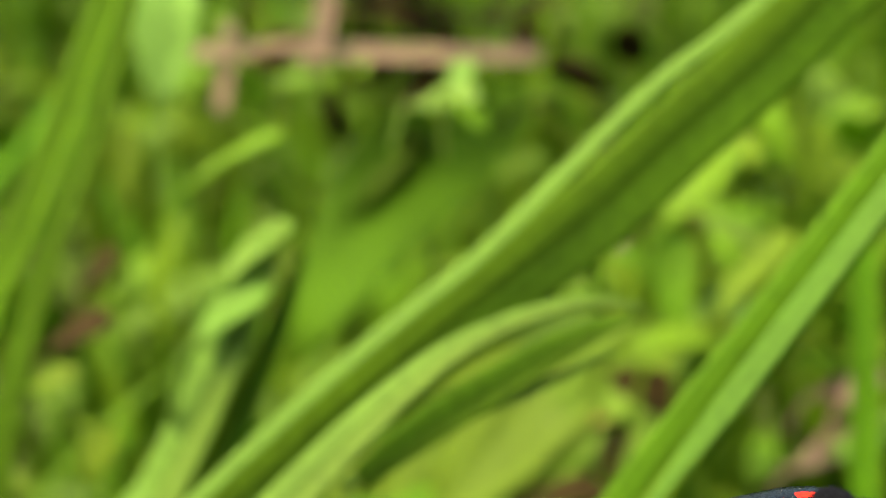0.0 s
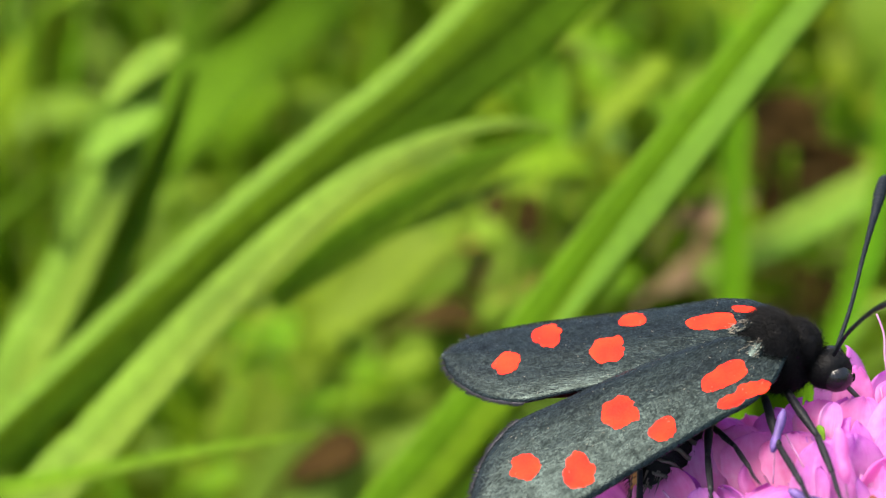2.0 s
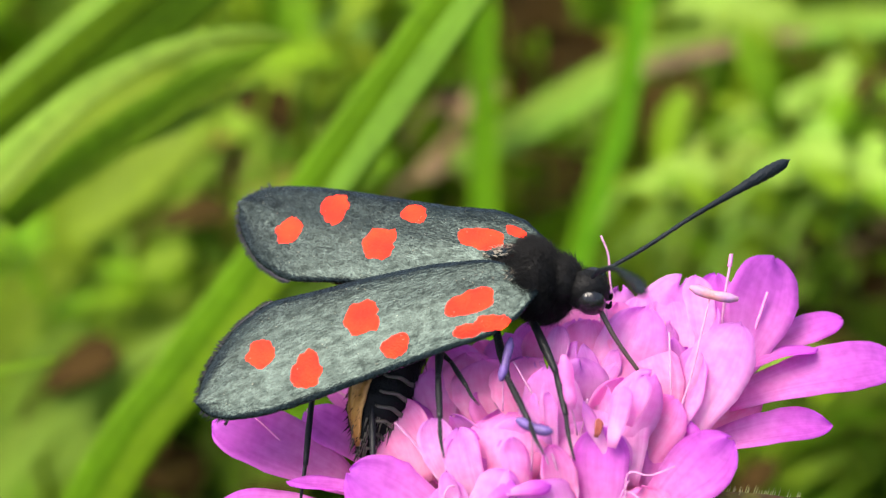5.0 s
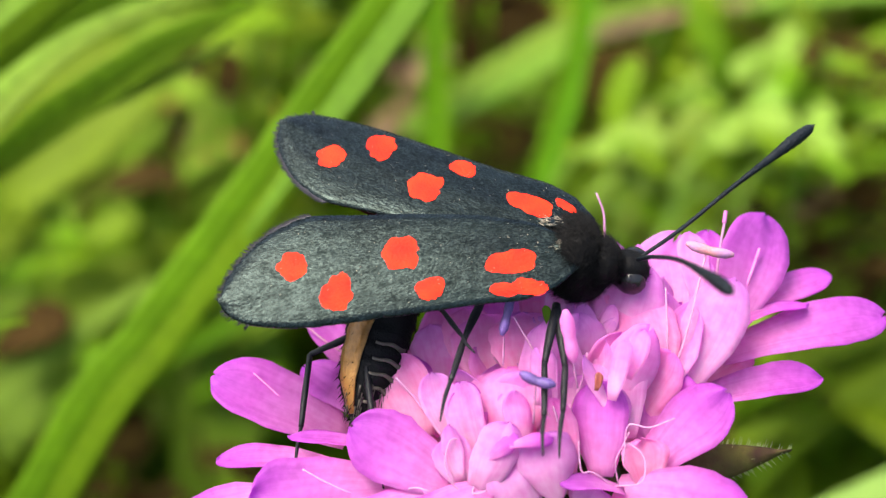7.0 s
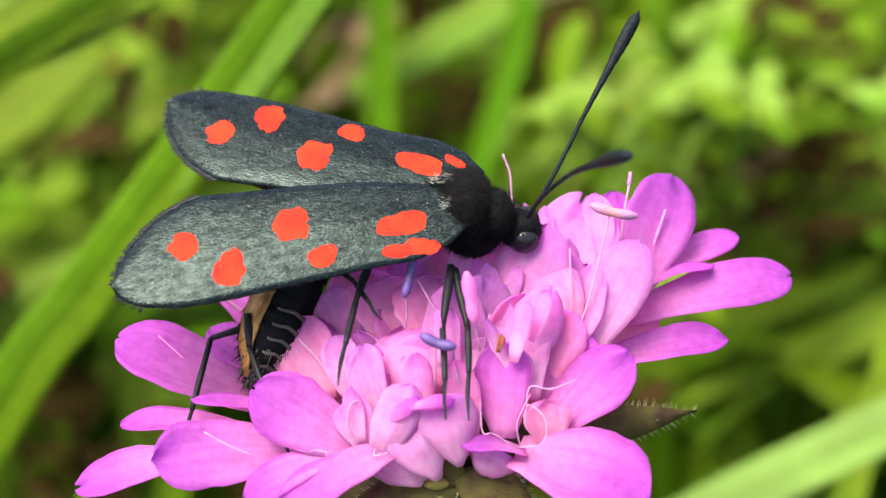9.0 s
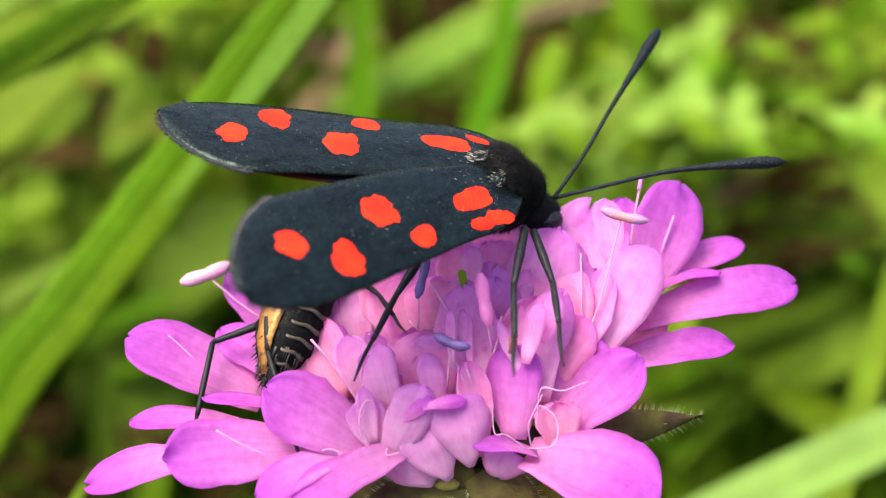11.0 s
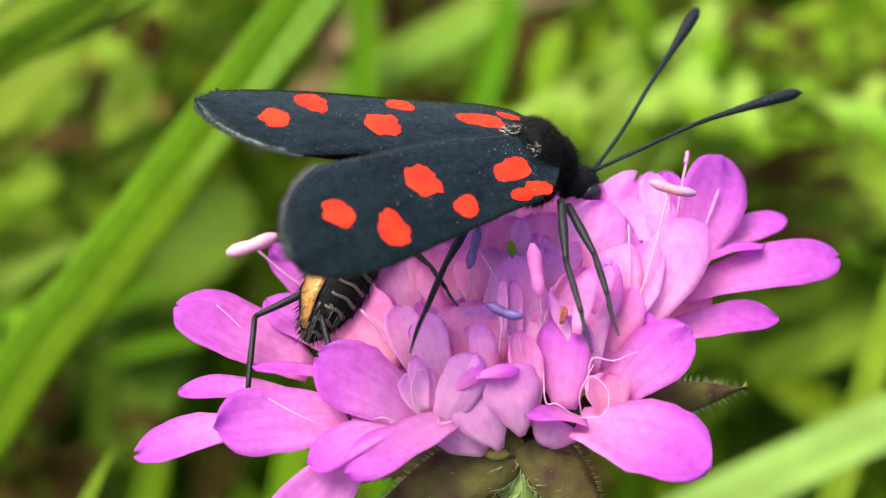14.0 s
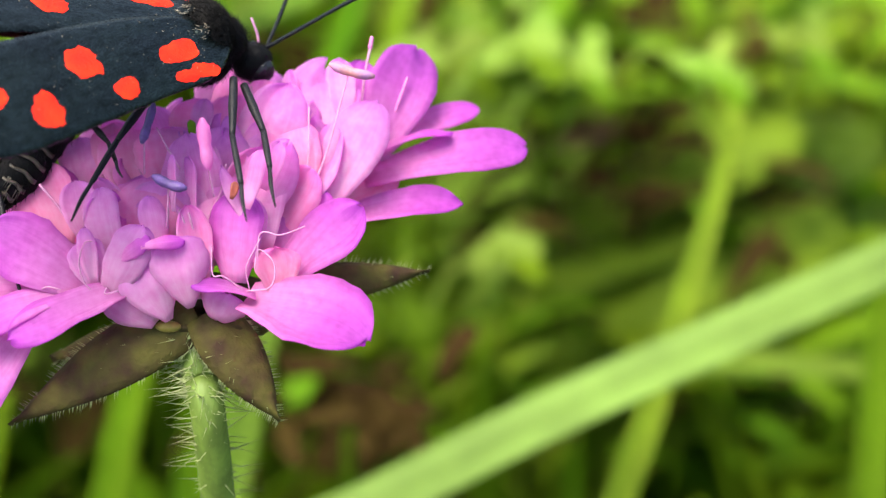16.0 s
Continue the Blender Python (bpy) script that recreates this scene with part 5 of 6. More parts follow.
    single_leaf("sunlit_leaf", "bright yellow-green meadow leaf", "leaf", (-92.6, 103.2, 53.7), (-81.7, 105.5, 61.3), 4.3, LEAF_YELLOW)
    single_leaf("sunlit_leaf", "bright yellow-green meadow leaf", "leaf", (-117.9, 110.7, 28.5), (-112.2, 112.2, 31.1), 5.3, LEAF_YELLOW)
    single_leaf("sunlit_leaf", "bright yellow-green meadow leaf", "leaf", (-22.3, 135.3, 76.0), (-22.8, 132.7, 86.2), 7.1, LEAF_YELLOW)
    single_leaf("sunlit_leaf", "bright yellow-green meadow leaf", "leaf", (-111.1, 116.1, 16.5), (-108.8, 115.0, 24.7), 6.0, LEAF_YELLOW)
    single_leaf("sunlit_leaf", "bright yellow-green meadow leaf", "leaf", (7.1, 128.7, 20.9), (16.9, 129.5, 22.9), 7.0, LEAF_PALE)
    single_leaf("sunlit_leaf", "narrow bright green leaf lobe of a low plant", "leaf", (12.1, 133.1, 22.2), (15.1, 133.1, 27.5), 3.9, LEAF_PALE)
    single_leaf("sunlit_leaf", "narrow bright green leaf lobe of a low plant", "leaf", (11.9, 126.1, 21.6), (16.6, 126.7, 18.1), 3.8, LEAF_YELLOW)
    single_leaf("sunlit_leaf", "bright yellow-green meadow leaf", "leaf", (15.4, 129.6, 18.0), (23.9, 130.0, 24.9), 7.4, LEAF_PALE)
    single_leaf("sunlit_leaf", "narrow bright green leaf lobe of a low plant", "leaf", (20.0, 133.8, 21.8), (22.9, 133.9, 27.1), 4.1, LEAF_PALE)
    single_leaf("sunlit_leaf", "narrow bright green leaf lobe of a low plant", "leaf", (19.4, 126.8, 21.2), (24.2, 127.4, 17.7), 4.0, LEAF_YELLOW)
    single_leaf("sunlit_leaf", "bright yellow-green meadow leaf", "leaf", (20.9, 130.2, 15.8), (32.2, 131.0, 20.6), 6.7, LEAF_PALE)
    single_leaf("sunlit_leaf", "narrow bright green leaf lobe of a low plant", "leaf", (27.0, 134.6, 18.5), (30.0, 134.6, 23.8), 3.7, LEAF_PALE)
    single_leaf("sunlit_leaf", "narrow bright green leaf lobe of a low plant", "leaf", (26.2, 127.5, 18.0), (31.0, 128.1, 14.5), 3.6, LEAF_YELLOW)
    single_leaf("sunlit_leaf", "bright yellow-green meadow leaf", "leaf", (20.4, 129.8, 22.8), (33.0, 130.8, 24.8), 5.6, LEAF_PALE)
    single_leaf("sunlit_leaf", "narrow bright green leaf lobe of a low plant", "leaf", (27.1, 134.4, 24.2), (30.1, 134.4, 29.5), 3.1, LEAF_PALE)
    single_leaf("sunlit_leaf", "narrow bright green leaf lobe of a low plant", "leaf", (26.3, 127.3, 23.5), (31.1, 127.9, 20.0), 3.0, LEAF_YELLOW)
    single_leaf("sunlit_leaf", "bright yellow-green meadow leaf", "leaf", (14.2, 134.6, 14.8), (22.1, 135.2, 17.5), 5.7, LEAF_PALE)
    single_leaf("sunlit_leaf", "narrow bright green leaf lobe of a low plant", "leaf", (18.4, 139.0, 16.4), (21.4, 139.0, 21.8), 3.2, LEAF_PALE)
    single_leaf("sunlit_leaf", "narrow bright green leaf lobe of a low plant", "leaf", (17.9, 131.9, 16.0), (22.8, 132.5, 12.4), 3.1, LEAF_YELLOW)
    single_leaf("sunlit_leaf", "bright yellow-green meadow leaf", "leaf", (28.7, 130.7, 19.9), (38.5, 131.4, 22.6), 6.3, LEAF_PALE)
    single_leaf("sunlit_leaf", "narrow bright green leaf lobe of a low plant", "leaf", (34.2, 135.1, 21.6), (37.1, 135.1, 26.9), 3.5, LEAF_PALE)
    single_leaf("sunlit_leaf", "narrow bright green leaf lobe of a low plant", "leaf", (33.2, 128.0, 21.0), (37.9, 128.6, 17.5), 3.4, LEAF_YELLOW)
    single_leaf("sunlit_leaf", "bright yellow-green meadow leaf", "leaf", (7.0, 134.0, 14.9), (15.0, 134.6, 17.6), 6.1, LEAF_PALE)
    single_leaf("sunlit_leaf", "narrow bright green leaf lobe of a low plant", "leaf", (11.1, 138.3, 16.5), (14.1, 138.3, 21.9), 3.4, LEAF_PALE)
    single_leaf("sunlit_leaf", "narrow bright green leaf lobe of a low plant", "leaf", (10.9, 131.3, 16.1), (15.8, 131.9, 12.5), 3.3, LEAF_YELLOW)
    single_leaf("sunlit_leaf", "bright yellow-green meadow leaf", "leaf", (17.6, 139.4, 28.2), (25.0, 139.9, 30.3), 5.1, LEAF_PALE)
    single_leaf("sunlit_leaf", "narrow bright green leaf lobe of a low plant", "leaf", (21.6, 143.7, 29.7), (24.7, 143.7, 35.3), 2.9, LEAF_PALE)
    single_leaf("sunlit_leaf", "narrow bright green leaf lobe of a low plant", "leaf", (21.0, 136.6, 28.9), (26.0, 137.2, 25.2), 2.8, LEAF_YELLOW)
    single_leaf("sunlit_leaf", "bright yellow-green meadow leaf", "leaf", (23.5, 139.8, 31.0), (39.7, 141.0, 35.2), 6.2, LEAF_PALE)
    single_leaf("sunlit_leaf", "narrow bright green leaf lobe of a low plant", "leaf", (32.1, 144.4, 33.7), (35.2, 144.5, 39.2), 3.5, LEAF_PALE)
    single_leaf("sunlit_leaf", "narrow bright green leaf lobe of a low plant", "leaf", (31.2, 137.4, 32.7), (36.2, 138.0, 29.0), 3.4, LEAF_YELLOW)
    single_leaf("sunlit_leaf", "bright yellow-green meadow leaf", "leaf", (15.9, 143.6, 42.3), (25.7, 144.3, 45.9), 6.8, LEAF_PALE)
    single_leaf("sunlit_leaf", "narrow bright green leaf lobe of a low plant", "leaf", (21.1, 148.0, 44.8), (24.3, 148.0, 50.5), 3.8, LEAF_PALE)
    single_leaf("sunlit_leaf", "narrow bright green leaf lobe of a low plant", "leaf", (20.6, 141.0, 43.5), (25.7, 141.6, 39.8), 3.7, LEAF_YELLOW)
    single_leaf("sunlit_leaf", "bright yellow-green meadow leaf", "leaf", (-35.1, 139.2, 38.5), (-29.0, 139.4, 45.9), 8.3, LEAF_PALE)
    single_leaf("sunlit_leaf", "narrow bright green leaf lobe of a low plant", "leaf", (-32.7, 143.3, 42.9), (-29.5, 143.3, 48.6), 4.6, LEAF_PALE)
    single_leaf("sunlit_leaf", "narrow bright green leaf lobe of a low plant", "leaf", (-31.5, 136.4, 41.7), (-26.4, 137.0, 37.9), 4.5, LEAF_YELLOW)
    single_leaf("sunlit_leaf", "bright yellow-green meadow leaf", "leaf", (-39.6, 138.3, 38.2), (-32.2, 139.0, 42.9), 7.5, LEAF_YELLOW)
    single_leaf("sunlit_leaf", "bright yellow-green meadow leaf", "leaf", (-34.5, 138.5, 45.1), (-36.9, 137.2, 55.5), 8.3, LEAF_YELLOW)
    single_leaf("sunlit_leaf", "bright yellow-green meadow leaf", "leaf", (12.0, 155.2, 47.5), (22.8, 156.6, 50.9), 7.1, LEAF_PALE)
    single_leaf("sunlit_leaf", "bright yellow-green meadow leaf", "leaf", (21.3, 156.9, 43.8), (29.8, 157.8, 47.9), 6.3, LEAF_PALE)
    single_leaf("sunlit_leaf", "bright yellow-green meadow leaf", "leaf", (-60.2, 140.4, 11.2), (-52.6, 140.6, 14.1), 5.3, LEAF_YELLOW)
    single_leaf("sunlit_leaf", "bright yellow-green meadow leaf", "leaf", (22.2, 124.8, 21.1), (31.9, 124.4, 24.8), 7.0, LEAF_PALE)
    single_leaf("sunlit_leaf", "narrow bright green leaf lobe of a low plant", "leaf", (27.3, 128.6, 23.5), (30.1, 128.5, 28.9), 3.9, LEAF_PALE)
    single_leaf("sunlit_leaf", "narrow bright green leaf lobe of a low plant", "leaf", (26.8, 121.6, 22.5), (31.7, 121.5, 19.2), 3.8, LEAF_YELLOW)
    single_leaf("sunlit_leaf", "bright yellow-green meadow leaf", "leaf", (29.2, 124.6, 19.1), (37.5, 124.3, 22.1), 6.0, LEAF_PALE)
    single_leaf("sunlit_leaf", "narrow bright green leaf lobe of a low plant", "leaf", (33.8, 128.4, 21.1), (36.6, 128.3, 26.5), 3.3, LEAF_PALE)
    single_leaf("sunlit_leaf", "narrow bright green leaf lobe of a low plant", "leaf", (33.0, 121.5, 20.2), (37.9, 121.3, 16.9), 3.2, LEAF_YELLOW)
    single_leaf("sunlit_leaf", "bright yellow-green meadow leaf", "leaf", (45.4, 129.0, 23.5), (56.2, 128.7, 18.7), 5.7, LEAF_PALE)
    single_leaf("sunlit_leaf", "narrow bright green leaf lobe of a low plant", "leaf", (51.6, 132.8, 21.6), (54.4, 132.7, 27.1), 3.2, LEAF_PALE)
    single_leaf("sunlit_leaf", "narrow bright green leaf lobe of a low plant", "leaf", (50.2, 125.9, 20.7), (55.2, 125.8, 17.3), 3.1, LEAF_YELLOW)
    single_leaf("sunlit_leaf", "bright yellow-green meadow leaf", "leaf", (58.2, 128.6, 26.6), (66.2, 128.4, 23.2), 5.7, LEAF_PALE)
    single_leaf("sunlit_leaf", "narrow bright green leaf lobe of a low plant", "leaf", (63.2, 132.4, 25.4), (66.0, 132.3, 31.0), 3.2, LEAF_PALE)
    single_leaf("sunlit_leaf", "narrow bright green leaf lobe of a low plant", "leaf", (61.5, 125.5, 24.5), (66.5, 125.4, 21.0), 3.1, LEAF_YELLOW)
    single_leaf("sunlit_leaf", "bright yellow-green meadow leaf", "leaf", (21.0, 135.1, -3.4), (30.5, 134.8, -0.3), 6.6, LEAF_PALE)
    single_leaf("sunlit_leaf", "narrow bright green leaf lobe of a low plant", "leaf", (26.0, 139.0, -1.8), (28.9, 138.8, 3.8), 3.7, LEAF_PALE)
    single_leaf("sunlit_leaf", "narrow bright green leaf lobe of a low plant", "leaf", (25.5, 132.0, -1.9), (30.6, 131.8, -5.4), 3.6, LEAF_YELLOW)
    single_leaf("dead_leaf", "curled pale brown dead leaf", "dead leaf", (-47.5, 131.6, 51.8), (-43.3, 133.0, 52.4), 4.1, STRAW_WARM)
    single_leaf("dead_leaf", "curled pale brown dead leaf", "dead leaf", (-21.8, 161.9, 35.8), (-12.3, 164.0, 39.4), 5.7, STRAW_WARM)
    single_leaf("dead_leaf", "curled pale brown dead leaf", "dead leaf", (-25.0, 162.3, 26.0), (-15.5, 164.1, 32.0), 4.1, STRAW_WARM)
    single_leaf("dead_leaf", "curled pale brown dead leaf", "dead leaf", (-25.0, 160.8, 25.0), (-16.8, 161.4, 29.0), 4.1, STRAW_WARM)
    # dark brown leaves set in dark gaps: litter colour with the gaps' shade added
    single_leaf("dead_leaf", "dark brown leaf toned for litter and shaded gaps", "dead leaf", (-47.6, 144.3, 35.8), (-39.7, 146.9, 32.9), 7.5, STRAW_SHADE)
    single_leaf("dead_leaf", "dark brown leaf toned for litter and shaded gaps", "dead leaf", (-57.8, 143.8, 17.9), (-48.7, 145.9, 20.9), 6.3, STRAW_SHADE)
    single_leaf("dead_leaf", "orange-yellow withered leaf in the grass", "dead leaf", (-50.7, 155.5, 23.4), (-49.5, 155.0, 30.0), 4.1, ORANGE)
    single_leaf("dead_leaf", "dark brown leaf toned for litter and shaded gaps", "dead leaf", (-8.9, 191.3, 51.3), (3.8, 192.8, 42.8), 13.8, STRAW_SHADE)
    single_leaf("dead_leaf", "dark brown leaf toned for litter and shaded gaps", "dead leaf", (-9.0, 182.5, 21.1), (0.1, 182.9, 29.9), 9.8, STRAW_SHADE)
    single_leaf("dead_leaf", "dark brown leaf toned for litter and shaded gaps", "dead leaf", (10.4, 173.8, 30.5), (15.7, 173.8, 41.5), 7.7, STRAW_SHADE)
    single_leaf("dead_leaf", "dark brown leaf toned for litter and shaded gaps", "dead leaf", (-63.8, 167.6, 21.3), (-52.7, 168.5, 22.0), 6.0, STRAW_SHADE)
    single_leaf("dead_leaf", "dark brown leaf toned for litter and shaded gaps", "dead leaf", (48.3, 193.1, 31.0), (57.6, 192.9, 43.9), 13.8, STRAW_SHADE)
    single_leaf("dead_leaf", "dark brown leaf toned for litter and shaded gaps", "dead leaf", (42.9, 183.6, 14.0), (55.4, 183.8, 19.3), 9.8, STRAW_SHADE)
    single_leaf("dead_leaf", "dark brown leaf toned for litter and shaded gaps", "dead leaf", (-47.8, 159.6, 35.4), (-42.0, 159.6, 40.3), 7.4, STRAW_SHADE)
    single_leaf("dead_leaf", "dark brown leaf toned for litter and shaded gaps", "dead leaf", (40.6, 169.5, -3.1), (47.0, 169.0, 19.3), 11.1, STRAW_SHADE)
    single_leaf("dead_leaf", "dark brown leaf toned for litter and shaded gaps", "dead leaf", (1.0, 151.1, -32.1), (11.8, 150.7, -21.6), 11.0, STRAW_SHADE)
    single_leaf("dead_leaf", "curled pale brown dead leaf", "dead leaf", (32.6, 169.6, 14.8), (44.5, 169.1, 18.4), 6.0, STRAW_WARM)
    single_leaf("dead_leaf", "orange-yellow withered leaf in the grass", "dead leaf", (59.7, 169.1, -20.7), (73.3, 168.6, -17.0), 5.1, ORANGE)
    single_leaf("dead_leaf", "curled pale brown dead leaf", "dead leaf", (75.9, 178.6, -24.7), (89.0, 178.2, -21.8), 5.3, STRAW_WARM)
    single_leaf("dead_leaf", "dark brown leaf toned for litter and shaded gaps", "dead leaf", (66.9, 188.6, 2.0), (77.8, 188.2, 9.6), 11.1, STRAW_SHADE)
    single_leaf("dead_leaf", "dark brown leaf toned for litter and shaded gaps", "dead leaf", (-59.2, 161.9, -39.8), (-55.1, 162.1, -26.7), 9.0, STRAW_SHADE)
    single_leaf("dead_leaf", "dark brown leaf toned for litter and shaded gaps", "dead leaf", (-37.8, 171.7, -34.5), (-34.3, 171.9, -22.5), 6.8, STRAW_SHADE)
    single_leaf("dead_leaf", "dark brown leaf toned for litter and shaded gaps", "dead leaf", (-66.9, 170.6, -24.3), (-59.1, 170.8, -14.2), 9.4, STRAW_SHADE)
    single_leaf("dead_leaf", "dark brown leaf toned for litter and shaded gaps", "dead leaf", (-12.8, 171.2, 55.0), (-2.6, 173.3, 48.4), 12.8, STRAW_SHADE)
    single_leaf("dead_leaf", "dark brown leaf toned for litter and shaded gaps", "dead leaf", (8.6, 176.4, 31.7), (14.4, 176.4, 42.1), 7.7, STRAW_SHADE)
    single_leaf("dead_leaf", "dark brown leaf toned for litter and shaded gaps", "dead leaf", (-64.8, 117.9, -3.3), (-56.1, 118.7, 2.4), 6.2, STRAW_SHADE)
    single_leaf("dead_leaf", "dark brown leaf toned for litter and shaded gaps", "dead leaf", (-121.3, 118.7, 35.2), (-113.1, 120.6, 40.3), 7.1, STRAW_SHADE)
    single_leaf("dead_leaf", "dark brown leaf toned for litter and shaded gaps", "dead leaf", (-122.2, 127.0, 44.9), (-117.4, 127.2, 51.6), 4.9, STRAW_SHADE)
    single_leaf("dead_leaf", "curled pale brown dead leaf", "dead leaf", (-15.8, 137.5, 31.0), (-10.9, 138.1, 36.2), 4.3, STRAW_WARM)
    grass_blade("pale brown dry stalk lying across the litter", [(-121.2, 149.6, 89.5), (-105.6, 155.2, 90.7), (-88.3, 161.6, 91.2), (-67.5, 169.2, 92.3)], 3.7, STRAW_WARM)
    grass_blade("pale brown dry stalk lying across the litter", [(-99.3, 154.3, 104.7), (-100.8, 156.1, 94.8), (-102.3, 157.2, 87.5)], 3.9, STRAW_WARM)
    grass_blade("pale brown dry stalk lying across the litter", [(-115.1, 150.7, 94.8), (-116.2, 152.6, 84.9), (-117.1, 153.4, 80.3)], 3.1, STRAW_WARM)


near_grass()


def rosette(name, label, centre, size, count, mat, seed, spread=1.0, narrow=0.35):
    """A small leafy plant: a stalk to the ground and leaves round it."""
    ob = new(name)
    ob.matrix_basis = LEAN
    tagged(ob, label, "plant", "leafy plants behind the flower")
    rnd = random.Random(seed)
    c = Vector(centre)
    part("stalk", tube(bmesh.new(), [p * MM for p in rooted([c, c + Vector((0, -0.6, 0.8))])], [0.8 * MM, 0.6 * MM], 6), GRASS, ob)
    for i in range(count):
        d = Vector((rnd.gauss(0, 1), rnd.gauss(0, 0.6), rnd.gauss(0.2, 0.5))).normalized()
        p = c + Vector((rnd.gauss(0, 1), rnd.gauss(0, 0.7), rnd.gauss(0, 0.6))) * size * 0.34 * spread
        ln = size * rnd.uniform(0.22, 0.5)
        part("leaf", petal_bm(bmesh.new(), p, p + d * ln, ln * narrow * rnd.uniform(0.7, 1.3), (rnd.gauss(0, .5), -0.6, 0.9), seed=i + seed, nu=6, nv=4, neck=0.25, thick=0.25), mat, ob)
    return ob


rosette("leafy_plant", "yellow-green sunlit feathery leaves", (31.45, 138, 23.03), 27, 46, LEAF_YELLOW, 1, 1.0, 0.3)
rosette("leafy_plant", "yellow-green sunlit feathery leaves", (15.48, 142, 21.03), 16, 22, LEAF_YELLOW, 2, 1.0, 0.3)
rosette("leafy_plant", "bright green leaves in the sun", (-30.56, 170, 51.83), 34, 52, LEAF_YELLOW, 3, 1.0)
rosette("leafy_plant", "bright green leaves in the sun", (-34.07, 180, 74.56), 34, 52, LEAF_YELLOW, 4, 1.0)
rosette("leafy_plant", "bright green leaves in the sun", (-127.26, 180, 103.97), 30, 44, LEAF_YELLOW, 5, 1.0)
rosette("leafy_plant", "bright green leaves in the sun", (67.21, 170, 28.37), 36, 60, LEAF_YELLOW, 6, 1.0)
rosette("leafy_plant", "green leaves behind the grass", (-68.52, 160, 7.96), 40, 48, GRASS, 7, 1.0)
rosette("leafy_plant", "green leaves behind the grass", (30.63, 170, -11.72), 44, 56, GRASS, 8, 1.0)
rosette("leafy_plant", "green leaves behind the grass", (74.03, 170, -28.38), 40, 48, GRASS, 9, 1.0)
# tufts where the grass looks dark: brown litter, shade included in the colour
for place, size, count, seed in (((43.73, 150, 7.27), 30, 34, 31), ((54.08, 185, 33.61), 26, 30, 32), ((50.15, 150, 25.06), 20, 20, 33), ((42.2, 150, 12.35), 20, 24, 34),
                                 ((-2.96, 165, 26.57), 16, 22, 35), ((-42.82, 165, 38.87), 15, 20, 36), ((-6.34, 165, 43.45), 18, 22, 37), ((-99.71, 180, 103.64), 40, 60, 38),
                                 ((6.53, 100, -22.52), 20, 40, 39), ((-55.3, 140, -21.37), 22, 30, 40), ((-44.12, 150, 57.62), 14, 16, 41), ((62.19, 165, 14.8), 20, 26, 42)):
    rosette("dead_shade_tuft", "tuft of brown leaves toned for litter and shaded gaps", place, size, count, STRAW_SHADE, seed, 1.0, 0.3)
rosette("withered_plant", "small orange and brown withered leaves", (-41.88, 150, 27.6), 12, 9, ORANGE, 10)


def meadow():
    """The uncountable rest of the meadow, and its litter."""
    rnd = random.Random(21)
    for name, mat, count, tall, label in (("meadow_grass", GRASS, 1900, (40, 140), "thick green meadow grass"), ("meadow_grass_dark", GRASS_DARK, 700, (30, 100), "dark green low meadow grass"),
                                          ("meadow_herbs", LEAF_SOFT, 560, (15, 120), "small light green meadow leaves"), ("meadow_herbs_bright", LEAF_YELLOW, 540, (15, 120), "small sunlit yellow-green meadow leaves"),
                                          ("dry_litter", STRAW_SHADE, 400, (15, 60), "brown dry stalks and litter")):
        bm = bmesh.new()
        for i in range(count):
            y = 0.09 + 0.95 * rnd.random() ** 1.3
            x = rnd.uniform(-0.72 * y - 0.07, 0.42 * y + 0.07)
            h = rnd.uniform(*tall) * (0.7 + 0.6 * y)
            b = Vector((x * 1000, y * 1000, 2))
            if "herbs" in name:
                if y < 0.17:
                    continue
                b.z = h
                d = Vector((rnd.gauss(0.3, 0.8), rnd.gauss(0, 0.8), rnd.gauss(0.7, 0.7))).normalized()
                ln = rnd.uniform(14, 42)
                petal_bm(bm, b, b + d * ln, ln * rnd.uniform(0.12, 0.4), (rnd.gauss(0, .5), -0.5, 0.9), seed=i, nu=5, nv=3, neck=0.25, thick=0.3)
                continue
            lean = Vector((rnd.gauss(0, 0.4), rnd.gauss(0, 0.35), 1))
            if mat is STRAW_SHADE:
                lean = Vector((rnd.gauss(0, 1), rnd.gauss(0, 1), 0.12))
            t = b + lean.normalized() * h
            m = b.lerp(t, 0.55) + Vector((0, 0, h * 0.12))
            blade_bm(bm, [b, m, t], rnd.uniform(2.5, 6.5), (rnd.gauss(0, .6), -1, 0.4), 0.3, (0.9, 1, 0.7, 0.08), 3)
        tagged(part(name, bm, mat), label, "grass" if mat is not STRAW_SHADE else "litter", kind="stuff")
    for name, mat, count in (("wide_meadow_grass", GRASS, 6500), ("wide_meadow_grass_pale", GRASS_LIGHT, 2600), ("surrounding_meadow_grass", GRASS, 5500)):
        reach = 0.45 if "surrounding" in name else 1.0
        bm = bmesh.new()
        while count:
            x, y = rnd.gauss(0, 1.1) * reach, rnd.gauss(0.35, 1.15) * reach
            if math.hypot(x, y + 0.06) < 0.22 or (y > 0.05 and -0.75 * y - 0.1 < x < 0.45 * y + 0.1 and y < 1.0):
                continue
            count -= 1
            b = Vector((x * 1000, y * 1000, 2))
            h = rnd.uniform(60, 210)
            t = b + Vector((rnd.gauss(0, 0.4), rnd.gauss(0, 0.4), 1)).normalized() * h
            m = b.lerp(t, 0.55) + Vector((0, 0, h * 0.1))
            blade_bm(bm, [b, m, t], rnd.uniform(4, 9), (rnd.gauss(0, 1), -1, 0.4), 0.3, (0.9, 1, 0.7, 0.08), 2)
        tagged(part(name, bm, mat), "tall green grass of the wide meadow", "grass", kind="stuff")


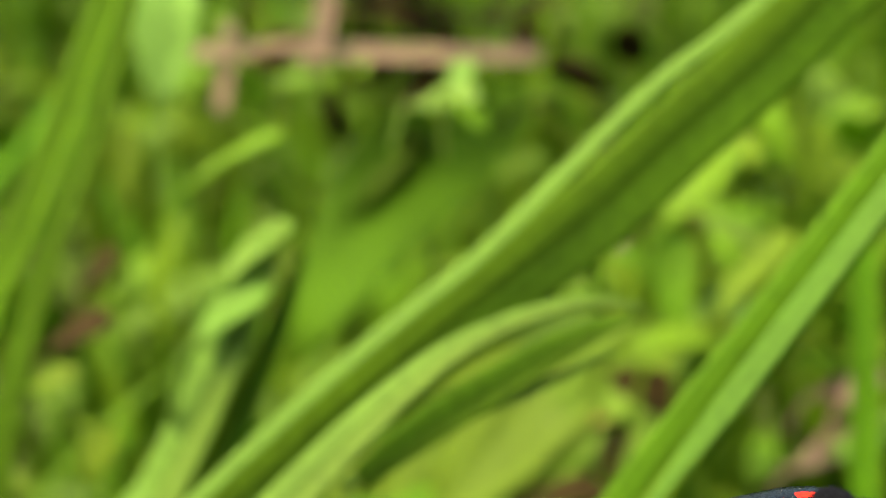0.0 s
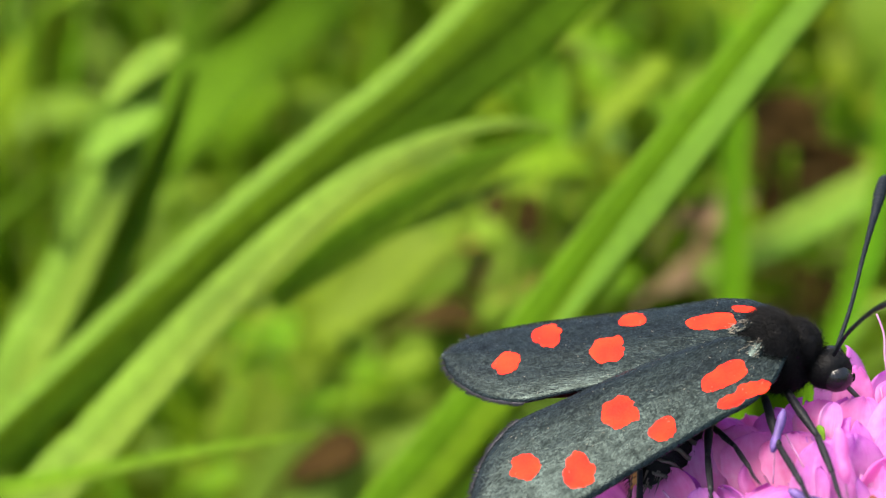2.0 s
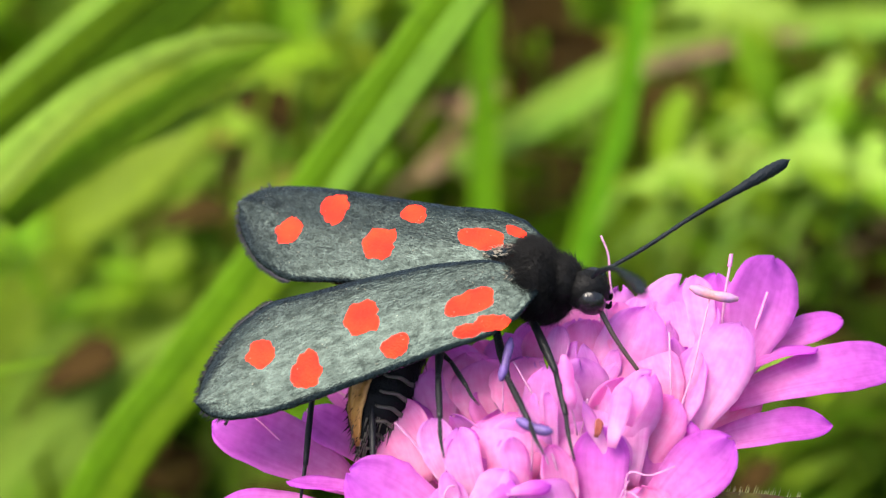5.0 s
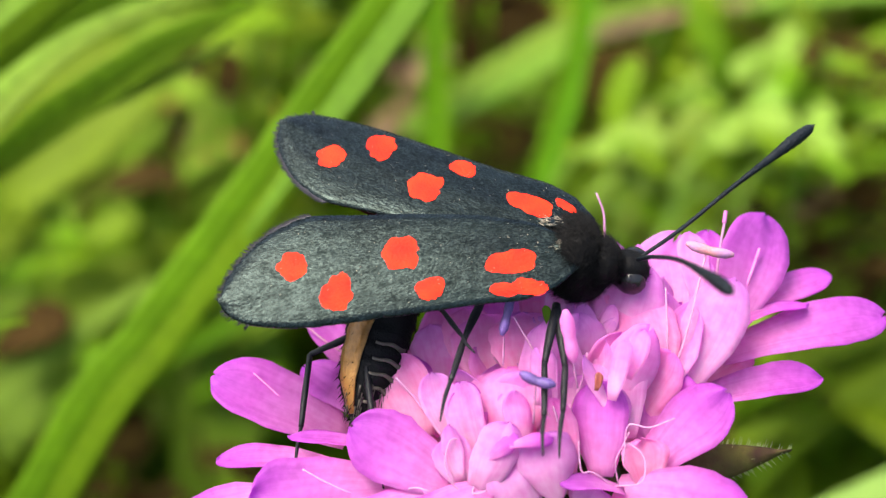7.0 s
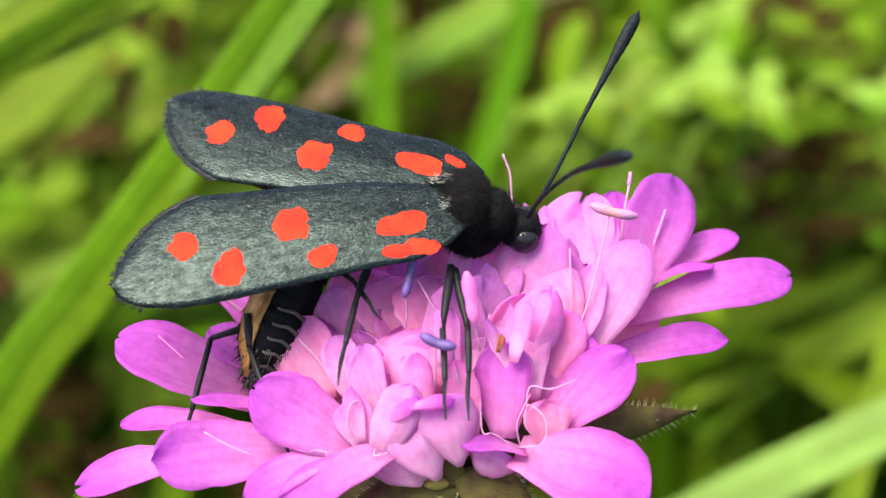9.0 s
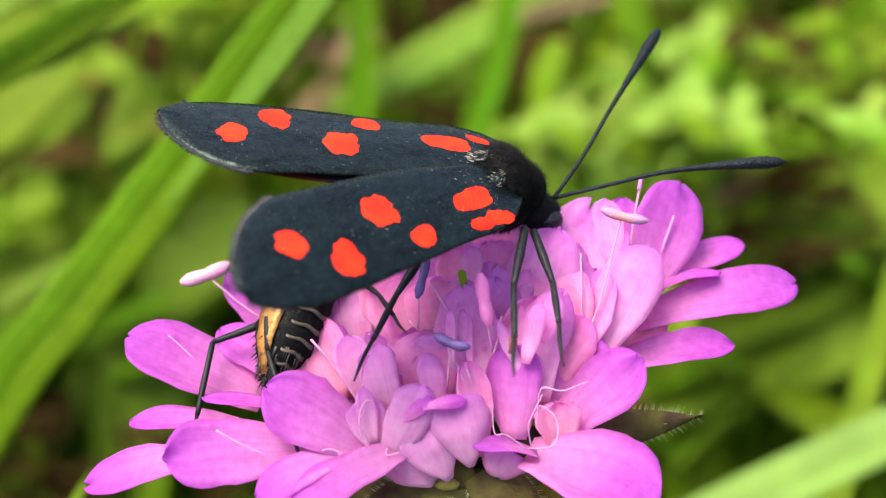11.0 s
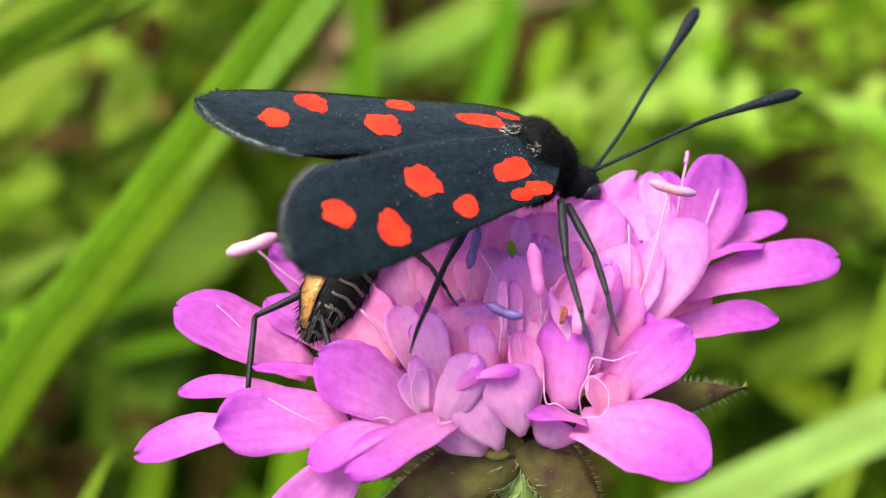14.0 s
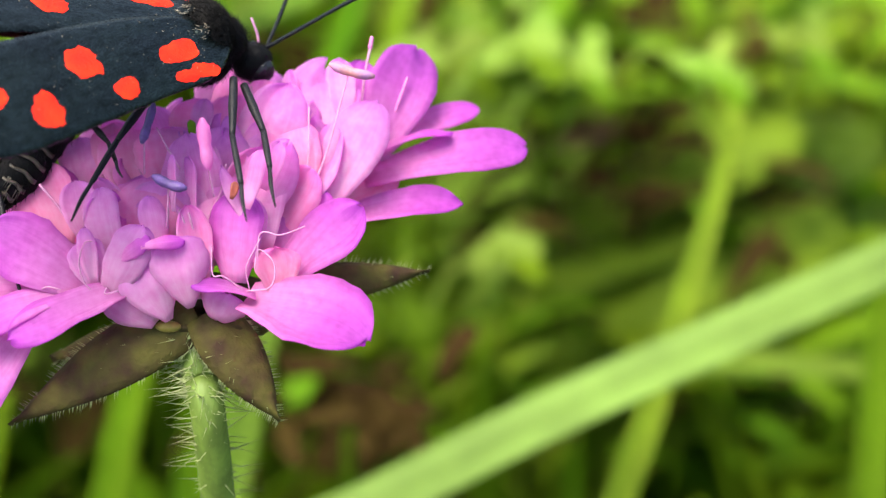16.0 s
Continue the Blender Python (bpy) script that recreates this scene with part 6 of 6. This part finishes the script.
meadow()

# ---- keyed poses of the moth's parts ----
WING_NEAR = [
    (0, pose(0.00084, -0.00116, 0.00666, 122.27, 33.72, -173.96)),
    (0.5, pose(0.00084, -0.00116, 0.00666, 122.27, 33.72, -173.96)),
    (1, pose(0.00072, -0.00101, 0.00630, 125.17, 31.35, -167.60)),
    (1.5, pose(0.00049, -0.00091, 0.00592, 127.40, 31.60, -160.19)),
    (2, pose(-0.00030, -0.00120, 0.00606, 131.79, 35.73, -156.75)),
    (2.5, pose(-0.00125, -0.00178, 0.00613, 127.99, 36.73, -167.75)),
    (3, pose(-0.00062, -0.00198, 0.00631, 118.94, 28.96, -178.45)),
    (3.5, pose(-0.00013, -0.00209, 0.00570, 113.70, 31.15, 178.25)),
    (3.7, pose(-0.00060, -0.00217, 0.00606, 116.46, 33.07, 177.36)),
    (5.8, pose(0.00143, -0.00250, 0.00522, 120.03, 18.68, -173.83)),
    (6, pose(0.00101, -0.00254, 0.00537, 121.55, 16.52, -177.26)),
    (6.5, pose(0.00246, -0.00251, 0.00475, 121.43, 11.83, -169.73)),
    (7, pose(0.00258, -0.00240, 0.00459, 116.51, 11.21, -172.83)),
    (7.5, pose(0.00243, -0.00233, 0.00480, 117.06, 11.93, -173.19)),
    (8, pose(0.00267, -0.00229, 0.00383, 114.10, 3.65, -171.54)),
    (8.5, pose(0.00219, -0.00225, 0.00448, 117.35, 10.95, -172.25)),
    (9, pose(0.00208, -0.00218, 0.00486, 120.42, 15.48, -171.77)),
    (9.2, pose(0.00214, -0.00211, 0.00500, 120.80, 16.71, -170.76)),
    (11.3, pose(0.00441, -0.00152, 0.00654, 132.18, 20.52, -129.78)),
    (11.5, pose(0.00457, -0.00145, 0.00658, 129.12, 20.11, -130.97)),
    (12, pose(0.00446, -0.00140, 0.00658, 129.40, 18.29, -131.76)),
    (12.5, pose(0.00399, -0.00133, 0.00658, 131.77, 21.18, -131.93)),
    (13, pose(0.00370, -0.00128, 0.00660, 133.10, 22.41, -131.98)),
    (13.5, pose(0.00369, -0.00128, 0.00652, 132.84, 22.64, -133.87)),
    (14, pose(0.00344, -0.00130, 0.00645, 130.98, 22.26, -132.85)),
    (14.5, pose(0.00336, -0.00127, 0.00646, 133.47, 23.20, -132.18)),
    (15, pose(0.00318, -0.00125, 0.00636, 132.03, 24.58, -132.55)),
    (15.5, pose(0.00280, -0.00123, 0.00660, 135.19, 28.04, -132.09)),
    (16, pose(0.00313, -0.00121, 0.00636, 128.31, 26.17, -129.81)),
]
WING_FAR = [
    (0, pose(0.00005, 0.00157, 0.00887, -39.79, 7.06, 167.26)),
    (0.5, pose(0.00005, 0.00157, 0.00887, -39.79, 7.06, 167.26)),
    (1, pose(-0.00008, 0.00153, 0.00872, -42.27, 2.28, 175.69)),
    (1.5, pose(-0.00035, 0.00134, 0.00833, -44.33, 0.72, 176.57)),
    (2, pose(-0.00106, 0.00104, 0.00861, -48.63, 4.17, 173.32)),
    (2.5, pose(-0.00153, 0.00053, 0.00897, -51.58, 2.36, 161.19)),
    (3, pose(-0.00034, 0.00025, 0.00918, -59.84, -8.61, 156.90)),
    (3.5, pose(-0.00009, 0.00006, 0.00869, -62.72, -7.66, 157.78)),
    (3.7, pose(-0.00070, -0.00002, 0.00905, -62.74, -6.01, 154.52)),
    (5.8, pose(0.00195, -0.00009, 0.00797, -52.16, -16.83, 160.77)),
    (6, pose(0.00190, -0.00010, 0.00802, -43.86, -17.43, 152.84)),
    (6.5, pose(0.00315, -0.00002, 0.00726, -43.41, -21.28, 162.73)),
    (7, pose(0.00342, 0.00005, 0.00719, -45.46, -23.03, 162.89)),
    (7.5, pose(0.00330, 0.00009, 0.00749, -47.82, -22.94, 161.49)),
    (8, pose(0.00384, 0.00014, 0.00642, -46.36, -31.05, 162.73)),
    (8.5, pose(0.00306, 0.00018, 0.00716, -47.01, -23.34, 162.71)),
    (9, pose(0.00275, 0.00026, 0.00760, -49.34, -18.90, 162.49)),
    (9.2, pose(0.00268, 0.00032, 0.00776, -49.12, -17.30, 163.36)),
    (11.3, pose(0.00327, 0.00075, 0.00903, -36.26, -6.71, -166.80)),
    (11.5, pose(0.00324, 0.00084, 0.00903, -35.60, -8.92, -160.84)),
    (12, pose(0.00313, 0.00093, 0.00895, -33.41, -9.89, -162.59)),
    (12.5, pose(0.00284, 0.00103, 0.00906, -38.02, -6.88, -166.68)),
    (13, pose(0.00252, 0.00104, 0.00907, -37.95, -5.48, -168.38)),
    (13.5, pose(0.00225, 0.00101, 0.00895, -36.79, -4.76, -165.08)),
    (14, pose(0.00235, 0.00103, 0.00889, -37.06, -5.41, -169.38)),
    (14.5, pose(0.00185, 0.00096, 0.00884, -35.08, -3.67, -163.41)),
    (15, pose(0.00166, 0.00089, 0.00881, -36.92, -3.16, -163.09)),
    (15.5, pose(0.00114, 0.00092, 0.00895, -36.29, 1.27, -164.04)),
    (16, pose(0.00152, 0.00067, 0.00897, -40.63, -3.44, -158.53)),
]
BODY = [
    (0, pose(0.00045, 0.00020, 0.00776, 42.21, -20.64, -4.19)),
    (0.5, pose(0.00045, 0.00020, 0.00776, 42.21, -20.64, -4.19)),
    (1, pose(0.00032, 0.00026, 0.00751, 44.00, -16.98, 3.38)),
    (1.5, pose(0.00007, 0.00021, 0.00712, 46.48, -16.48, 7.25)),
    (2, pose(-0.00068, -0.00008, 0.00733, 47.88, -20.59, 6.71)),
    (2.5, pose(-0.00139, -0.00062, 0.00755, 51.21, -20.22, -5.03)),
    (3, pose(-0.00048, -0.00087, 0.00775, 51.82, -10.41, -11.54)),
    (3.5, pose(-0.00011, -0.00101, 0.00720, 55.05, -11.93, -12.74)),
    (3.7, pose(-0.00065, -0.00109, 0.00756, 56.20, -13.79, -15.05)),
    (5.8, pose(0.00169, -0.00129, 0.00660, 48.25, -0.95, -6.60)),
    (6, pose(0.00145, -0.00132, 0.00669, 45.93, 0.47, -12.17)),
    (6.5, pose(0.00281, -0.00127, 0.00600, 45.14, 4.87, -3.16)),
    (7, pose(0.00300, -0.00117, 0.00589, 46.66, 6.05, -4.57)),
    (7.5, pose(0.00287, -0.00112, 0.00614, 47.60, 5.64, -5.46)),
    (8, pose(0.00326, -0.00108, 0.00512, 47.94, 14.04, -3.41)),
    (8.5, pose(0.00262, -0.00104, 0.00582, 47.71, 6.34, -4.34)),
    (9, pose(0.00242, -0.00096, 0.00623, 47.94, 1.76, -4.52)),
    (9.2, pose(0.00241, -0.00090, 0.00638, 48.18, 0.30, -3.68)),
    (11.3, pose(0.00384, -0.00039, 0.00779, 43.96, -7.28, 31.14)),
    (11.5, pose(0.00390, -0.00030, 0.00781, 42.51, -5.79, 33.71)),
    (12, pose(0.00380, -0.00023, 0.00776, 41.39, -4.35, 32.53)),
    (12.5, pose(0.00341, -0.00015, 0.00782, 42.97, -7.49, 30.13)),
    (13, pose(0.00311, -0.00012, 0.00783, 42.95, -8.91, 29.13)),
    (13.5, pose(0.00297, -0.00013, 0.00773, 41.75, -9.28, 29.91)),
    (14, pose(0.00289, -0.00014, 0.00767, 42.92, -8.86, 28.19)),
    (14.5, pose(0.00260, -0.00015, 0.00765, 41.21, -10.13, 31.55)),
    (15, pose(0.00242, -0.00018, 0.00758, 42.88, -11.09, 31.45)),
    (15.5, pose(0.00197, -0.00015, 0.00777, 41.10, -15.21, 30.92)),
    (16, pose(0.00233, -0.00027, 0.00767, 46.62, -11.72, 35.05)),
]
HEAD = [
    (0, pose(0.00306, -0.00003, 0.00660, 60.68, -23.88, -10.07)),
    (0.5, pose(0.00251, 0.00020, 0.00663, 50.14, -22.49, -8.18)),
    (1, pose(0.00207, 0.00064, 0.00651, 46.25, -17.36, 0.11)),
    (1.5, pose(0.00237, 0.00049, 0.00597, 50.84, -17.15, -1.75)),
    (2, pose(0.00158, 0.00030, 0.00627, 56.93, -21.73, -2.70)),
    (2.5, pose(0.00076, -0.00066, 0.00682, 57.30, -21.08, -8.71)),
    (3, pose(0.00121, -0.00061, 0.00714, 66.38, -9.91, -7.11)),
    (3.5, pose(0.00215, -0.00140, 0.00675, 59.49, -12.88, -16.08)),
    (3.7, pose(0.00211, -0.00168, 0.00687, 57.85, -11.69, -15.18)),
    (5.8, pose(0.00361, -0.00100, 0.00604, 50.46, -2.22, -14.14)),
    (6, pose(0.00320, -0.00089, 0.00596, 49.98, -1.46, -13.61)),
    (6.5, pose(0.00492, -0.00070, 0.00449, 48.21, 2.68, -5.44)),
    (7, pose(0.00525, -0.00026, 0.00510, 57.90, 4.20, -7.12)),
    (7.5, pose(0.00444, -0.00032, 0.00486, 57.37, 6.25, -7.81)),
    (8, pose(0.00505, -0.00039, 0.00367, 53.92, 12.11, -5.83)),
    (8.5, pose(0.00454, -0.00028, 0.00499, 53.21, 6.32, -5.41)),
    (9, pose(0.00465, -0.00005, 0.00529, 54.72, -0.66, -6.41)),
    (9.2, pose(0.00463, -0.00003, 0.00548, 54.93, -1.19, -3.35)),
    (11.3, pose(0.00568, 0.00224, 0.00652, 44.72, -8.30, 34.77)),
    (11.5, pose(0.00582, 0.00237, 0.00655, 47.59, -6.65, 35.75)),
    (12, pose(0.00575, 0.00222, 0.00659, 47.17, -4.84, 33.13)),
    (12.5, pose(0.00538, 0.00233, 0.00629, 45.93, -8.45, 32.63)),
    (13, pose(0.00520, 0.00234, 0.00673, 45.47, -8.79, 31.59)),
    (13.5, pose(0.00512, 0.00224, 0.00652, 45.76, -9.94, 31.86)),
    (14, pose(0.00506, 0.00221, 0.00646, 45.81, -9.42, 30.99)),
    (14.5, pose(0.00473, 0.00242, 0.00668, 44.25, -10.69, 33.13)),
    (15, pose(0.00473, 0.00234, 0.00666, 39.35, -12.42, 31.57)),
    (15.5, pose(0.00433, 0.00238, 0.00683, 45.59, -13.49, 35.19)),
    (16, pose(0.00430, 0.00253, 0.00689, 50.76, -12.57, 36.36)),
]
ABDOMEN = [
    (0, pose(0.00209, 0.00155, 0.00112, 0.00, -2.61, 0.00)),
    (1, pose(0.00200, 0.00159, 0.00094, 0.00, -2.61, 0.00)),
    (2, pose(0.00130, 0.00135, 0.00082, 0.00, -2.61, 0.00)),
    (2.5, pose(0.00081, 0.00097, 0.00097, 0.00, -2.61, 0.00)),
    (3.5, pose(0.00170, 0.00070, 0.00072, 0.00, -2.61, 0.00)),
    (5.8, pose(0.00041, 0.00070, 0.00046, 0.00, -7.10, 0.00)),
    (6.5, pose(0.00043, 0.00070, 0.00007, 0.00, -5.58, 0.00)),
    (7, pose(0.00041, 0.00070, 0.00022, 0.00, -7.28, 0.00)),
    (8, pose(0.00020, 0.00070, -0.00028, 0.00, -2.97, 0.00)),
    (9, pose(0.00015, 0.00070, -0.00075, 0.00, -0.92, 0.00)),
    (11.5, pose(0.00060, 0.00000, -0.00068, 0.00, -0.10, 0.00)),
    (12.5, pose(-0.00025, 0.00000, -0.00130, 0.00, 6.97, 0.00)),
    (14.5, pose(0.00025, 0.00000, -0.00104, 0.00, 6.85, 0.00)),
    (16, pose(0.00025, 0.00000, -0.00104, 0.00, 6.85, 0.00)),
]
ANTENNA_FAR = [
    (0, pose(0.00302, 0.00046, 0.00663, 125.36, -54.14, 65.93)),
    (0.5, pose(0.00247, 0.00070, 0.00664, 129.12, -41.75, 66.48)),
    (1, pose(0.00204, 0.00114, 0.00653, 135.07, -36.02, 63.39)),
    (1.5, pose(0.00234, 0.00099, 0.00599, 133.50, -54.79, 57.82)),
    (2, pose(0.00157, 0.00080, 0.00629, 125.44, -59.50, 64.43)),
    (2.5, pose(0.00075, -0.00016, 0.00686, 152.83, -33.46, 43.93)),
    (3, pose(0.00119, -0.00011, 0.00718, 165.52, -19.75, 31.33)),
    (3.5, pose(0.00215, -0.00090, 0.00678, 170.27, -38.07, 15.80)),
    (3.7, pose(0.00210, -0.00118, 0.00689, 169.72, -36.64, 16.51)),
    (5.8, pose(0.00361, -0.00050, 0.00605, 171.59, -29.16, 13.89)),
    (6, pose(0.00319, -0.00039, 0.00599, 175.54, -38.77, 7.72)),
    (6.5, pose(0.00495, -0.00020, 0.00448, 172.23, -22.40, 8.78)),
    (7, pose(0.00528, 0.00024, 0.00511, 171.67, -35.72, 13.43)),
    (7.5, pose(0.00445, 0.00018, 0.00488, -175.08, -29.87, -12.65)),
    (8, pose(0.00506, 0.00012, 0.00368, 176.07, -33.85, 4.78)),
    (8.5, pose(0.00455, 0.00022, 0.00501, 169.60, -42.51, 15.95)),
    (9, pose(0.00466, 0.00045, 0.00530, 178.89, -60.80, 4.75)),
    (9.2, pose(0.00464, 0.00047, 0.00549, 179.06, -60.08, 4.79)),
    (11.3, pose(0.00571, 0.00274, 0.00654, 154.40, -52.37, 34.41)),
    (11.5, pose(0.00585, 0.00287, 0.00658, 151.49, -53.65, 37.59)),
    (12, pose(0.00579, 0.00272, 0.00663, 168.96, -52.97, 15.46)),
    (12.5, pose(0.00543, 0.00283, 0.00632, 154.74, -52.73, 32.34)),
    (13, pose(0.00523, 0.00284, 0.00678, 153.58, -53.38, 34.05)),
    (13.5, pose(0.00517, 0.00274, 0.00656, 155.22, -51.95, 32.18)),
    (14, pose(0.00511, 0.00271, 0.00649, 156.60, -52.35, 30.36)),
    (14.5, pose(0.00476, 0.00292, 0.00672, 141.52, -53.48, 47.39)),
    (15, pose(0.00475, 0.00284, 0.00671, 141.96, -56.05, 45.98)),
    (15.5, pose(0.00432, 0.00288, 0.00690, 138.70, -61.23, 48.93)),
    (16, pose(0.00426, 0.00303, 0.00695, 134.16, -63.02, 53.62)),
]
ANTENNA_NEAR = [
    (0, pose(0.00311, -0.00053, 0.00658, 108.00, -5.71, -69.68)),
    (0.5, pose(0.00253, -0.00029, 0.00662, 104.56, -5.06, -71.40)),
    (1, pose(0.00208, 0.00014, 0.00649, 104.71, -4.93, -70.88)),
    (1.5, pose(0.00238, -0.00001, 0.00594, 104.74, -8.45, -71.52)),
    (2, pose(0.00158, -0.00020, 0.00623, 109.53, -11.93, -70.58)),
    (2.5, pose(0.00077, -0.00116, 0.00680, 96.71, 9.01, -75.07)),
    (3, pose(0.00121, -0.00111, 0.00712, 96.22, 11.58, -75.13)),
    (3.5, pose(0.00216, -0.00190, 0.00672, 96.87, 8.15, -74.76)),
    (3.7, pose(0.00212, -0.00218, 0.00684, 95.16, 6.87, -75.25)),
    (5.8, pose(0.00362, -0.00150, 0.00603, 85.37, -1.10, -84.14)),
    (6, pose(0.00322, -0.00139, 0.00594, 69.54, -5.89, -94.43)),
    (6.5, pose(0.00490, -0.00120, 0.00451, 111.08, -1.15, -64.45)),
    (7, pose(0.00523, -0.00076, 0.00509, 99.10, 6.12, -73.84)),
    (7.5, pose(0.00443, -0.00082, 0.00484, 112.85, -2.27, -65.23)),
    (8, pose(0.00502, -0.00089, 0.00367, 100.08, 2.06, -74.14)),
    (8.5, pose(0.00454, -0.00078, 0.00498, 110.29, -4.85, -67.89)),
    (9, pose(0.00464, -0.00055, 0.00528, 113.24, -13.58, -68.75)),
    (9.2, pose(0.00462, -0.00053, 0.00546, 123.45, -9.92, -59.55)),
    (11.3, pose(0.00565, 0.00174, 0.00649, 144.96, -11.22, -0.34)),
    (11.5, pose(0.00579, 0.00186, 0.00652, 144.85, -12.14, 2.13)),
    (12, pose(0.00571, 0.00172, 0.00656, 144.78, -11.49, 1.13)),
    (12.5, pose(0.00534, 0.00183, 0.00625, 146.33, -17.50, -3.16)),
    (13, pose(0.00516, 0.00184, 0.00669, 146.46, -20.23, 1.67)),
    (13.5, pose(0.00508, 0.00174, 0.00649, 146.83, -21.11, -0.13)),
    (14, pose(0.00502, 0.00171, 0.00643, 146.26, -22.34, 3.72)),
    (14.5, pose(0.00470, 0.00192, 0.00664, 147.60, -23.67, -0.38)),
    (15, pose(0.00471, 0.00184, 0.00661, 146.72, -25.72, 4.64)),
    (15.5, pose(0.00433, 0.00188, 0.00677, 147.72, -27.02, 3.57)),
    (16, pose(0.00434, 0.00204, 0.00683, 150.21, -25.38, -8.07)),
]


def motions():
    walk(wing_near, WING_NEAR)
    walk(wing_far, WING_FAR)
    walk(thorax, BODY)
    walk(head, HEAD)
    walk(abdomen_part, ABDOMEN)
    walk(antenna_near, ANTENNA_NEAR)
    walk(antenna_far, ANTENNA_FAR)
    for ob, rows in ((leg_hind, LEG_HIND), (leg_hind_inner, LEG_HIND_INNER), (leg_mid, LEG_MID), (leg_mid_far, LEG_MID_FAR), (leg_front, LEG_FRONT), (leg_front_far, LEG_FRONT_FAR)):
        walk(ob, rows)


motions()
